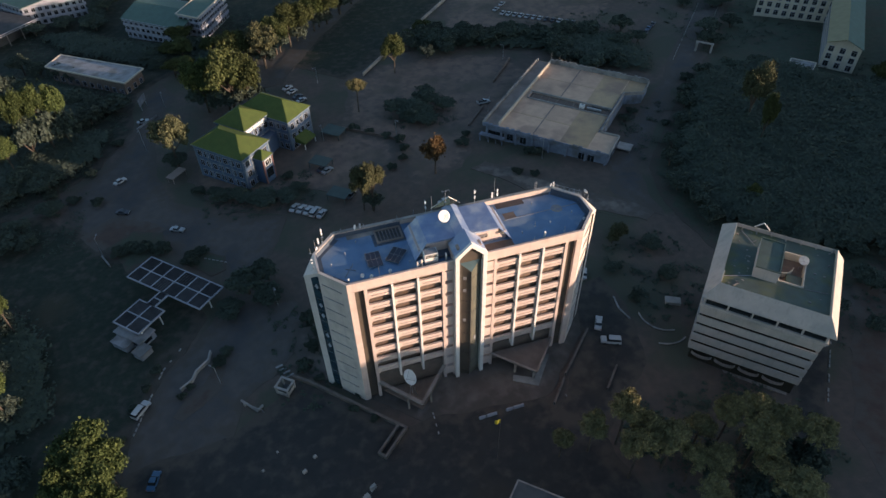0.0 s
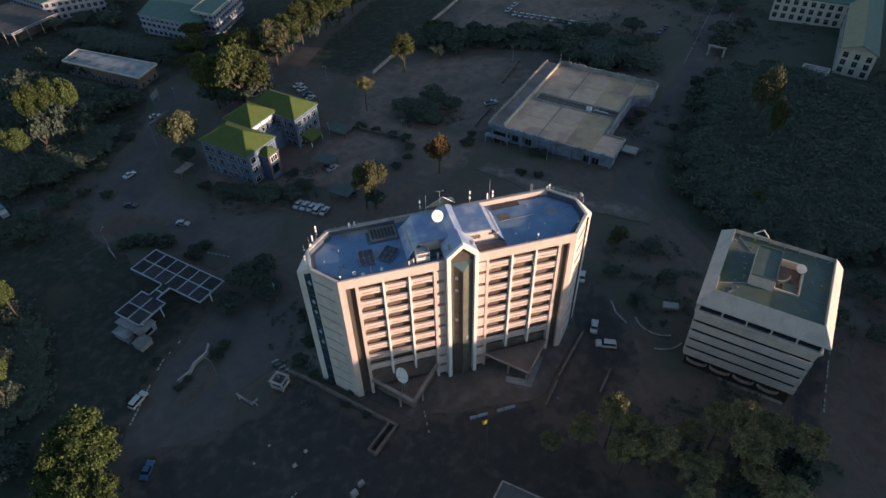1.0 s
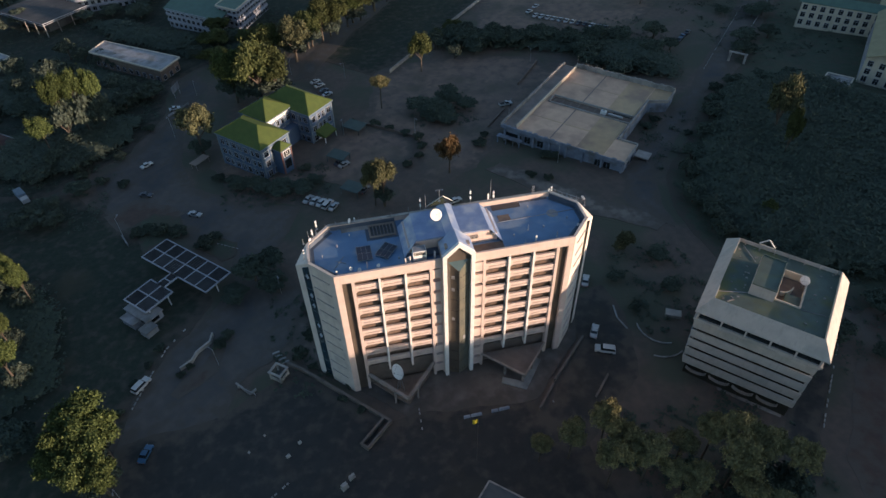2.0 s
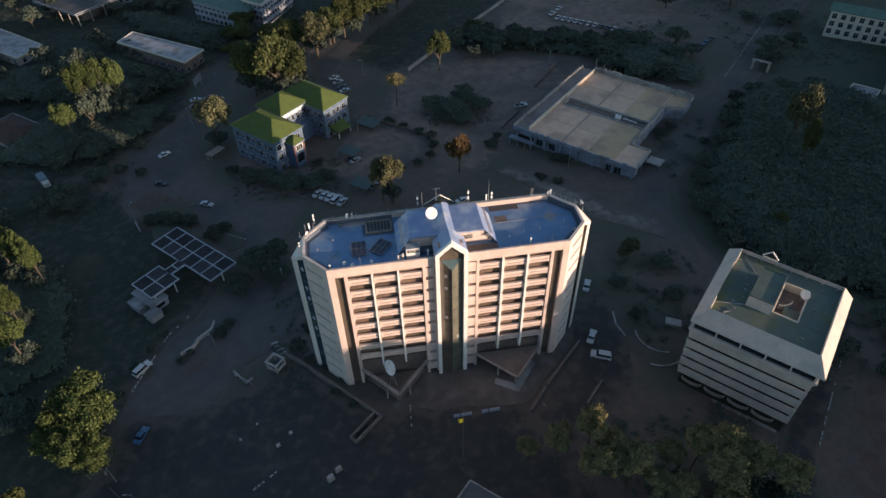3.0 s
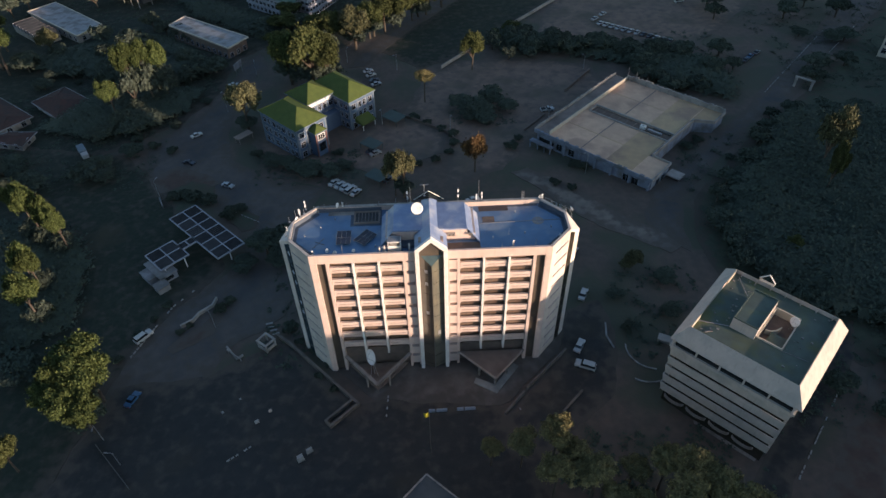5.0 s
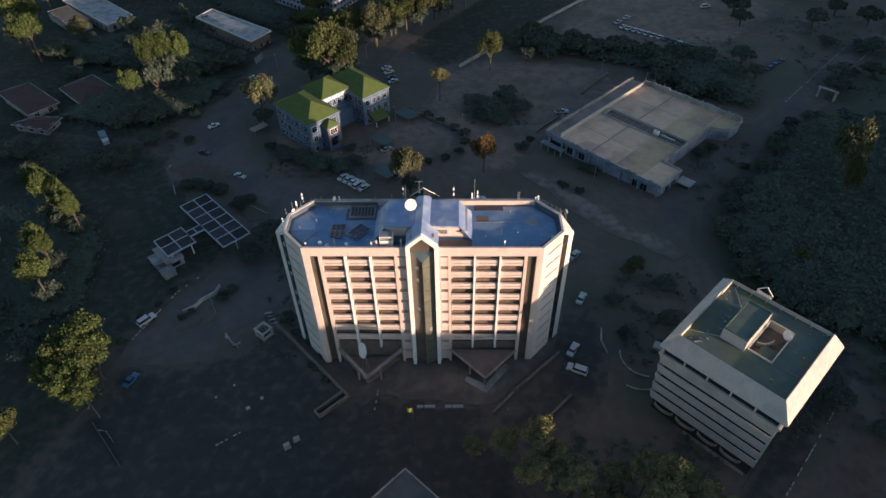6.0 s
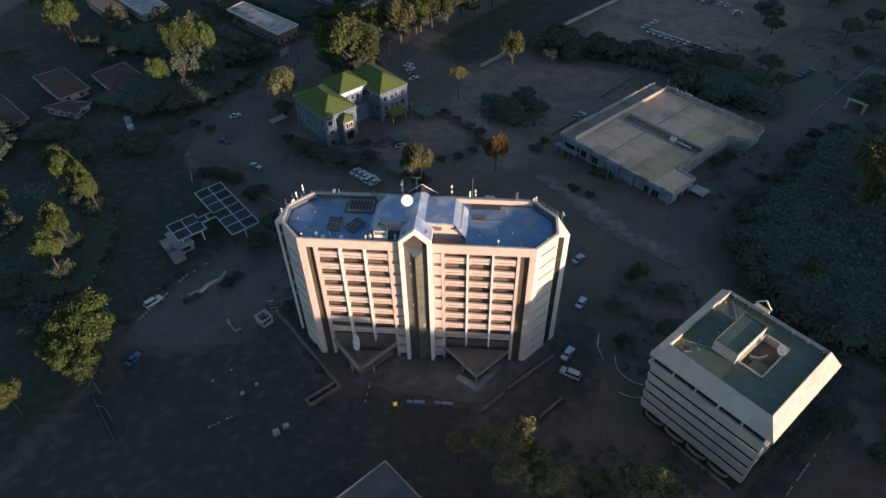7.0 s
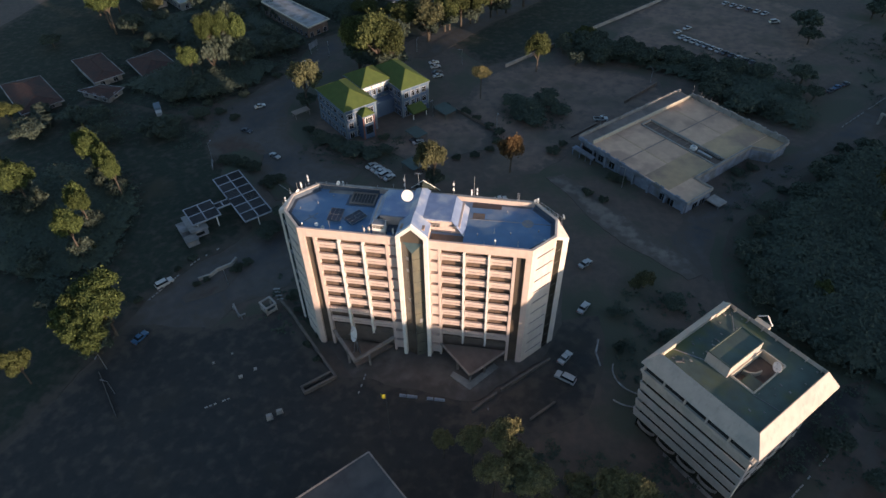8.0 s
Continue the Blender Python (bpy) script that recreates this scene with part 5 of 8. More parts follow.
# ---- wedge canopies in front of the tower ----
wedge = thing("front_frame_canopy", (TX - 13.4, TY, 0), "V-shaped open concrete frame on posts at the tower's foot", "canopy")
WZ = 4.6
for sx in (-1, 1):
    part("beam", Shape().bar((sx * 7.6, 0.2, WZ), (0, -8.2, WZ), 0.7, 0.6), M["oldframe"], wedge)
    part("post", Shape().box(sx * 2.6 - 0.22, sx * 2.6 + 0.22, -5.6, -5.1, -1, WZ - 0.2), M["oldframe"], wedge)
part("deck", Shape().prism([(-7.0, 0.0), (0, -7.6), (7.0, 0.0)], 1.2, 1.6), M["brownsheet"], wedge, "dark brown lower deck inside the frame")
deck = thing("entrance_deck", (TX + 13.4, TY, 0), "triangular pink-grey entrance roof on posts", "canopy")
# slab colour darkened for the shade at the tower's foot, with stains
part("slab", Shape().prism([(-7.9, 0.1), (0.2, -8.3), (7.6, -0.3), (7.6, 0.1)], WZ - 0.5, WZ), surface("shade_toned_deck", (0.135, 0.108, 0.096), 0.9, second=(0.11, 0.09, 0.08), mix_scale=0.5, stain=(0.08, 0.066, 0.058), stain_scale=0.2, stain_at=(0.5, 0.7)), deck)
part("rim", Shape().bar((-7.9, 0, WZ + 0.05), (0.2, -8.2, WZ + 0.05), 0.4, 0.35).bar((0.2, -8.2, WZ + 0.05), (7.6, -0.3, WZ + 0.05), 0.4, 0.35), M["oldframe"], deck)
for x, y in ((-3.2, -4.0), (3.2, -4.2), (0.2, -7.2)):
    part("post", Shape().box(x - 0.25, x + 0.25, y - 0.25, y + 0.25, -1, WZ - 0.5), M["oldframe"], deck)
part("step", Shape().prism(area((-4.6, -6.3), (0.4, -9.6), (6.4, -2.2), (5.2, -1.2), (0.3, -7.2), (-4.0, -5.0)), -0.5, 1.0), M["concrete"], deck)
part("step", Shape().prism(area((-5.2, -6.8), (0.5, -10.4), (7.1, -2.4), (6.4, -1.8), (0.4, -9.4), (-4.7, -6.2)), -0.5, 0.6), M["concrete"], deck)

# ---- things on the tower's roof ----
def on_tower(x, y, z=ROOF):
    return pose(TX + x, TY + y, z)


def dish_mesh(r, name, depth=0.22):
    s = Shape()
    rings = [(0.02, 0)] + [(r * k / 5, depth * r * (k / 5) ** 2) for k in range(1, 6)]
    back = [(q, h - 0.05 * r) for q, h in rings[::-1]]
    s.lathe(rings + back, 20)
    return s.mesh(name, M["dish"], True)


def satellite_dish(m, r, aim, tilt, label, group="", post=0.0):
    """A dish on a post. aim: degrees round z; tilt: degrees from straight up."""
    ob = thing("satellite_dish", m, label, "satellite dish", group)
    part("post", Shape().bar((0, 0, 0), (0, 0, post + r * 1.1), max(0.08, r * 0.1), sides=8), M["steel"], ob)
    turn = pose(0, 0, post + r * 1.25, 0, 0, aim) @ pose(0, 0, 0, tilt, 0, 0)
    refl = part("reflector", dish_mesh(r, "reflector"), None, ob, at=turn)
    part("feed_horn", Shape().bar((0, 0, r * 0.85), (0, 0, r * 0.7), r * 0.12, sides=8), M["steel"], refl)
    for a in (0, 120, 240):
        c, s_ = math.cos(radians(a)), math.sin(radians(a))
        part("strut", Shape().bar((r * 0.85 * c, r * 0.85 * s_, r * 0.16), (0, 0, r * 0.78), r * 0.035), M["steel"], refl)
    for sx in (-1, 1):
        part("brace", Shape().bar((sx * r * 0.45, -r * 0.4, 0), (0, 0, post + r * 0.9), r * 0.06), M["steel"], ob)
    return ob


satellite_dish(on_tower(-2.6, 8.9, 40.0), 1.25, 12, 52, "large white satellite dish on the penthouse roof")
satellite_dish(on_tower(-14.45, -2.9, 1.6), 1.85, -58, 68, "very large white satellite dish inside the frame canopy", post=4.0)
satellite_dish(on_tower(-20.0, 15.3, PAR), 0.55, 60, 80, "small white dish on the rear parapet", "parapet dishes")
satellite_dish(on_tower(30.4, 10.8, PAR), 0.55, 110, 75, "small white dish on the end parapet", "parapet dishes")
satellite_dish(on_tower(24.4, 15.6, PAR), 0.4, 30, 80, "small white dish on the rear parapet", "parapet dishes")
satellite_dish(on_tower(-28.4, 11.9, PAR - 0.6), 0.5, -120, 80, "small white dish by the end parapet", "parapet dishes")
satellite_dish(on_tower(-21.2, 2.3), 0.42, 20, 60, "small white dish on the blue roof", "roof dishes")
satellite_dish(on_tower(-19.6, 1.6), 0.42, 20, 60, "small white dish on the blue roof", "roof dishes")
satellite_dish(on_tower(-15.8, 2.0), 0.38, 20, 60, "small white dish on the blue roof", "roof dishes")
satellite_dish(on_tower(27.0, 4.2), 0.35, -20, 60, "small white dish on the blue roof", "roof dishes")
satellite_dish(SBO @ pose(4.2, 3.0, 24.9), 1.05, -25, 72, "white satellite dish in the roof court", post=1.0)


def antenna(m, h, kind="whip", label="thin steel antenna mast on the parapet", group="roof antennas"):
    ob = thing("antenna_mast", m, label, "antenna", group)
    part("mast", Shape().bar((0, 0, 0), (0, 0, h), 0.09, sides=6), M["steel"], ob)
    part("base_plate", Shape().box(-0.2, 0.2, -0.2, 0.2, 0, 0.06), M["steel"], ob)
    if kind == "yagi":
        part("boom", Shape().bar((-0.8, 0, h - 0.1), (0.9, 0, h - 0.1), 0.06), M["steel"], ob)
        for x in (-0.7, -0.3, 0.1, 0.5, 0.8):
            part("element", Shape().bar((x, -0.4, h - 0.1), (x, 0.4, h - 0.1), 0.04), M["steel"], ob)
    elif kind == "panel":
        for z in (h * 0.45, h * 0.8):
            part("panel_antenna", Shape().box(-0.16, 0.16, -0.2, -0.06, z - 0.35, z + 0.35), M["dish"], ob)
    elif kind == "lattice":
        for sx in (-0.25, 0.25):
            part("rail", Shape().bar((sx, 0, 0), (sx, 0, h), 0.06), M["steel"], ob)
        for k in range(6):
            part("rung", Shape().bar((-0.25, 0, h * (k + 0.5) / 6), (0.25, 0, h * (k + 0.5) / 6), 0.05), M["steel"], ob)
    return ob


for x, y, z, h, k in ((-26.8, 15.0, PAR, 2.6, "panel"), (-27.8, 13.0, PAR, 1.9, "panel"), (-29.8, 11.0, PAR, 1.4, "whip"), (-27.0, 13.6, PAR, 1.2, "whip"), (-22.8, 15.5, PAR, 0.9, "whip"),
                      (-18.8, 15.5, PAR, 1.1, "panel"), (-18.0, 15.5, PAR, 0.9, "whip"), (-25.0, 15.0, PAR, 0.8, "whip"), (-10.9, 15.5, PAR, 1.0, "whip"), (-7.2, 15.5, PAR, 1.6, "whip"), (-4.6, 15.5, PAR, 4.0, "panel"),
                      (-3.9, 13.0, 39.9, 4.0, "whip"), (-0.9, 13.0, 41.6, 3.0, "yagi"), (6.4, 15.5, PAR, 4.0, "panel"), (10.4, 15.5, PAR, 2.2, "panel"), (10.9, 15.5, PAR, 5.6, "whip"), (11.6, 15.5, PAR, 2.8, "panel"), (20.6, 15.4, PAR, 2.4, "lattice"),
                      (24.9, 15.5, PAR, 1.3, "panel"), (16.4, 5.6, ROOF, 1.5, "whip"), (16.9, 2.0, ROOF, 1.6, "panel"), (21.6, 2.3, ROOF, 1.3, "whip"), (-18.0, 1.5, ROOF, 2.6, "whip"), (-24.0, 1.6, ROOF, 1.3, "panel"),
                      (26.6, 13.6, PAR, 1.0, "whip"), (27.6, 12.8, PAR, 1.0, "whip"), (28.4, 12.1, PAR, 1.0, "whip"), (29.2, 11.4, PAR, 1.2, "whip"), (30.1, 9.0, PAR, 1.2, "whip"), (-29.9, 8.2, PAR, 1.0, "panel"), (-29.9, 6.6, PAR, 1.2, "whip"),
                      (-29.2, 5.4, PAR, 0.9, "whip"), (-28.6, 12.4, PAR, 2.0, "whip"), (-4.4, 1.8, ROOF, 1.8, "panel"), (-9.8, 2.0, ROOF, 1.3, "panel"), (14.6, 1.8, ROOF, 0.9, "whip")):
    antenna(on_tower(x, y, z), h, k)
for x, y, h in ((5.0, 51.9, 3.2), (8.5, 51.9, 2.4), (13.0, 51.9, 1.6), (24.0, 51.9, 1.2)):
    antenna(LBO @ pose(x, y, LZ + 1.7), h, "whip", "thin steel pole on the hall's rear parapet", "hall poles")
court_ac = thing("air_conditioner", LBO @ pose(27.0, 24.6, LZ - 0.18), "white air conditioning unit in the hall's roof court", "air conditioner")
part("casing", Shape().box(-0.9, 0.9, -0.7, 0.7, 0.1, 1.3), M["white"], court_ac)
part("fan_grille", Shape().lathe([(0.5, 1.3), (0.5, 1.38), (0.35, 1.38)], 14), M["steel"], court_ac)
part("skid", Shape().box(-1.0, 1.0, -0.8, 0.8, 0, 0.1), M["steel"], court_ac)
duct = thing("roof_duct", LBO @ pose(31.5, 24.4, LZ - 0.18), "grey sheet-metal duct in the hall's roof court", "duct")
part("run", Shape().box(-2.6, 2.6, -0.4, 0.4, 0.2, 0.9), M["steel"], duct)
part("stand", Shape().box(-2.2, -2.0, -0.35, 0.35, 0, 0.2).box(2.0, 2.2, -0.35, 0.35, 0, 0.2), M["frame"], duct)
for x, y in ((-23.2, 9.8), (-20.4, 12.6), (-11.4, 3.4), (13.0, 4.4), (18.6, 12.6), (25.6, 7.2), (19.8, 5.6), (-26.4, 7.4)):
    v_ = thing("roof_vent", on_tower(x, y), "small grey vent pipe standing on the blue roof", "vent", "roof vents")
    part("pipe", Shape().lathe([(0.09, 0), (0.09, 0.5)], 10), M["paleroof"], v_)
    part("cap", Shape().lathe([(0.17, 0.5), (0.02, 0.64)], 10), M["steel"], v_)
# cable guard rail on the canted rear corner
rail = thing("parapet_rail", on_tower(0, 0, PAR), "thin steel rail along the canted rear parapet", "railing")
for i in range(9):
    t_ = i / 8
    x, y = 24.9 + (30.1 - 24.9) * t_, 15.4 - (15.4 - 10.4) * t_
    part("post", Shape().bar((x, y, 0), (x, y, 0.8), 0.06), M["steel"], rail)
part("top_rail", Shape().bar((24.9, 15.4, 0.8), (30.1, 10.4, 0.8), 0.06), M["steel"], rail)


def solar_panel(m):
    ob = thing("solar_panel", m, "dark solar panel array on a low frame", "solar panel", "roof solar panels")
    fr_ = Shape()
    for i in range(3):
        for j in range(2):
            part("cell", Shape().box(-1.45 + i * 0.98, -1.45 + i * 0.98 + 0.94, -2.1 + j * 2.13, -2.1 + j * 2.13 + 2.07, 0.42, 0.47), M["solar"], ob)
    for sx, sy in ((-1.3, -1.9), (1.3, -1.9), (-1.3, 1.9), (1.3, 1.9)):
        part("leg", Shape().bar((sx, sy, 0), (sx, sy, 0.42), 0.08), M["steel"], ob)
    for i in range(4):
        fr_.box(-1.5 + i * 0.98, -1.46 + i * 0.98, -2.1, 2.1, 0.44, 0.49)
    for y in (-2.13, -0.03, 2.05):
        fr_.box(-1.5, 1.5, y, y + 0.05, 0.44, 0.49)
    part("frame", fr_, M["solarframe"], ob)
    return ob


solar_panel(on_tower(-18.05, 6.2))
solar_panel(on_tower(-13.55, 6.0) @ pose(0, 0, 0, 0, 0, -38))
hatch = thing("roof_skylight", on_tower(-13.5, 12.7), "low grilled skylight with dark panes on the roof", "skylight")
part("pad", Shape().box(-3.5, 3.2, -2.6, 2.7, 0, 0.04), M["upstand"], hatch, "dark membrane round the skylight")
part("kerb", Shape().box(-2.8, 2.8, -2.0, -1.65, 0, 0.4).box(-2.8, 2.8, 1.65, 2.0, 0, 0.4).box(-2.8, -2.5, -1.65, 1.65, 0, 0.4).box(2.5, 2.8, -1.65, 1.65, 0, 0.4), M["screed"], hatch)
for i in range(7):
    for j in range(2):
        part("pane", Shape().box(-2.5 + i * 0.72, -2.5 + i * 0.72 + 0.6, -1.6 + j * 1.65, -1.6 + j * 1.65 + 1.5, 0.2, 0.26), M["darkroof"], hatch)
for i in range(8):
    part("bar", Shape().box(-2.52 + i * 0.72, -2.44 + i * 0.72, -1.65, 1.65, 0.28, 0.36), M["screed"], hatch)
ac = thing("air_conditioner", on_tower(-7.4, 2.5), "large white rooftop air handling unit on a dark skid", "air conditioner")
part("casing", Shape().box(-1.35, 1.35, -0.9, 0.9, 0.3, 2.7), M["white"], ac)
part("skid", Shape().box(-1.5, 1.5, -1.0, 1.0, 0, 0.3), M["upstand"], ac)
for i in range(5):
    part("louvre", Shape().box(-1.2, 1.2, -0.96, -0.9, 1.75 + i * 0.17, 1.83 + i * 0.17), M["frame"], ac)
part("top_panel", Shape().box(-1.25, 1.25, -0.8, 0.8, 2.7, 2.74), M["paleroof"], ac)
part("duct", Shape().box(-0.9, 0.4, 0.9, 1.9, 0.6, 2.3), M["steel"], ac)
post_ = Shape().box(-0.14, 0.14, -0.14, 0.14, 0, 1.9).mesh("stub_column", M["facade_pale"])
for x, y in ((-9.4, 1.6), (-4.4, 1.9), (-10.4, 1.2)):
    solid("stub_column", post_, None, on_tower(x, y), "short pale rendered column stub on the roof", "column", "column stubs")
# cables hung along the rear parapet
for x0, x1, sag in ((-24, -11, 0.25), (11.5, 15.5, 0.35), (15.5, 20.5, 0.45), (20.5, 24.5, 0.3)):
    c_ = thing("parapet_cable", on_tower(0, 0), "black cable hung along the rear parapet", "cable", "parapet cables")
    pts = [(x0 + (x1 - x0) * i / 8, D - 0.35, PAR + 0.1 - ROOF - sag * math.sin(math.pi * i / 8) + 0.05) for i in range(9)]
    run_ = Shape()
    for p_, q_ in zip(pts, pts[1:]):
        run_.bar(p_, q_, 0.11, sides=5)
    part("run", run_, M["tyre"], c_)
for x in (3.9, 4.7, 8.2):
    w_ = thing("wall_air_conditioner", on_tower(x, PF - 0.1, 38.0), "small air conditioner on the penthouse wall", "air conditioner", "wall units")
    part("casing", Shape().box(-0.4, 0.4, -0.3, 0.28, 0, 0.6), M["steel"], w_)
    part("fan", Shape().lathe([(0.22, -0.33), (0.22, -0.3), (0.05, -0.3)], 12, "y", at=(0, 0, 0.3)), M["frame"], w_)
solid("roof_gutter", Shape().box(-9.6, 9.6, -0.06, 0.06, 0, 0.08), M["paleroof"], on_tower(20.4, 9.6) @ pose(0, 0, 0, 0, 0, 1), "pale pipe laid across the blue roof", "pipe")
solid("roof_mat", Shape().box(-3.2, 3.2, -0.85, 0.85, 0, 0.04), surface("dark_bitumen", (0.05, 0.045, 0.05), 0.9, second=(0.07, 0.06, 0.06), mix_scale=0.6), on_tower(14.0, 14.2), "dark bitumen strip along the rear parapet", "roofing")
solid("roof_mat", Shape().box(-1.3, 1.3, -0.95, 0.95, 0, 0.04), M["brownsheet"], on_tower(12.6, 10.6), "dark bitumen patch on the blue roof", "roofing")
solid("roof_mat", Shape().lathe([(1.3, 0), (1.25, 0.03)], 12), surface("sandy_screed", (0.3, 0.25, 0.2), 0.95, second=(0.17, 0.19, 0.24), mix_scale=1.2), on_tower(23.2, 9.6), "sandy patch on the blue roof", "roofing")
for a, b in (((-24.4, 3.4), (-22.2, 6.6)), ((-24.0, 5.6), (-22.0, 4.6))):
    solid("roof_cable", Shape().bar((*a, 0.06), (*b, 0.06), 0.09), M["paleroof"], on_tower(0, 0), "pale cable lying on the blue roof", "cable")


# ---- trees and bushes ----
def crown_mesh(name, material, seed, lobes, leaves, squash=0.75, leaf=0.075):
    """A crown of radius 1 about the origin: leaf sprays in clumps round a spread of lobes, with gaps."""
    r = np.random.RandomState(seed)
    cs, rs = [], []
    lobes = int(lobes * 1.6)
    for i in range(lobes):
        d = r.normal(size=3)
        d /= np.linalg.norm(d)
        d[2] = abs(d[2]) * 0.9 - 0.18
        k = 0.3 + 0.55 * r.rand() ** 0.8
        cs.append(d * k * np.array([1, 1, squash * 1.1]))
        rs.append(0.15 + 0.2 * r.rand())
    cs, rs = np.array(cs), np.array(rs)
    pick = r.choice(lobes, leaves, p=rs ** 2 / np.sum(rs ** 2))
    d = r.normal(size=(leaves, 3))
    d /= np.linalg.norm(d, axis=1)[:, None]
    d[:, 2] = np.where(r.rand(leaves) < 0.7, np.abs(d[:, 2]), d[:, 2])
    at = cs[pick] + d * (rs[pick] * (0.62 + 0.42 * r.rand(leaves)))[:, None] * np.array([1, 1, squash])
    at += r.normal(size=(leaves, 3)) * np.where(r.rand(leaves) < 0.3, 0.07, 0.025)[:, None]
    n = d * 0.7 + r.normal(size=(leaves, 3)) * 0.55
    n /= np.linalg.norm(n, axis=1)[:, None]
    u = np.cross(n, r.normal(size=(leaves, 3)))
    u /= np.linalg.norm(u, axis=1)[:, None]
    w = np.cross(n, u)
    sz = leaf * (0.55 + 0.9 * r.rand(leaves))[:, None]
    v = np.stack([at - u * sz, at + u * sz * 0.8 - w * sz * 0.75 + n * sz * 0.3, at + u * sz * 0.7 + w * sz * 0.8], 1).reshape(-1, 3)
    verts, faces = v.tolist(), np.arange(3 * leaves).reshape(-1, 3).tolist()
    ico = bmesh.new()
    bmesh.ops.create_icosphere(ico, subdivisions=1, radius=1.0)
    iv = np.array([p.co[:] for p in ico.verts])
    fi = [[q.index for q in f.verts] for f in ico.faces]
    ico.free()
    for c, q in zip(cs, rs):
        bumpy = iv * (0.5 + 0.28 * r.rand(len(iv)))[:, None] * q * np.array([1, 1, squash]) + c
        n0 = len(verts)
        verts += bumpy.tolist()
        faces += [[n0 + i for i in f] for f in fi]
    me = bpy.data.meshes.new(name)
    me.from_pydata(verts, [], faces)
    me.materials.append(material)
    return me, cs


def trunk_mesh(cs, height, seed):
    """A tapered trunk with limbs to the lobes; crown centre at height, crown radius 1."""
    r = random.Random(seed)
    s = Shape()

    def limb(a, b, r0, r1, sides=7):
        a, b = Vector(a), Vector(b)
        d = (b - a).normalized()
        x = d.orthogonal().normalized()
        y = d.cross(x)
        n = len(s.v)
        for p, q in ((a, r0), ((a + b) / 2 + Vector((r.uniform(-1, 1), r.uniform(-1, 1), 0)) * 0.03, (r0 + r1) / 2), (b, r1)):
            for i in range(sides):
                t = 2 * math.pi * i / sides
                s.v.append(tuple(p + x * (q * math.cos(t)) + y * (q * math.sin(t))))
        for k in range(2):
            for i in range(sides):
                j = (i + 1) % sides
                s.f.append((n + k * sides + i, n + k * sides + j, n + (k + 1) * sides + j, n + (k + 1) * sides + i))

    fork = (0.03, -0.02, height - 0.55)
    limb((0, 0, -0.15), fork, 0.075, 0.055)
    for c in cs[:9]:
        limb(fork, (c[0] * 0.8, c[1] * 0.8, height + c[2] * 0.8), 0.035, 0.012, 5)
    return s.mesh("trunk", M["bark"])


def make_tree(name, material, seed, lobes, leaves, height, label, category="tree", squash=0.75, leaf=0.07, group="trees"):
    me, cs = crown_mesh("crown", material, seed, lobes, leaves, squash, leaf)
    ob = thing(name, (0, 0, -400), label, category, group)
    part("trunk", trunk_mesh(cs, height, seed), None, ob)
    part("crown", me, None, ob, at=(0, 0, height))
    return ob


KINDS = dict(
    olive=[make_tree("broadleaf_tree", M["leafolive"], 11, 30, 13000, 1.15, "broad tree with an olive-green crown", group="broadleaf trees", leaf=0.039), make_tree("broadleaf_tree", M["leafolive"], 12, 22, 11000, 1.3, "broad tree with an olive-green crown", group="broadleaf trees", leaf=0.039)],
    green=[make_tree("leafy_tree", M["leafgreen"], 21, 34, 14000, 1.1, "leafy tree with a fresh green crown", group="green trees", leaf=0.037), make_tree("leafy_tree", M["leafgreen"], 22, 24, 11500, 1.2, "leafy tree with a fresh green crown", group="green trees", leaf=0.04)],
    pale=[make_tree("thin_tree", M["leafpale"], 61, 30, 7600, 1.15, "airy tree with pale olive leaves", group="pale trees", leaf=0.04), make_tree("thin_tree", M["leafpale"], 62, 22, 6400, 1.2, "airy tree with pale olive leaves", group="pale trees", leaf=0.042)],
    tall=[make_tree("tall_tree", M["leafsoft"], 71, 28, 5000, 2.6, "tall airy tree with pale olive leaves", group="tall trees", leaf=0.042), make_tree("tall_tree", M["leafsoft"], 72, 22, 4200, 2.65, "tall airy tree with pale olive leaves", group="tall trees", leaf=0.044)],
    high=[make_tree("tall_tree", M["leafgreen"], 81, 30, 14000, 1.7, "tall leafy tree with a green crown", group="tall green trees", leaf=0.04), make_tree("tall_tree", M["leafgreen"], 82, 24, 12000, 1.75, "tall leafy tree with a green crown", group="tall green trees", leaf=0.042)],
    dark=[make_tree("shade_tree", M["leafdark"], 31, 22, 3600, 1.05, "dark green shade tree", group="dark trees", leaf=0.075), make_tree("shade_tree", M["leafdark"], 32, 16, 3200, 1.1, "dark green shade tree", group="dark trees", leaf=0.075), make_tree("shade_tree", M["leafdark"], 33, 28, 4000, 1.0, "dark green shade tree", group="dark trees", leaf=0.075)],
    brown=[make_tree("dry_tree", M["leafbrown"], 41, 20, 6400, 1.15, "small tree with dry brown leaves", group="dry trees", leaf=0.05)],
    bush=[make_tree("bush", M["leafdark"], 51, 14, 1800, 0.45, "low dark green garden bush", "bush", 0.6, 0.085, "bushes"), make_tree("bush", M["leafdark"], 52, 12, 1600, 0.45, "low dark green garden bush", "bush", 0.6, 0.085, "bushes")],
)
rnd = random.Random(77)


def plant(kind, x, y, radius, tall=1.0, which=None):
    ks = KINDS[kind]
    ob = ks[which if which is not None else rnd.randrange(len(ks))]
    m = pose(x, y, gz(x, y), 0, 0, rnd.uniform(0, 360)) @ Matrix.Diagonal((radius, radius, radius * tall, 1))
    return copy_thing(ob, m)


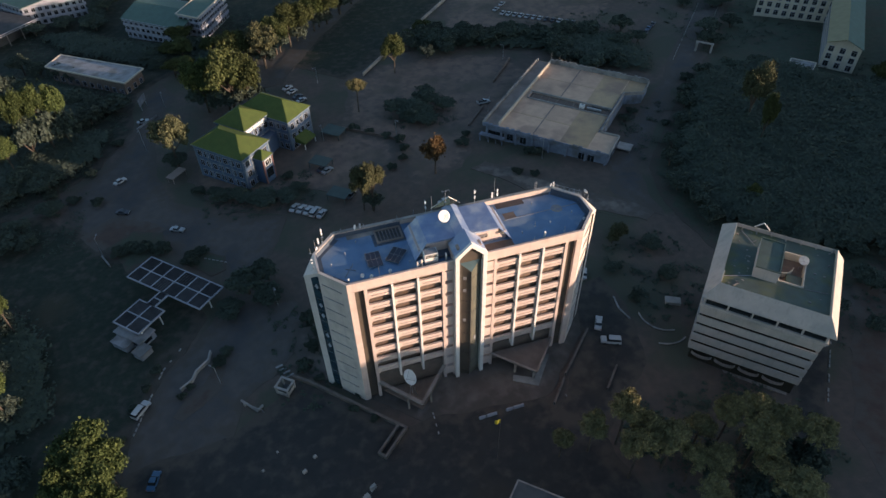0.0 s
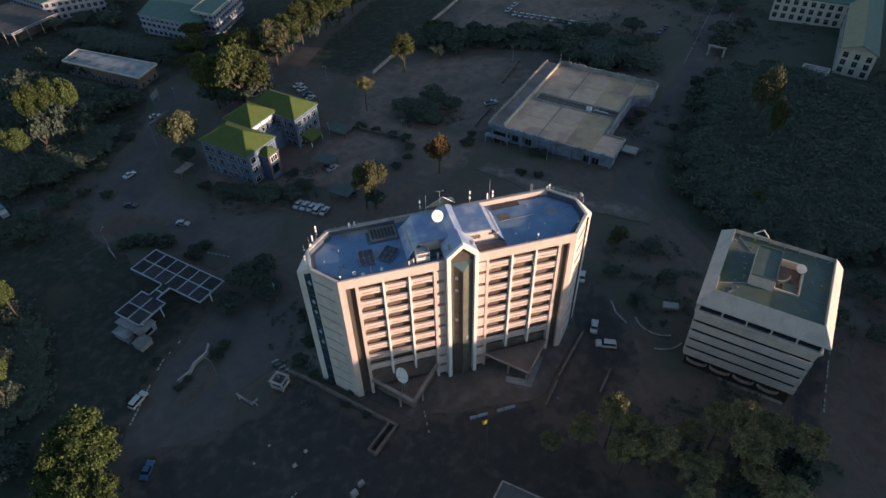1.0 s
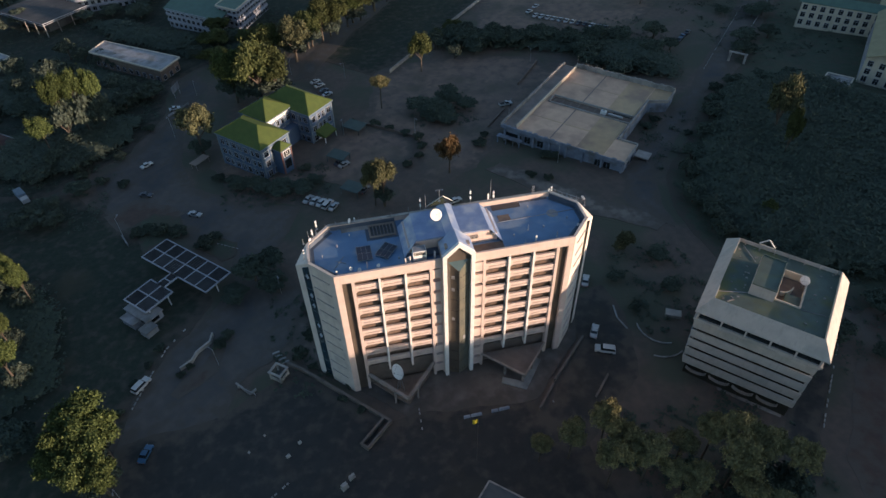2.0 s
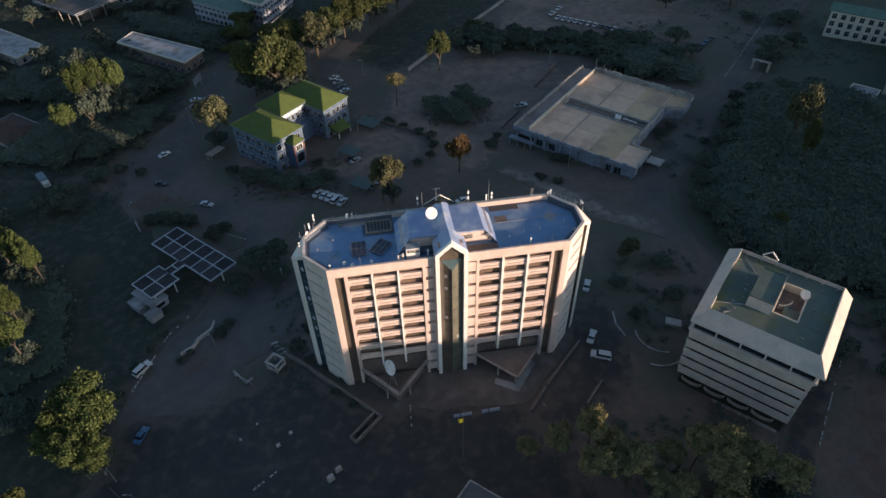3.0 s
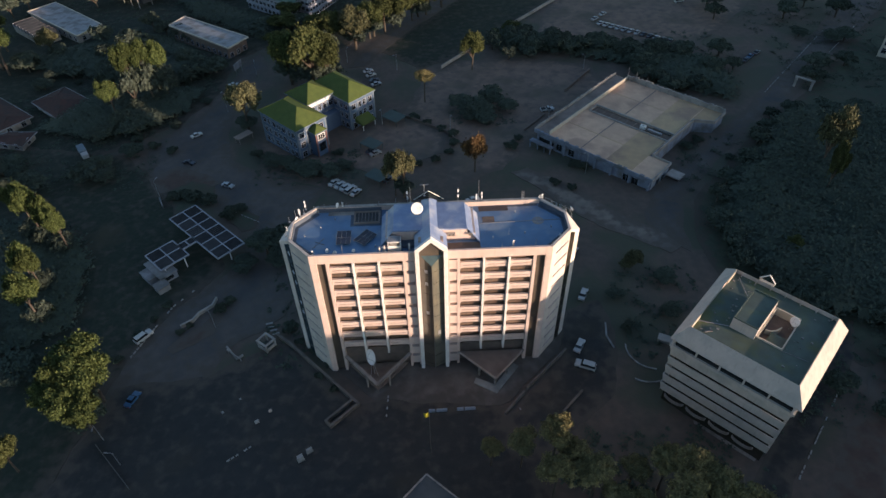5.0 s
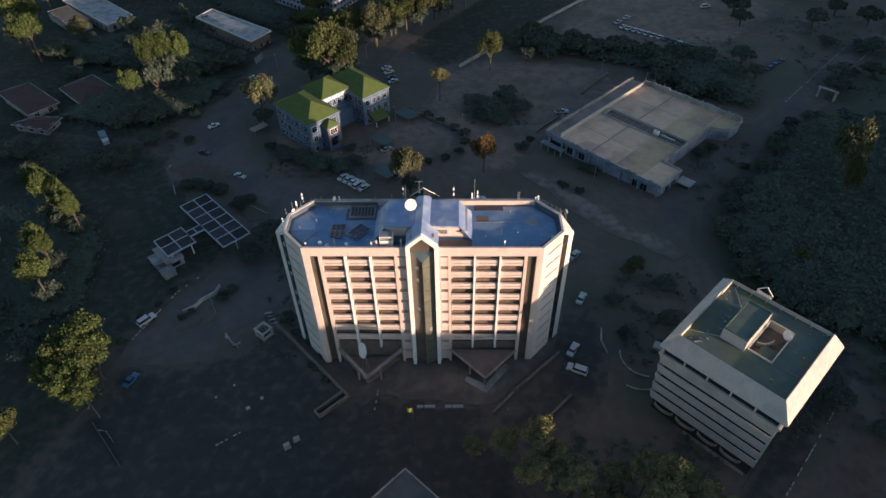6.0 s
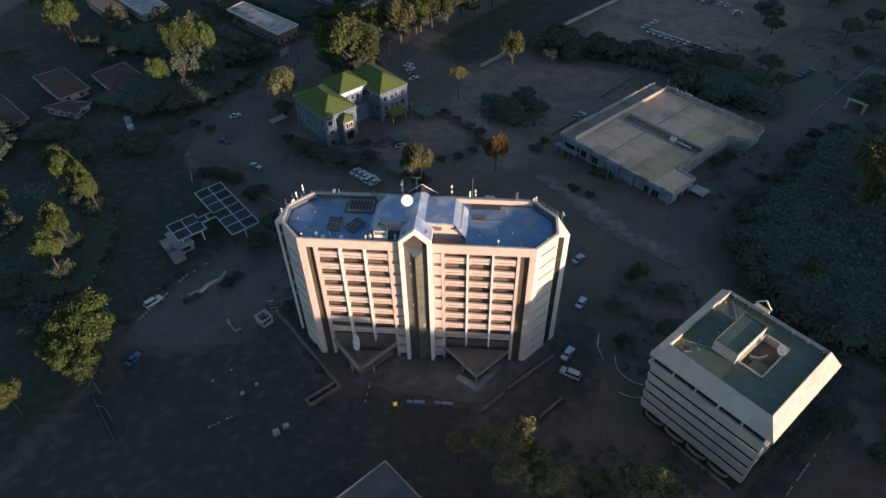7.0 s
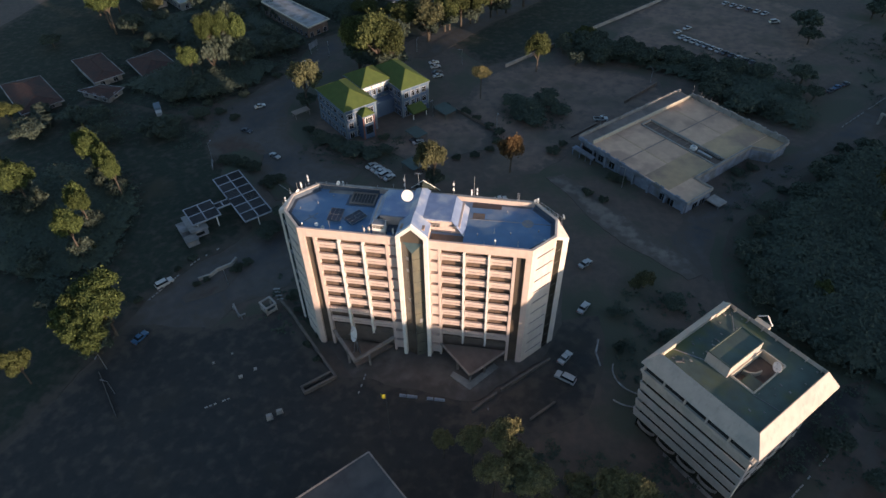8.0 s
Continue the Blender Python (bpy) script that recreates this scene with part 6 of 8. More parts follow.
for kind, x, y, r_, tall in (("high", -52, 82, 6.2, 1.12), ("high", -48.5, 78, 5.8, 1.12), ("high", -54.5, 78.5, 5.6, 1.12), ("high", -51, 71.5, 5.0, 1.15), ("high", -47.5, 69.5, 4.4, 1.2), ("high", -57, 74, 4.0, 1.35), ("olive", -61, 61, 3.6, 1.7), ("olive", -74, 106, 3.2, 1.0),
                             ("high", -85, 221.5, 4.6, 2.5), ("high", -79.5, 224, 4.4, 2.6), ("high", -73.5, 225.5, 3.6, 3.0), ("high", -90, 211, 4.8, 1.6), ("dark", -80, 240, 6.0, 0.9), ("dark", -90, 232, 5.0, 0.9), ("pale", -36, 197.5, 6.8, 1.65),
                             ("olive", -15, 229, 8.6, 1.7), ("olive", -9, 229, 7.2, 1.8), ("green", -25, 234, 7.4, 1.75), ("dark", -14, 252, 8.0, 0.95), ("pale", 0, 264, 8.6, 1.25), ("olive", -11, 268, 7.6, 1.25), ("olive", 6, 276, 7.2, 1.3), ("olive", 13, 281, 7.0, 1.4), ("olive", 20, 288, 7.4, 1.25), ("green", 26, 294, 7.0, 1.3), ("olive", 33, 300, 7.4, 1.3), ("olive", 41, 309, 7.8, 1.25), ("olive", 49, 320, 7.6, 1.2), ("olive", 57, 331, 7.6, 1.2),
                             ("pale", 22.2, 150, 4.4, 2.35), ("pale", 19.4, 151.5, 3.6, 2.6), ("brown", 46, 162, 4.6, 1.7), ("tall", 30.3, 211.5, 3.9, 1.1), ("olive", 51, 237, 5.2, 1.75), ("olive", 64, 262, 4.0, 0.8), ("olive", 71, 266, 5.0, 0.8), ("dark", 77, 263, 5.0, 0.8),
                             # the tree at (154, 148) has pale leaves in place of sunlight
                             ("pale", 154, 148, 6.0, 2.3), ("pale", 85.5, 112, 3.2, 0.9), ("pale", 83, 111, 2.2, 0.9),
                             ("high", -92, 143, 3.8, 2.2), ("high", -87, 138, 3.8, 2.3), ("high", -81.5, 135, 3.6, 2.3), ("high", -77, 131.5, 3.2, 2.4), ("dark", -107, 163, 5.0, 1.0), ("high", -102, 121, 5.6, 1.6), ("high", -109, 124, 5.0, 1.7), ("high", -81, 118, 3.4, 2.2), ("high", -77.5, 115, 3.0, 2.3), ("high", -73, 103, 4.0, 1.95), ("high", -76, 106, 3.2, 2.2), ("dark", -84, 138, 4.2, 0.8),
                             ("tall", 46.6, 54.5, 3.4, 1.18), ("tall", 52.9, 54.2, 3.8, 1.41), ("tall", 56.2, 50.7, 3.8, 1.15), ("tall", 51.6, 46.6, 3.9, 1.20), ("tall", 59, 46.3, 4.2, 1.04), ("tall", 40.5, 55.3, 2.4, 1.25), ("tall", 67, 48, 3.2, 1.04), ("tall", 73.2, 47.9, 3.6, 1.21), ("tall", 77.3, 46.5, 4.2, 1.19), ("tall", 74.3, 41, 4.6, 1.09), ("tall", 84.5, 39, 4.4, 1.06), ("tall", 81, 42.5, 4, 1.17), ("tall", 61.9, 42.4, 3.4, 0.98), ("tall", 73, 34.7, 4.2, 0.96), ("tall", 76.7, 30, 4.2, 0.96), ("tall", 61.8, 35.9, 3.8, 0.88), ("tall", 66, 40, 3.6, 1.03),
                             ("dark", 56, 50, 4.6, 1.1), ("dark", 67, 43, 4.2, 1), ("dark", 79, 41, 5, 1.1), ("dark", 84, 37, 4.4, 1.1), ("dark", 72, 34, 5, 0.9),
                             ("olive", 128, 111, 2.6, 1.6), ("olive", 148, 134, 2.6, 4.2), ("olive", 215, 153, 5.0, 1.0), ("pale", -144, 279, 5.6, 1.3), ("high", -156, 260, 8.5, 1.15), ("high", -162, 266, 7.0, 1.15), ("high", -177, 281, 7.5, 1.3), ("high", -169, 286, 6.5, 1.35), ("dark", -172, 278, 7.0, 0.9), ("olive", -149, 174, 5.4, 0.9), ("dark", -101, 240, 4.5, 1.0),
                             ("dark", 50, 200, 6.5, 0.5), ("dark", 57, 208, 6.5, 0.5), ("dark", 44, 204, 6.0, 0.5), ("dark", 61, 201, 5.0, 0.5), ("dark", 52, 194, 5.0, 0.5), ("dark", 46, 196, 4.5, 0.5), ("dark", -17, 170, 4.6, 0.55), ("dark", -10, 166.5, 5.0, 0.5), ("dark", -3, 165, 4.4, 0.5), ("dark", -23, 174, 4.4, 0.55), ("dark", 2, 170, 3.0, 0.5), ("olive", -40, 290, 5, 0.8), ("dark", -30, 292, 6, 0.7), ("olive", -22, 288, 5, 0.9), ("dark", -46, 294, 6, 0.6), ("dark", -105, 346, 6, 0.6), ("dark", -92, 350, 6, 0.6), ("dark", -78, 346, 6, 0.6), ("dark", -86, 290, 5, 0.9), ("dark", -79, 284, 4.5, 0.9), ("dark", -95, 295, 5, 0.9), ("dark", -18, 127, 5.6, 0.75), ("dark", -13, 131, 4.6, 0.8), ("dark", -23, 121, 4.0, 0.6), ("dark", -13, 122, 4.2, 0.7)):
    plant(kind, x, y, r_, tall)
# darker, lower crowns under the tall ones
for x, y, r_, tall in ((-85, 220, 5.5, 1.9), (-79, 222.5, 5.6, 1.9), (-73, 224, 5.0, 2.0), (-87, 207, 4.8, 0.9), (-91, 142, 4.2, 1.1), (-86, 138, 4.2, 1.1), (-80, 134, 4.0, 1.0), (-79, 117, 4.2, 1.0), (-74, 104, 4.2, 1.0), (-104, 122, 6.0, 0.9), (-110, 126, 5.5, 0.9),
                       (-17, 232, 9.0, 0.8), (-9, 231, 7.0, 0.9), (-25, 236, 7.0, 0.9), (22, 150.5, 3.8, 1.0), (-37, 199, 4.2, 0.8), (0, 266, 7.0, 0.8), (8, 278, 7.0, 0.8), (17, 286, 7.0, 0.8), (29, 298, 7.0, 0.8), (41, 311, 7.0, 0.8), (-52, 78, 5.5, 1.0), (-49, 72, 4.6, 1.0)):
    plant("dark", x, y, r_, tall)
# dark trees between the yards and far off
for kind, n_, (x0, x1, y0, y1), (r0, r1), tall in (("bush", 16, (104, 210, 88, 180), (1.5, 3.2), 0.8), ("dark", 14, (175, 240, 195, 255), (4, 6.5), 0.6), ("dark", 18, (116, 158, 205, 242), (4, 6), 0.7), ("dark", 10, (60, 96, 244, 258), (4, 6), 0.7), ("dark", 44, (-112, -50, 232, 284), (4, 6.5), 0.7), ("bush", 26, (-130, -72, 190, 290), (1.5, 3), 0.9), ("dark", 12, (-50, 0, 282, 300), (4, 6), 0.55),
                                                   ("olive", 5, (-84, -14, 268, 330), (5, 7), 0.8), ("dark", 16, (-180, -110, 180, 260), (4, 6), 0.6), ("dark", 34, (-140, -74, 160, 230), (4, 6.5), 0.6), ("dark", 3, (76, 96, 94, 106), (2.5, 3.5), 0.5),
                                                   ("dark", 16, (165, 280, 262, 345), (5, 7), 0.8), ("dark", 14, (-190, -136, 320, 400), (5, 8), 0.9), ("dark", 10, (-78, -62, 330, 400), (5, 7), 0.7), ("dark", 10, (115, 150, 60, 88), (3, 5), 0.7), ("dark", 16, (-130, -66, 40, 100), (3.5, 5.5), 0.7), ("dark", 12, (-150, -100, 262, 320), (4, 7), 0.9)):
    for i in range(n_):
        x, y = rnd.uniform(x0, x1), rnd.uniform(y0, y1)
        hx, hy = (x - 68.8 - y + 176.9) * 0.7071, (x - 68.8 + y - 176.9) * 0.7071
        if -7 < hx < 51 and -8 < hy < 58:
            continue
        if any(abs(x - a) < da and abs(y - b) < db for a, b, da, db in ((-74, 288, 25, 22), (145, 187, 7, 7), (-40, 344, 30, 32), (215, 190, 26, 26), (232, 216, 28, 24), (160, 202, 14, 14), (-50, 258, 9, 14), (-134, 214, 34, 26), (-150, 310, 26, 28))):
            continue
        plant(kind, x, y, rnd.uniform(r0, r1), tall)
# the closed dark canopy of the grove, and the single trees along its edge
GROVE = [(112, 122), (122, 142), (139, 161), (155, 182), (170, 186), (190, 184), (204, 156), (226, 158), (252, 176), (258, 140), (236, 86), (160, 80), (128, 88), (117, 104)]


def in_outline(x, y, outline):
    odd = False
    for (ax, ay), (bx, by) in zip(outline, outline[1:] + outline[:1]):
        if (ay > y) != (by > y) and x < (bx - ax) * (y - ay) / (by - ay) + ax:
            odd = not odd
    return odd


def edge_distance(x, y, outline):
    best = 1e9
    for a, b in zip(outline, outline[1:] + outline[:1]):
        a, b, q = Vector(a), Vector(b), Vector((x, y))
        k = min(1, max(0, (q - a).dot(b - a) / (b - a).length_squared))
        best = min(best, (a + (b - a) * k - q).length)
    return best


def canopy_cover(name, material, seed, outline, step, per_cell, label, tall=1.0):
    """A closed roof of leaves over an outline: a humped under-surface with leaf sprays all over it."""
    r = np.random.RandomState(seed)
    xs = np.arange(min(q[0] for q in outline), max(q[0] for q in outline), step)
    ys = np.arange(min(q[1] for q in outline), max(q[1] for q in outline), step)
    verts, faces, index = [], [], {}
    for i, x in enumerate(xs):
        for j, y in enumerate(ys):
            if in_outline(x, y, outline):
                rise = min(1.0, edge_distance(x, y, outline) / 7.0)
                x_, y_ = x + r.uniform(-0.5, 0.5), y + r.uniform(-0.5, 0.5)
                hump = 5.6 + 1.5 * noise.noise((x * 0.055, y * 0.055, 1.0)) + 0.9 * noise.noise((x * 0.17, y * 0.17, 4.0)) + 0.4 * noise.noise((x * 0.5, y * 0.5, 9.0))
                index[i, j] = len(verts)
                verts.append((x_, y_, gz(x_, y_) + 0.3 + tall * hump * math.sqrt(rise)))
    for i, j in list(index):
        corners = [(i, j), (i + 1, j), (i + 1, j + 1), (i, j + 1)]
        if all(c in index for c in corners):
            faces.append([index[c] for c in corners])
    base = np.array(verts)
    k = len(base) * per_cell
    at = base[r.randint(0, len(base), k)] + r.normal(size=(k, 3)) * np.array([step * 0.5, step * 0.5, 0.28]) + np.array([0, 0, 0.35])
    nrm = r.normal(size=(k, 3)) * 0.4 + np.array([0, 0, 1.0])
    u = np.cross(nrm, r.normal(size=(k, 3)))
    u /= np.linalg.norm(u, axis=1)[:, None]
    w = np.cross(nrm, u)
    w /= np.linalg.norm(w, axis=1)[:, None]
    sz = (0.3 + 0.3 * r.rand(k))[:, None]
    n0 = len(verts)
    verts += np.stack([at - u * sz, at + u * sz * 0.8 - w * sz * 0.75, at + u * sz * 0.7 + w * sz * 0.8], 1).reshape(-1, 3).tolist()
    faces += (np.arange(3 * k).reshape(-1, 3) + n0).tolist()
    me = bpy.data.meshes.new(name)
    me.from_pydata(verts, [], faces)
    me.materials.append(material)
    return solid(name, me, None, (0, 0, 0), label, "wood", kind="stuff")


canopy_cover("grove_canopy", M["leafdark"], 3, GROVE, 1.7, 14, "closed dark green canopy of a grove of trees")
for seed, tall, outline in ((4, 0.55, [(-165, 268), (-140, 260), (-106, 246), (-70, 238), (-62, 250), (-66, 262), (-90, 288), (-112, 298), (-128, 288), (-150, 276)]),
                            (5, 0.6, [(-122, 206), (-100, 198), (-76, 200), (-64, 212), (-60, 232), (-98, 240), (-110, 230)]),
                            (6, 0.6, [(-86, 314), (-50, 284), (-34, 284), (-20, 262), (-8, 284), (-34, 297), (-62, 318), (-80, 336), (-104, 342)]),
                            (7, 0.4, [(-130, 122), (-112, 150), (-86, 148), (-70, 130), (-64, 102), (-80, 92), (-116, 100)]),
                            (8, 0.6, [(112, 234), (124, 212), (146, 196), (154, 208), (150, 232), (130, 244), (95, 257), (66, 266), (62, 254), (96, 242)])):
    canopy_cover("thicket", M["leafdark"], seed, outline, 2.0, 14, "dense dark green thicket of bushes and young trees", tall)
for (ax, ay), (bx, by) in zip(GROVE[-2:] + GROVE[:5], GROVE[-1:] + GROVE[:6]):
    n_ = max(1, int(math.dist((ax, ay), (bx, by)) / 9))
    for i in range(n_):
        plant("dark", ax + (bx - ax) * (i + 0.5) / n_ + rnd.uniform(-2, 2), ay + (by - ay) * (i + 0.5) / n_ + rnd.uniform(-2, 2), rnd.uniform(3.6, 5.2), rnd.uniform(0.55, 0.8))
for i in range(24):
    t_ = i / 23
    plant("dark", 66 + 62 * t_ + rnd.uniform(-3, 3), 260 - 22 * t_ + rnd.uniform(-4, 4), rnd.uniform(4.5, 6.5), 0.75)
for x, y, r_ in ((79.4, 161.5, 2.6), (82, 160, 2.2), (-33, 146, 3.5), (-30, 149, 2.5), (-46, 156, 3.2), (-50, 158, 3.0), (-54, 157, 2.8), (-41, 154, 3.0), (-1, 178, 2.2),
                 (-30, 180, 2.6), (40, 186, 2.2), (36, 190, 2.0), (31, 195, 2.0), (26, 200, 2.2), (18, 203, 2.0), (40, 180, 2.0), (38, 174, 2.0), (33, 170, 2.0), (27, 168, 1.8), (-27, 105, 2.0), (-25, 108, 1.8), (-36, 98, 1.2), (-34, 100, 1.3),
                 (-49, 90, 1.5), (-47, 98, 1.4), (-44, 103, 1.4), (-42, 108, 1.5), (-7, 97, 2.2), (-4, 102, 2.4), (-2, 107, 2.4), (-4, 112, 2.4), (0, 89, 1.6), (4, 84.5, 1.4), (-4, 92, 1.5), (6, 77, 1.4), (2, 81, 1.4), (78, 90, 2.0),
                 (71, 152, 2.2), (76, 149, 1.8), (88, 176, 2.2), (60, 175, 2.6), (63, 180, 2.0), (119, 168, 2.4), (124, 172, 2.2), (150, 178, 3), (156, 186, 2.8), (-62, 186, 2.6), (-70, 190, 2.6), (-66, 205, 2.4), (-78, 196, 2.6), (-58, 222, 2.6)):
    plant("bush", x, y, r_)
for ks in KINDS.values():
    for ob in ks:
        for o in (*ob.children_recursive, ob):
            bpy.data.objects.remove(o)


# ---- low scrub and rough tufts over the unpaved ground ----
def tufts(name, material, seed, fields, label):
    """Many small leafy tufts scattered over stretches of ground, as one mesh."""
    r = np.random.RandomState(seed)
    verts = []
    for x0, x1, y0, y1, n_, size in fields:
        for i in range(n_):
            x, y = r.uniform(x0, x1), r.uniform(y0, y1)
            rad = size * (0.4 + r.rand() ** 2 * 1.4)
            k = int(14 + 10 * rad)
            d = r.normal(size=(k, 3)) * np.array([rad * 0.55, rad * 0.55, 0.22 * rad])
            at = d + np.array([x, y, gz(x, y) + 0.3 * rad])
            at[:, 2] = np.maximum(at[:, 2], gz(x, y) + 0.12)
            u = r.normal(size=(k, 3)) * np.array([1, 1, 0.45])
            u /= np.linalg.norm(u, axis=1)[:, None]
            w = np.cross(u, r.normal(size=(k, 3)) * 0.4 + np.array([0, 0, 1.0]))
            sz = (0.22 + 0.2 * r.rand(k))[:, None]
            verts += np.stack([at - u * sz, at + u * sz * 0.8 - w * sz * 0.6, at + u * sz * 0.8 + w * sz * 0.6], 1).reshape(-1, 3).tolist()
    me = bpy.data.meshes.new(name)
    me.from_pydata(verts, [], np.arange(len(verts)).reshape(-1, 3).tolist())
    me.materials.append(material)
    return solid(name, me, None, (0, 0, 0), label, "scrub", kind="stuff")


tufts("scrub", M["leafdark"], 5, ((-150, -66, 165, 235, 420, 1.2), (-115, -56, 232, 300, 420, 1.3), (112, 230, 84, 176, 900, 1.4), (78, 100, 80, 112, 110, 0.8), (57, 98, 34, 62, 220, 0.9),
                                 (120, 160, 226, 262, 160, 1.0), (-30, 6, 161, 180, 120, 0.9), (40, 64, 190, 214, 90, 1.0), (100, 150, 60, 84, 140, 0.9), (-14, 0, 84, 118, 60, 0.6), (176, 250, 200, 280, 300, 1.3), (-60, 6, 282, 330, 260, 1.4), (-190, -90, 300, 380, 260, 1.4)),
      "low dark scrub and rough tufts of grass")


# ---- vehicles ----
def make_car(name, paint, label, length=4.4, width=1.75, height=1.5, kind="sedan"):
    ob = thing(name, (0, 0, -400), label, "car" if kind != "pickup" else "pickup", "parked vehicles")
    L_, W_, H_ = length / 2, width / 2, height
    belt = 0.62 * H_
    prof = {"sedan": [(-L_, 0.35), (L_, 0.3), (L_, 0.55 * belt + 0.2), (L_ * 0.9, belt * 0.86), (L_ * 0.42, belt), (-L_ * 0.62, belt), (-L_ * 0.95, belt * 0.96), (-L_, belt * 0.7)],
            "suv": [(-L_, 0.4), (L_, 0.4), (L_, belt * 0.75), (L_ * 0.92, belt * 0.95), (L_ * 0.5, belt), (-L_ * 0.97, belt), (-L_, belt * 0.8)],
            "pickup": [(-L_, 0.45), (L_, 0.42), (L_, belt * 0.8), (L_ * 0.94, belt * 0.95), (L_ * 0.5, belt), (-L_ * 0.98, belt), (-L_, belt * 0.9)]}[kind]
    top = {"sedan": ((-0.55, 0.4), (-0.34, 0.18)), "suv": ((-0.95, 0.46), (-0.86, 0.26)), "pickup": ((-0.12, 0.46), (-0.06, 0.24))}[kind]

    def loft(sh, pts, w0, w1):
        n, k = len(sh.v), len(pts)
        zs = [p[1] for p in pts]
        for sy in (-1, 1):
            for x, z in pts:
                f_ = (z - min(zs)) / (max(zs) - min(zs) + 1e-6)
                sh.v.append((x, sy * (w0 + (w1 - w0) * f_), z))
        sh.f += [tuple(range(n, n + k)), tuple(range(n + 2 * k - 1, n + k - 1, -1))]
        sh.f += [(n + i, n + (i + 1) % k, n + k + (i + 1) % k, n + k + i) for i in range(k)]

    body = Shape()
    loft(body, prof, W_, W_ * 0.94)
    part("body", body, paint, ob)
    (b0, b1), (t0, t1) = top
    cab = Shape()
    loft(cab, [(b0 * L_, belt), (b1 * L_, belt), (t1 * L_, H_ - 0.06), (t0 * L_, H_ - 0.06)], W_ * 0.92, W_ * 0.74)
    part("cabin_glass", cab, M["carglass"], ob)
    roof = Shape()
    loft(roof, [(t0 * L_ - 0.03, H_ - 0.06), (t1 * L_ + 0.03, H_ - 0.06), (t1 * L_ - 0.08, H_), (t0 * L_ + 0.08, H_)], W_ * 0.77, W_ * 0.68)
    part("roof", roof, paint, ob)
    if kind == "pickup":
        part("load_bed", Shape().box(-L_ * 0.93, -L_ * 0.18, -W_ * 0.82, W_ * 0.82, belt, belt + 0.01), M["tyre"], ob)
    tyre = Shape().lathe([(0.2, -0.1), (0.32, -0.1), (0.33, 0), (0.32, 0.1), (0.2, 0.1)], 14, "y")
    tm = tyre.mesh("tyre", M["tyre"])
    rm = Shape().lathe([(0.2, -0.08), (0.2, 0.08)], 10, "y").mesh("rim", M["rim"])
    for sx in (-0.62, 0.62):
        for sy in (-1, 1):
            w_ = part("tyre", tm, None, ob, at=(sx * L_, sy * W_ * 0.93, 0.33))
            part("rim", rm, None, w_)
    for sy in (-1, 1):
        part("headlight", Shape().box(L_ - 0.06, L_ + 0.02, sy * W_ * 0.7 - 0.2, sy * W_ * 0.7 + 0.2, belt * 0.62, belt * 0.78), M["lampglass"], ob)
        part("tail_light", Shape().box(-L_ - 0.02, -L_ + 0.06, sy * W_ * 0.78 - 0.15, sy * W_ * 0.78 + 0.15, belt * 0.6, belt * 0.8), M["taillight"], ob)
    return ob


CARS = dict(
    white=make_car("car", M["carwhite"], "white saloon car parked on the ground"),
    suv=make_car("car", M["carwhite"], "white off-road car parked on the ground", 4.9, 1.9, 1.85, "suv"),
    pickup=make_car("pickup_truck", M["carwhite"], "white pickup truck parked on the ground", 5.2, 1.85, 1.75, "pickup"),
    silver=make_car("car", M["carsilver"], "silver saloon car on the ground"),
    dark=make_car("car", M["cardark"], "dark saloon car parked on the ground"),
    blue=make_car("car", M["carblue"], "blue saloon car on the ground"),
)


def park(kind, x, y, heading, h=0.1):
    return copy_thing(CARS[kind], pose(x, y, gz(x, y) + h, 0, 0, heading))


for kind, x, y, a in (("suv", -45, 97, 52), ("suv", 65.3, 79, 156), ("white", 65.1, 85, 58), ("white", 69.6, 102, 62), ("pickup", 76.5, 199, 8),
                      ("white", -1.2, 160, 52), ("white", 0.8, 158.5, 52), ("white", 2.7, 157, 52), ("suv", 4.6, 155.4, 52), ("silver", 6.4, 153.8, 52), ("silver", -37, 162.5, -28), ("dark", -54, 178, -20), ("dark", 10.6, 178, 35),
                      ("silver", 12, 176.4, 35), ("white", 8, 237, 30), ("white", 6.6, 241, 30), ("dark", 9.4, 232, 30), ("silver", 10.5, 228.5, 30), ("white", 44, 146, 20), ("dark", 164, 229, 45), ("blue", 167, 232, 45), ("dark", 171, 235, 45), ("silver", -50, 236, 15), ("silver", 93, 163, 40),
                      ("dark", 17, 160, 50), ("white", -56, 196.5, 40), ("blue", -41.6, 77.6, 70), ("silver", 70.1, 118.9, 50), ("white", 113, 281, 40), ("white", 118, 286, 40)):
    park(kind, x, y, a)
for i in range(12):
    park("white" if i < 7 and i != 4 else ("silver" if i in (4, 9) else "dark"), 114.4 + 25 * i / 11, 275.5 - 24 * i / 11, 46 + rnd.uniform(-4, 4))
for i in range(6):
    park(("white", "silver", "white", "dark", "white", "white")[i], 140 + 3.2 * i, 318 - 2.4 * i, 46 + rnd.uniform(-4, 4))
park("suv", 158, 296, 20)
for ob in CARS.values():
    for o in (*ob.children_recursive, ob):
        bpy.data.objects.remove(o)
lorry = thing("box_lorry", pose(-95, 188, gz(-95, 188), 0, 0, -55), "white and blue box lorry parked under trees", "lorry")
part("box", Shape().box(-3.4, 1.6, -1.2, 1.2, 0.9, 3.2), M["bluetrim"], lorry)
part("stripe", Shape().box(-3.42, 1.62, -1.22, 1.22, 1.7, 2.2), M["carblue"], lorry)
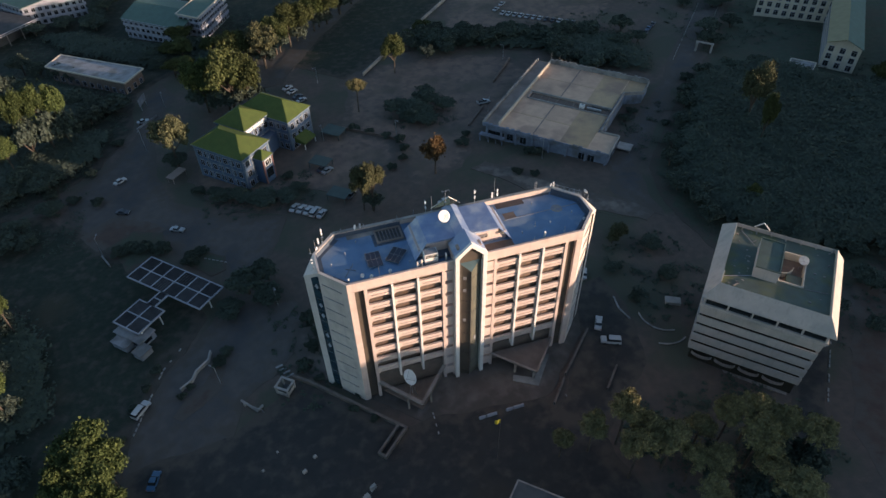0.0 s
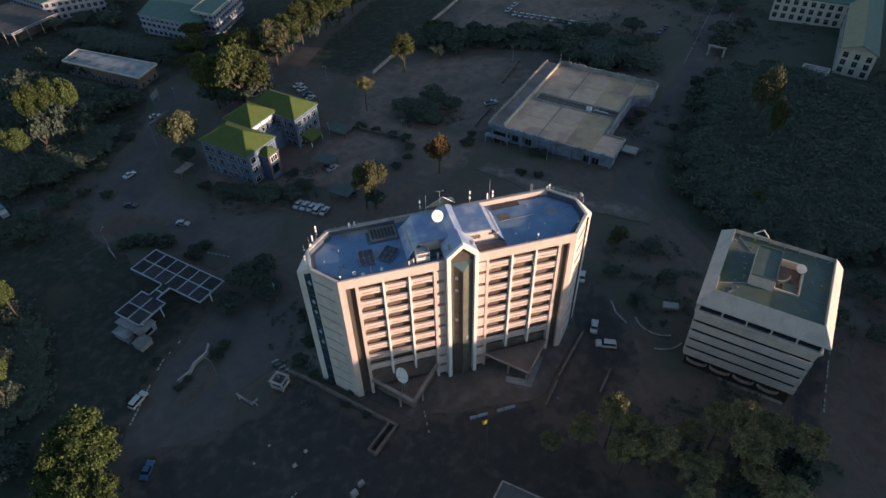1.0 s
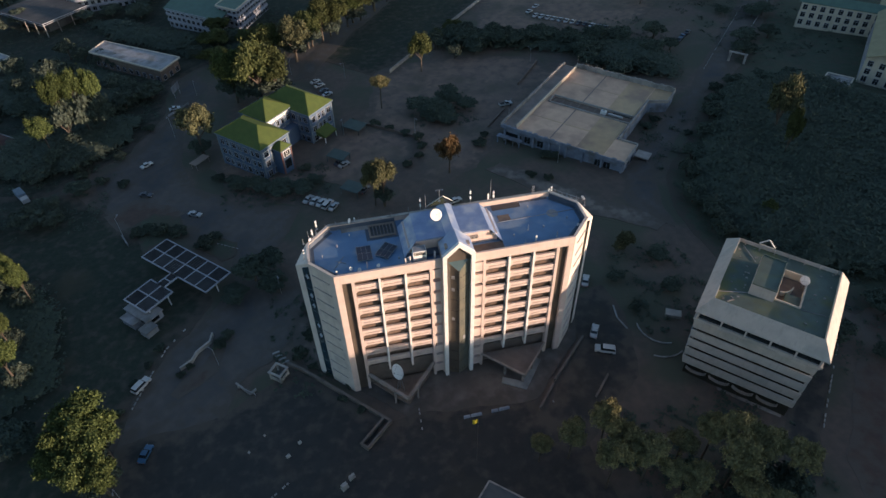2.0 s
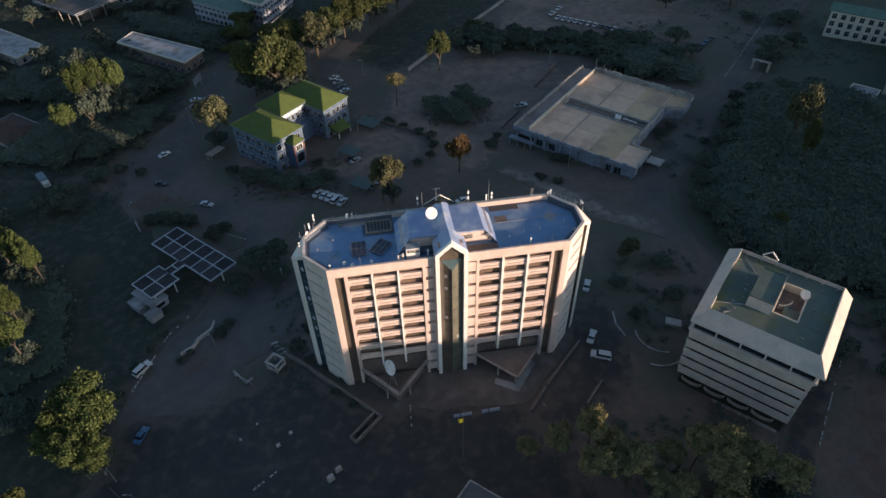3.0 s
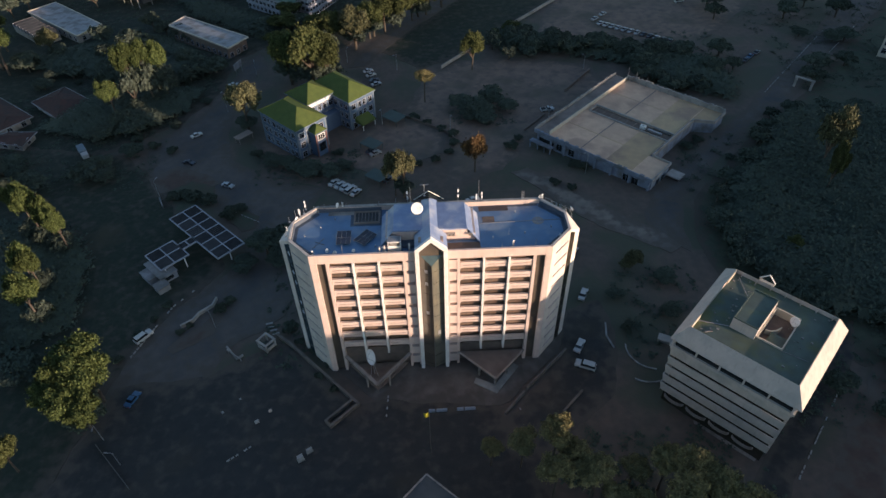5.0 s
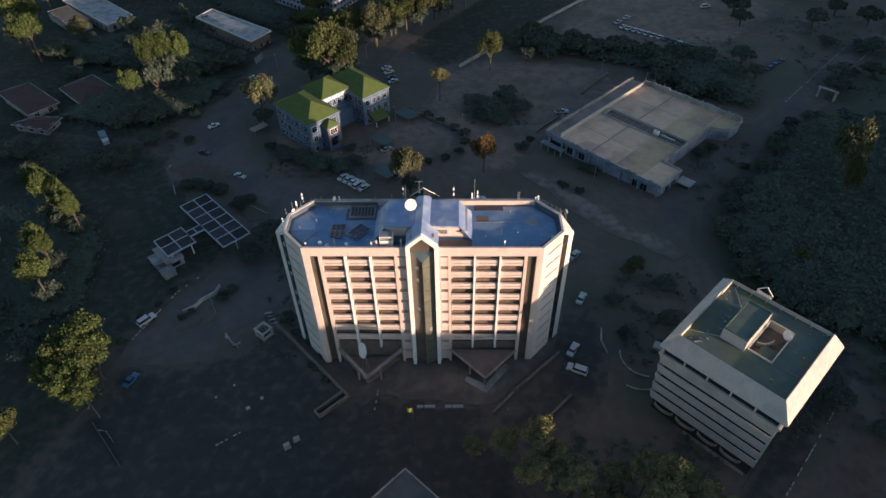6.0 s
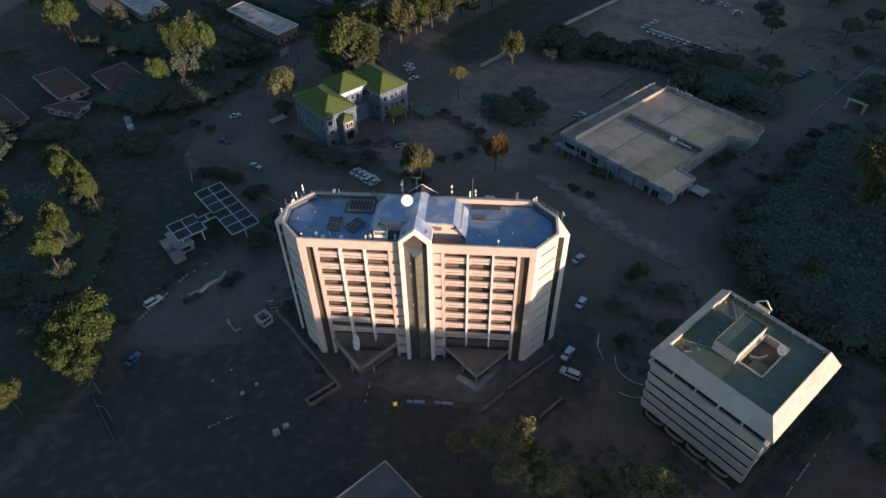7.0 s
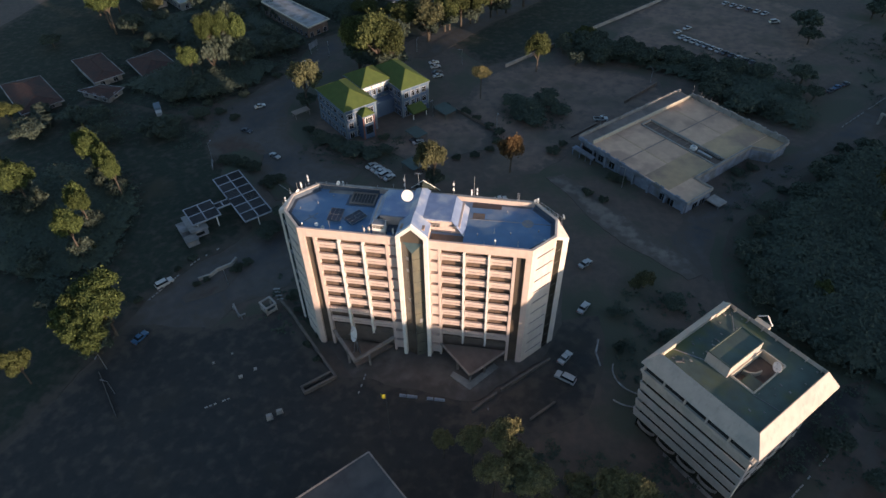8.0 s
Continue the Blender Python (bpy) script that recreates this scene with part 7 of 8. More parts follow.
part("cab", Shape().prism([(1.7, -1.1), (3.3, -1.1), (3.3, 1.1), (1.7, 1.1)], 0.6, lambda x, y: 2.5 - 0.3 * (x - 1.7)), M["carwhite"], lorry)
for x in (-2.4, 2.5):
    for sy in (-1, 1):
        part("tyre", Shape().lathe([(0.25, -0.15), (0.5, -0.15), (0.5, 0.15), (0.25, 0.15)], 14, "y", at=(x, sy * 1.05, 0.5)), M["tyre"], lorry)

# ---- walls, kerbs and gate furniture ----
def low_wall(name, pts, w, h, material, label, category="wall"):
    ob = thing(name, (0, 0, 0), label, category)
    for a, b in zip(pts, pts[1:]):
        d = (Vector(b) - Vector(a)).normalized() * (w / 2)
        za, zb = gz(*a), gz(*b)
        s = Shape()
        s.bar((a[0] - d.x, a[1] - d.y, za + h / 2 - 0.1), (b[0] + d.x, b[1] + d.y, zb + h / 2 - 0.1), w, h + 0.2)
        part("wall_length", s, material, ob)
        c = Shape().bar((a[0] - d.x, a[1] - d.y, za + h + 0.05), (b[0] + d.x, b[1] + d.y, zb + h + 0.05), w + 0.12, 0.1)
        part("coping", c, material, ob)
    return ob


tanw = surface("tan_wall_render", (0.15, 0.122, 0.104), 0.9, second=(0.11, 0.092, 0.08), mix_scale=0.6, stain=(0.07, 0.06, 0.053), stain_scale=0.3, stain_at=(0.5, 0.7))
low_wall("boundary_wall", [(-10, 94.5), (-6.5, 91.5), (11.8, 72.2)], 0.5, 1.1, tanw, "long low tan boundary wall")
low_wall("planter_wall", [(11.8, 72.2), (6.0, 66.8), (4.8, 68.2), (10.4, 73.4)], 0.4, 1.1, tanw, "low tan walls round an empty planter")
low_wall("boundary_wall", [(61.5, 84), (50.8, 73.8)], 0.35, 1.0, tanw, "low tan wall beside the car park")
low_wall("boundary_wall", [(49.8, 72.6), (45, 67.4)], 0.35, 0.9, tanw, "short low tan wall beside the car park")
low_wall("boundary_wall", [(58, 67), (63, 72)], 0.35, 0.7, tanw, "short low tan wall at the edge of the car park")
low_wall("entrance_wall", [(-36, 99.8), (-33.4, 101.6), (-32.4, 104), (-29.4, 106.6), (-28.9, 109.2)], 0.34, 1.1, M["concrete"], "curving white painted entrance wall")
low_wall("field_wall", [(38, 240), (70, 277), (98, 308), (125, 338)], 0.35, 1.4, M["concrete"], "long pale concrete wall along the field")
low_wall("yard_wall", [(22, 201.5), (38.6, 187), (41, 181)], 0.3, 1.0, M["brownsheet"], "low dark wall round the yard")
low_wall("yard_wall", [(86, 213), (99, 229)], 0.4, 1.2, M["brownsheet"], "low dark wall in the dirt yard")
low_wall("yard_wall", [(66, 186), (75, 196)], 0.4, 0.6, M["brownsheet"], "low dark wall in the dirt yard")
low_wall("driveway_kerb", [(73.2, 92), (72.5, 88), (73.4, 84.2)], 0.3, 0.2, M["kerb"], "short pale kerb by the car park", "kerb")


def curve_kerb(cx, cy, r, a0, a1, label):
    ob = thing("curved_kerb", (0, 0, 0), label, "kerb", "curved kerbs")
    n_ = 10
    for i in range(n_):
        t0, t1 = radians(a0 + (a1 - a0) * i / n_), radians(a0 + (a1 - a0) * (i + 0.96) / n_)
        p, q = (cx + r * math.cos(t0), cy + r * math.sin(t0)), (cx + r * math.cos(t1), cy + r * math.sin(t1))
        part("kerbstone", Shape().bar((*p, gz(*p) + 0.1), (*q, gz(*q) + 0.1), 0.3, 0.3), M["kerb"], ob)


curve_kerb(82.5, 83.5, 6.2, 165, 265, "curved pale kerb of the side entrance")
curve_kerb(80.0, 80.5, 6.8, 235, 300, "curved pale kerb of the side entrance")
solid("entrance_slab", Shape().box(-1.9, 1.9, -1.1, 1.1, 0, 0.9), M["concrete"], pose(86.5, 85.5, gz(86, 85), 0, 0, -28), "low concrete platform beside the block", "porch")


def stones(name, a, b, n_, label, group):
    """A broken line of kerbstones."""
    for i in range(n_):
        t = (i + 0.5) / n_
        x, y = a[0] + (b[0] - a[0]) * t, a[1] + (b[1] - a[1]) * t
        if rnd.random() < 0.25:
            continue
        d = math.degrees(math.atan2(b[1] - a[1], b[0] - a[0]))
        ln = math.dist(a, b) / n_ * rnd.uniform(0.25, 0.42)
        s = Shape().prism([(-ln, -0.16), (ln, -0.16), (ln, 0.16), (-ln, 0.16)], 0, 0.3, [(-ln + 0.04, -0.12), (ln - 0.04, -0.12), (ln - 0.04, 0.12), (-ln + 0.04, 0.12)])
        solid(name, s, M["kerb"], pose(x, y, gz(x, y) + 0.05, 0, 0, d + rnd.uniform(-5, 5)), label, "kerbstone", group)


stones("kerbstone", (-47.5, 88), (-40.5, 107.5), 16, "pale painted kerbstone on the verge", "verge kerb")
stones("kerbstone", (-40.5, 107.5), (-36, 113.5), 6, "pale painted kerbstone on the verge", "verge kerb")
stones("kerbstone", (101.5, 47.5), (122.5, 70.5), 22, "pale kerbstone beside the dirt road", "road kerb")
stones("kerbstone", (160, 201.6), (209, 254), 26, "white painted kerbstone along the lane", "lane kerb")
stones("kerbstone", (180, 211), (224, 256), 24, "white painted kerbstone along the lane", "lane kerb")
stones("kerbstone", (18.6, 74.5), (18.2, 67.5), 7, "small pale kerbstone in the paving", "forecourt kerb")
stones("kerbstone", (47.2, 72), (48.6, 68), 4, "small pale kerbstone in the paving", "forecourt kerb")
stones("kerbstone", (-16, 60), (-11, 63.5), 6, "small pale kerbstone on the asphalt", "island kerb")
stones("kerbstone", (-32, 148), (-23, 142), 8, "small pale kerbstone round the planted island", "island kerb")
for i, w in enumerate((0.9, 1.5, 0.9, 1.5)):
    x = (28.6, 30.8, 35.0, 37.2)[i]
    b_ = thing("road_barrier", pose(x, 69.4, gz(x, 69.4) + 0.06), "white plastic road barrier on the asphalt", "barrier", "road barriers")
    part("block", Shape().prism([(-w / 1.2, -0.3), (w / 1.2, -0.3), (w / 1.2, 0.3), (-w / 1.2, 0.3)], 0, 0.75, [(-w / 1.3, -0.12), (w / 1.3, -0.12), (w / 1.3, 0.12), (-w / 1.3, 0.12)]), M["pattern"], b_)
    part("band", Shape().box(-w / 1.25, w / 1.25, -0.26, 0.26, 0.25, 0.4), M["lbwall"], b_)
for i in range(4):
    solid("crossing_stripe", Shape().box(-0.9, 0.9, -0.28, 0.28, 0, 0.02), M["kerb"], pose(-13.0 + 0.75 * i, 99.2 - 1.15 * i, gz(-12, 97) + 0.13, 0, 0, 12), "worn white crossing stripe on the asphalt", "road marking", "crossing stripes")
gate = thing("gatehouse", pose(-12.2, 91.6, gz(-12, 91.6), 0, 0, -38), "small open white gatehouse frame", "gatehouse")
for sx in (-1.5, 1.5):
    for sy in (-1.4, 1.4):
        part("post", Shape().box(sx - 0.18, sx + 0.18, sy - 0.18, sy + 0.18, 0, 2.5), M["concrete"], gate)
for q in ((-1.8, 1.8, -1.7, -1.2), (-1.8, 1.8, 1.2, 1.7), (-1.8, -1.3, -1.2, 1.2), (1.3, 1.8, -1.2, 1.2)):
    part("roof_beam", Shape().box(*q, 2.5, 2.8), M["concrete"], gate)
part("floor_slab", Shape().box(-1.6, 1.6, -1.5, 1.5, 0, 0.12), M["darkroof"], gate)
part("counter_wall", Shape().box(-1.5, 1.5, -1.5, -1.3, 0, 1.1).box(1.35, 1.5, -1.3, 1.4, 0, 1.1), M["concrete"], gate)
bar_ = thing("gate_barrier", pose(-20, 89, gz(-20, 89), 0, 0, -40), "pale boom barrier with its stand", "barrier")
part("stand", Shape().box(-2.6, -2.2, -0.2, 0.2, 0, 1.0), M["concrete"], bar_)
part("boom", Shape().bar((-2.4, 0, 0.95), (2.6, 0, 1.05), 0.16), M["kerb"], bar_)
part("rest", Shape().box(2.5, 2.7, -0.1, 0.1, 0, 1.0), M["steel"], bar_)
low_wall("gate_kerb", [(-22.5, 92.0), (-19.2, 88.0), (-18, 89.0)], 0.4, 0.4, M["concrete"], "low concrete kerb at the gate", "kerb")
for x, y, w, d, h, lab in ((0.2, 59.4, 1.5, 1.0, 1.6, "small white covered stall on the asphalt"), (1.9, 61.2, 1.5, 0.7, 1.3, "small white covered stall on the asphalt"), (-11, 69.5, 1.0, 0.7, 0.6, "white concrete block on the asphalt"), (-8.4, 72.2, 0.8, 0.6, 0.6, "white concrete block on the asphalt"), (-19.4, 72.6, 0.5, 0.5, 0.4, "small white concrete marker on the asphalt"), (-16, 76, 0.5, 0.4, 0.4, "small white concrete marker on the asphalt")):
    solid("roadside_block", Shape().prism([(-w / 2, -d / 2), (w / 2, -d / 2), (w / 2, d / 2), (-w / 2, d / 2)], 0, h, [(-w * 0.42, -d * 0.4), (w * 0.42, -d * 0.4), (w * 0.42, d * 0.4), (-w * 0.42, d * 0.4)]), M["concrete"], pose(x, y, gz(x, y) + 0.08, 0, 0, 30), lab, "block")


def lamp_post(x, y, h=8.0, lean=0.0, label="slim grey street lamp post"):
    ob = thing("street_lamp", pose(x, y, gz(x, y), lean, 0, rnd.uniform(0, 360)), label, "street lamp", "street lamps")
    part("pole", Shape().lathe([(0.11, 0), (0.07, h)], 8), M["steel"], ob)
    part("arm", Shape().bar((0, 0, h), (1.3, 0, h + 0.25), 0.07), M["steel"], ob)
    part("lamp_head", Shape().box(1.0, 1.7, -0.14, 0.14, h + 0.2, h + 0.34), M["paleroof"], ob)


for x, y, h in ((39, 187, 8), (-11, 120, 7), (-45, 67.5, 6), (-58, 157, 8), (82, 157, 8), (97, 231, 6), (19, 241, 7), (-48, 214, 9), (76, 193, 5), (-39, 61, 5), (-27, 99, 6), (14, 196, 7), (-3, 252, 6), (-42, 245, 7)):
    lamp_post(x, y, h)
flag = thing("flagpole", pose(28.1, 59.0, gz(28, 59)), "tall flagpole with a small yellow flag", "flagpole")
part("pole", Shape().lathe([(0.06, 0), (0.035, 15.6)], 8), M["frame"], flag)
fl = Shape()
for i in range(6):
    x0, x1 = -1.1 * i / 6, -1.1 * (i + 1) / 6
    y0, y1 = 0.14 * math.sin(i * 1.3), 0.14 * math.sin((i + 1) * 1.3)
    fl.prism(area((x0, y0), (x1, y1), (x1, y1 + 0.03), (x0, y0 + 0.03)), 14.0 + 0.03 * i, 15.5)
part("flag", fl, M["hay"], flag, "drooping yellow flag")
low_wall("roadside_fence", [(-58.5, 157.5), (-56, 152.5)], 0.25, 0.9, M["paleroof"], "short pale roadside fence", "fence")
low_wall("roadside_fence", [(-52, 231), (-45, 239)], 0.25, 0.7, M["paleroof"], "short pale roadside fence", "fence")
low_wall("roadside_fence", [(-46, 66), (-35, 55)], 0.06, 0.7, M["frame"], "thin wire fence along the road", "fence")
bill = thing("billboard", pose(-50, 248, gz(-50, 248), 0, 0, 70), "pale roadside billboard on two posts", "billboard")
part("panel", Shape().box(-3, 3, -0.1, 0.1, 2.4, 5.2), M["paleroof"], bill)
for i in range(3):
    part("text_bar", Shape().box(-2.4, 2.2 - i * 0.8, -0.13, -0.1, 3.0 + i * 0.65, 3.25 + i * 0.65), M["lbwall"], bill)
for x in (-2.2, 2.2):
    part("post", Shape().bar((x, 0, 0), (x, 0, 2.4), 0.2), M["steel"], bill)
for x, y in ((-37.0, 191.5),):
    solid("garden_shelter", Shape().prism([(-2.2, -1.2), (2.2, -1.2), (2.2, 1.2), (-2.2, 1.2)], 2.3, 2.5).box(-2, -1.9, -1, -0.9, 0, 2.3).box(1.9, 2, -1, -0.9, 0, 2.3).box(-2, -1.9, 0.9, 1, 0, 2.3).box(1.9, 2, 0.9, 1, 0, 2.3), M["screed"], pose(x, y, gz(x, y), 0, 0, 48) @ Matrix.Diagonal((1.5, 1.3, 1, 1)), "small brown roofed shelter in the yard", "shelter", "yard shelters")
for x, y, a in ((10.6, 177.6, -40), (13.4, 157.5, -40)):
    solid("car_shelter", Shape().prism([(-3.4, -2.6), (3.4, -2.6), (3.4, 2.6), (-3.4, 2.6)], 2.5, 2.65).box(-3.2, -3.05, -2.4, -2.25, 0, 2.5).box(3.05, 3.2, -2.4, -2.25, 0, 2.5).box(-3.2, -3.05, 2.25, 2.4, 0, 2.5).box(3.05, 3.2, 2.25, 2.4, 0, 2.5), M["dullsheet"], pose(x, y + 2.5, gz(x, y), 0, 0, a), "dull green car shelter roof on posts", "carport", "car shelters")


# ---- far buildings ----
def slab_house(name, corners, z_top, roof_mat, wall_mat, label, rows=(), per=3.0, over=0.5, pitched=False, category="building", ridge_up=2.0, two_tone=None, bands=(), edge=None):
    """A building over a four-cornered outline, with windows along its sides."""
    c = area(*corners)
    cx, cy = sum(p[0] for p in c) / 4, sum(p[1] for p in c) / 4
    g0 = gz(cx, cy)
    ob = thing(name, (cx, cy, g0), label, category)
    loc = [(p[0] - cx, p[1] - cy) for p in c]
    part("wall", Shape().prism(loc, -1.5, z_top), wall_mat, ob)
    k = 1 + over / 8
    big = [(x * k, y * k) for x, y in loc]
    if pitched:
        e01 = math.dist(big[0], big[1]) > math.dist(big[1], big[2])
        a, b, c_, d = big if e01 else big[1:] + big[:1]
        m0, m1 = ((d[0] + a[0]) / 2, (d[1] + a[1]) / 2), ((b[0] + c_[0]) / 2, (b[1] + c_[1]) / 2)
        zr = z_top + ridge_up
        for p, q, mat in ((a, b, roof_mat), (c_, d, two_tone or roof_mat)):
            e0, e1 = (m0, m1) if p is a else (m1, m0)
            s = Shape()
            for dz in (0, -0.2):
                s.face((*p, z_top + dz), (*q, z_top + dz), (*e1, zr + dz), (*e0, zr + dz))
            s.f += [(0, 1, 5, 4), (1, 2, 6, 5), (2, 3, 7, 6), (3, 0, 4, 7)]
            part("roof", s, mat, ob)
        for p, q, m_ in ((d, a, m0), (b, c_, m1)):
            i0, i1, im = [(v[0] / k, v[1] / k) for v in (p, q, m_)]
            part("gable_wall", Shape().face((*i0, z_top - 0.01), (*i1, z_top - 0.01), (*im, zr - 0.25)), wall_mat, ob)
    else:
        part("roof", Shape().prism(big, z_top, z_top + 0.3), roof_mat, ob)
        for i in range(4):
            p, q = big[i], big[(i + 1) % 4]
            part("fascia", Shape().bar((*p, z_top + 0.2), (*q, z_top + 0.25), 0.5, 0.6) if edge is None else Shape().bar((*p, z_top + 0.2), (*q, z_top + 0.25), 0.3, 0.4), edge or M["cream"], ob)
    for i in range(4):
        p, q = Vector(loc[i]), Vector(loc[(i + 1) % 4])
        ln = (q - p).length
        n_ = int(ln / per)
        ang = math.degrees(math.atan2((q - p).y, (q - p).x))
        out = Vector(((q - p).y, -(q - p).x)).normalized() * 0.35
        for z in bands:
            part("balcony_band", Shape().bar((*(p + out), z), (*(q + out), z), 0.7, 1.0), wall_mat, ob, "white balcony band")
        for z in rows:
            for j in range(n_):
                u = p + (q - p) * ((j + 0.5) / n_)
                w_ = part("window", hw_me, None, ob, at=pose(u.x, u.y, z, 0, 0, ang))
                part("window_frame", hf_me, None, w_)
    return ob


slab_house("long_pavilion", [(-89, 288.5), (-84.5, 298), (-51, 273.5), (-57.5, 263)], 6.2, M["paleroof"], M["brownsheet"], "long single-storey pavilion with a pale flat roof", (1.0,), 4.0)
hotel = slab_house("green_roofed_hotel", [(-60, 325), (-46, 348), (-18, 324), (-34, 303)], 9.0, M["greensheet"], M["pattern"], "three-storey white building with a green roof", (0.8, 4.0, 7.0), 3.0, pitched=True, ridge_up=3.0, bands=(3.3, 6.4, 8.6))
slab_house("white_annexe", [(-34, 312), (-25, 304), (-12, 330), (-20, 338)], 12.0, M["greensheet"], M["pattern"], "white stepped annexe with balconies", (0.8, 4.0, 7.0, 9.6), 2.6, bands=(3.3, 6.4, 9.2, 11.6))
slab_house("white_office", [(-132, 384), (-110, 359), (-82, 364), (-100, 398)], 10.0, M["greensheet"], M["pattern"], "three-storey white office with a green roof", (0.8, 4.0, 7.2), 3.0, pitched=True, ridge_up=3.0, bands=(3.3, 6.6, 9.6))
slab_house("grey_warehouse", [(-172, 322), (-163, 333), (-130, 304), (-137, 292)], 5.0, M["paleroof"], M["concrete"], "low warehouse with a worn grey flat roof", (1.4,), 5.0)
saw = thing("sawtooth_shed", pose(-162, 304, gz(-162, 304), 0, 0, -42), "low shed with a row of pale sawtooth roofs", "shed")
part("wall", Shape().box(-14, 14, -5, 5, -1, 3.2), M["concrete"], saw)
for i in range(8):
    x = -13.8 + i * 3.5
    tooth = Shape()
    for dz in (0, -0.15):
        tooth.face((x, -5.2, 3.3 + dz), (x + 1.7, -5.2, 5.3 + dz), (x + 1.7, 5, 5.3 + dz), (x, 5, 3.3 + dz))
    for dz in (0, -0.15):
        tooth.face((x + 1.7, -5.2, 5.3 + dz), (x + 3.4, -5.2, 3.3 + dz), (x + 3.4, 5, 3.3 + dz), (x + 1.7, 5, 5.3 + dz))
    t_ = part("roof_tooth", tooth, M["darkroof"], saw)
    part("gable_panel", Shape().prism(area((x + 0.2, -5.25), (x + 3.2, -5.25), (x + 3.2, -5.0), (x + 0.2, -5.0)), 3.2, lambda a, b, x=x: 3.35 + 1.9 * max(0, 1 - abs(a - x - 1.7) / 1.6)).box(x + 1.3, x + 2.1, -5.35, -5.0, 3.2, 5.2), M["pattern"], t_, "white gable end")
port = thing("portico", pose(-120, 331, gz(-120, 331), 0, 0, 49), "open portico with a dark flat roof and white fascia", "portico")
part("roof", Shape().box(0.2, 26, 0.2, 36, 6.9, 7.3), M["darkroof"], port)
for z in (7.1, 6.3):
    part("fascia", Shape().box(0, 26.2, 0, 0.2, z, z + 0.25), M["pattern"], port)
    part("fascia", Shape().box(0, 0.2, 0.2, 36.2, z, z + 0.25), M["pattern"], port)
for x, y in ((1.5, 1.5), (1.5, 9), (1.5, 17), (9, 1.5), (17, 1.5)):
    part("column", Shape().bar((x, y, -1), (x, y, 6.9), 0.5, sides=10), M["concrete"], port)
part("back_wall", Shape().box(6, 25.5, 6, 35.5, -1, 6.9), M["darkroof"], port)


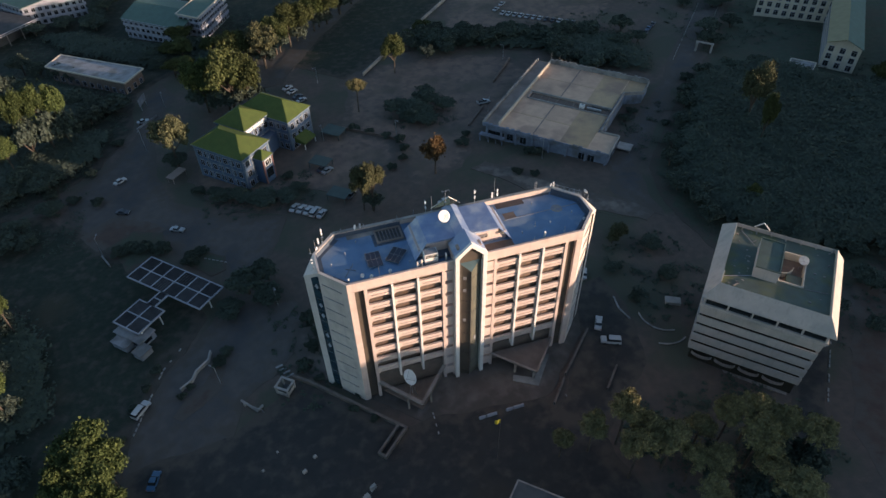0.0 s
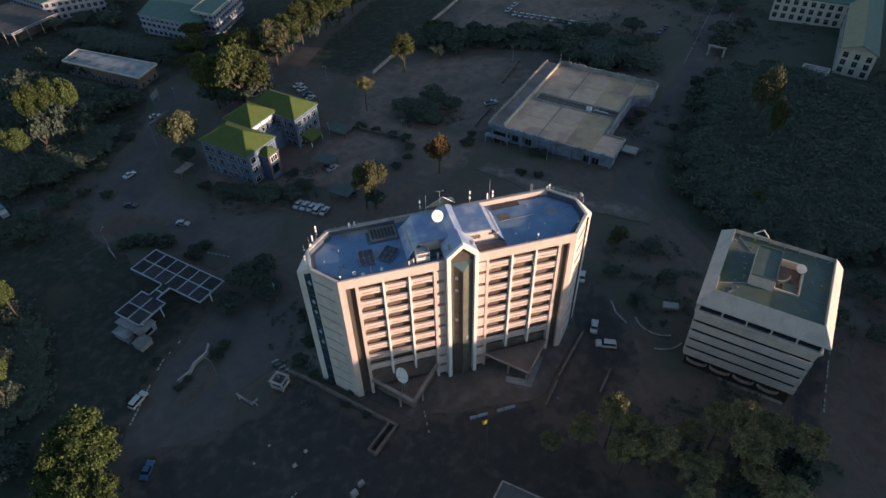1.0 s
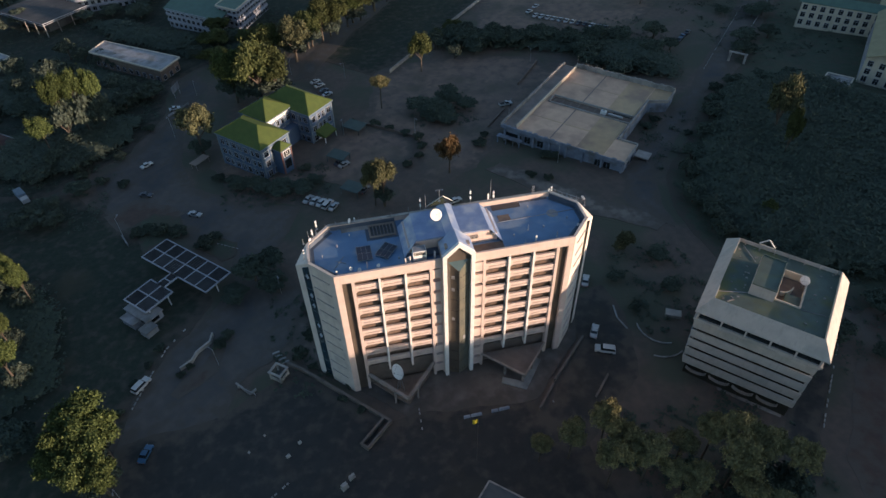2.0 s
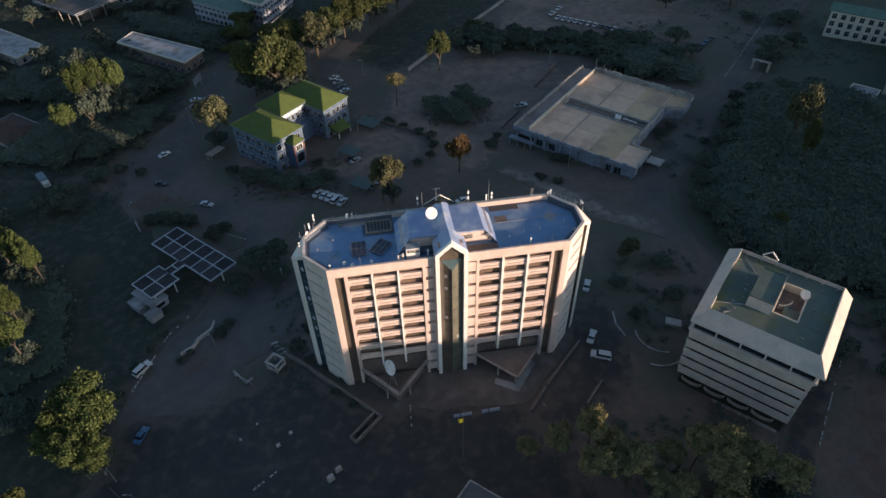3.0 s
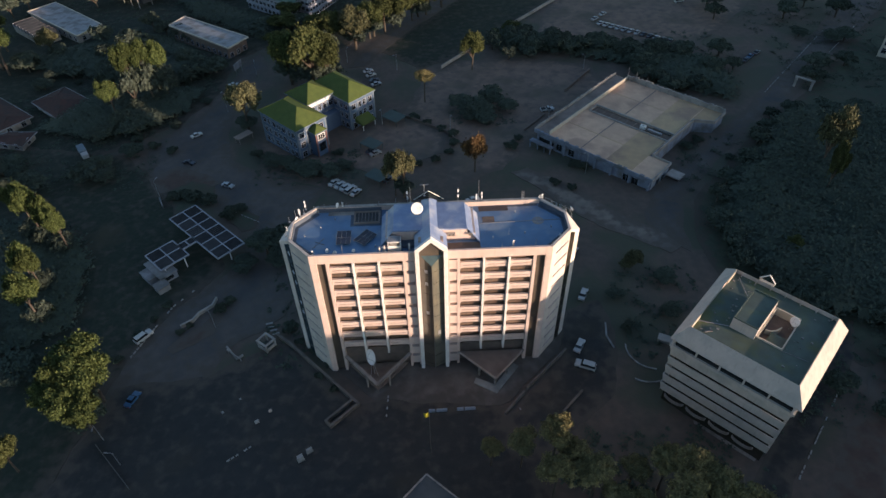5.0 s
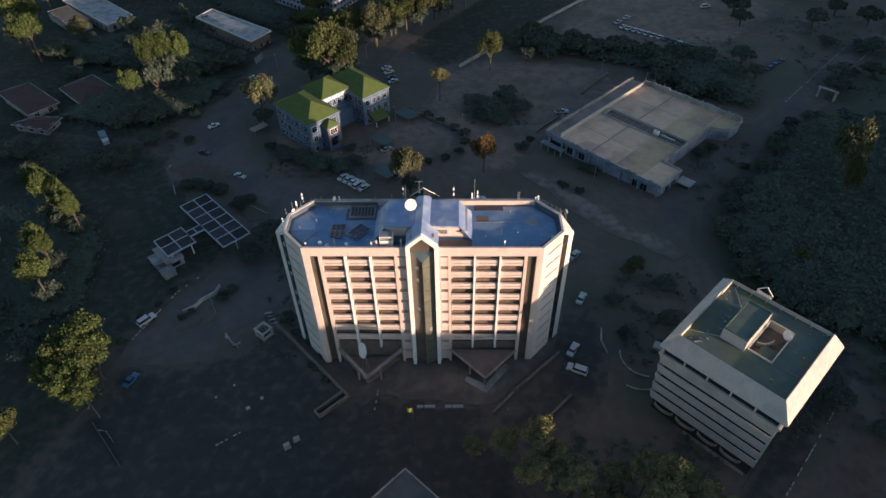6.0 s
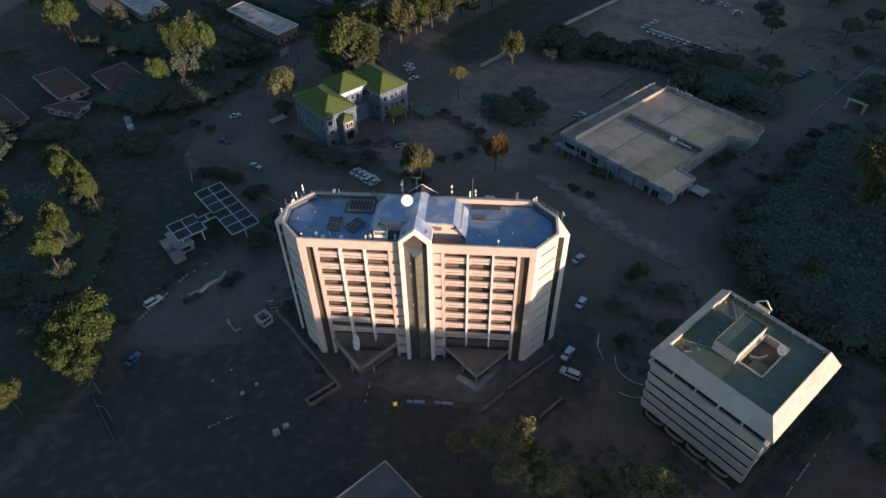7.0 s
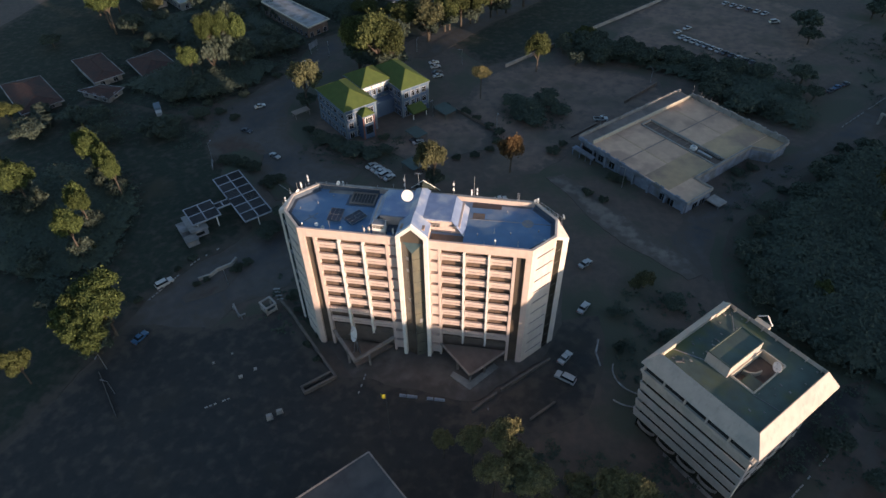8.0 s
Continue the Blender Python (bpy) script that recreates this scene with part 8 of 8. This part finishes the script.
def tiled_house(corners, z_top, ridge_up, label):
    """A low house under a dark hipped tile roof with pale ridge caps and eave boards."""
    c = area(*corners)
    cx, cy = sum(p[0] for p in c) / 4, sum(p[1] for p in c) / 4
    ob = thing("tiled_house", (cx, cy, gz(cx, cy)), label, "house", "tiled houses")
    loc = [Vector((p[0] - cx, p[1] - cy)) for p in c]
    if (loc[1] - loc[0]).length < (loc[2] - loc[1]).length:
        loc = loc[1:] + loc[:1]
    part("wall", Shape().prism([tuple(p * 0.86) for p in loc], -1.5, z_top - 0.05), M["concrete"], ob)
    a, b, c_, d = loc
    along = ((b - a) + (c_ - d)).normalized() * ((d - a).length * 0.5)
    m0, m1 = (a + d) / 2 + along, (b + c_) / 2 - along
    zr = z_top + ridge_up
    for pts in ((a, b, m1, m0), (c_, d, m0, m1), (b, c_, m1), (d, a, m0)):
        s = Shape()
        n = len(pts)
        for dz in (0, -0.15):
            s.face(*[(*p, (zr if p in (m0, m1) else z_top) + dz) for p in pts])
        s.f += [(i, (i + 1) % n, n + (i + 1) % n, n + i) for i in range(n)]
        part("roof_slope", s, M["redroof"], ob)
    for p, q in ((a, m0), (d, m0), (b, m1), (c_, m1), (m0, m1)):
        part("ridge_cap", Shape().bar((*p, (zr if p in (m0, m1) else z_top) + 0.05), (*q, zr + 0.05), 0.2, 0.1), M["redroof"], ob)
    for p, q in ((a, b), (b, c_), (c_, d), (d, a)):
        part("eave_board", Shape().bar((*p, z_top - 0.12), (*q, z_top - 0.1), 0.34, 0.34), M["paleroof"], ob, "pale fascia board")
    for i in range(4):
        p, q = loc[i] * 0.86, loc[(i + 1) % 4] * 0.86
        n_ = max(1, int((q - p).length / 5))
        ang = math.degrees(math.atan2((q - p).y, (q - p).x))
        for j in range(n_):
            u = p + (q - p) * ((j + 0.5) / n_)
            w_ = part("window", hw_me, None, ob, at=pose(u.x, u.y, 0.9, 0, 0, ang))
            part("window_frame", hf_me, None, w_)
    return ob


for cs_, zt, ru in (([(-154, 222), (-145, 231), (-124, 214), (-132, 204)], 3.9, 1.0), ([(-130, 226), (-121, 238), (-106, 226), (-114, 212)], 3.2, 1.8), ([(-172, 198), (-160, 208), (-137, 190), (-147, 177)], 3.2, 1.8), ([(-136, 198), (-129, 204), (-118, 203), (-119, 193)], 2.8, 0.9)):
    tiled_house(cs_, zt, ru, "low house with a dark clay-tiled roof and pale fascias")
slab_house("apartment_block", [(208, 175), (215, 165), (258.5, 210), (250.5, 219)], 10.5, M["greensheet"], M["cream"], "cream apartment block with a green and khaki roof", (0.8, 3.8, 6.8), 3.2, pitched=True, ridge_up=2.6, two_tone=M["khaki"])
slab_house("apartment_block", [(217, 226), (243, 203), (249, 210), (224, 233)], 10.6, M["greensheet"], M["cream"], "cream apartment block with rows of small windows", (1.2, 4.4, 7.6), 3.2, pitched=True, ridge_up=2.0)
slab_house("pump_shed", [(193, 175), (199, 169), (205, 174), (199, 180)], 2.4, M["paleroof"], M["lbwall"], "small pale sheet-roofed shed", (), 4.0, category="shed")
slab_house("dark_roofed_house", [(27.2, 47.6), (10, 30), (34, 12), (47, 30)], 12.0, M["darkroof"], M["concrete"], "building with a dark grey flat roof", (1.0, 4.2, 7.4), 4.0, over=0.0, edge=M["oldframe"])
arch = thing("gate_arch", pose(175.5, 203.5, gz(175, 203), 0, 0, 45), "weathered pale gate arch over the lane", "gate")
for y in (-3, 3):
    part("pillar", Shape().box(-0.4, 0.4, y - 0.4, y + 0.4, 0, 3.6), M["concrete"], arch)
    part("pillar_cap", Shape().box(-0.55, 0.55, y - 0.55, y + 0.55, 3.6, 3.8), M["concrete"], arch)
part("beam", Shape().box(-0.3, 0.3, -3.6, 3.6, 3.8, 4.3), M["concrete"], arch)
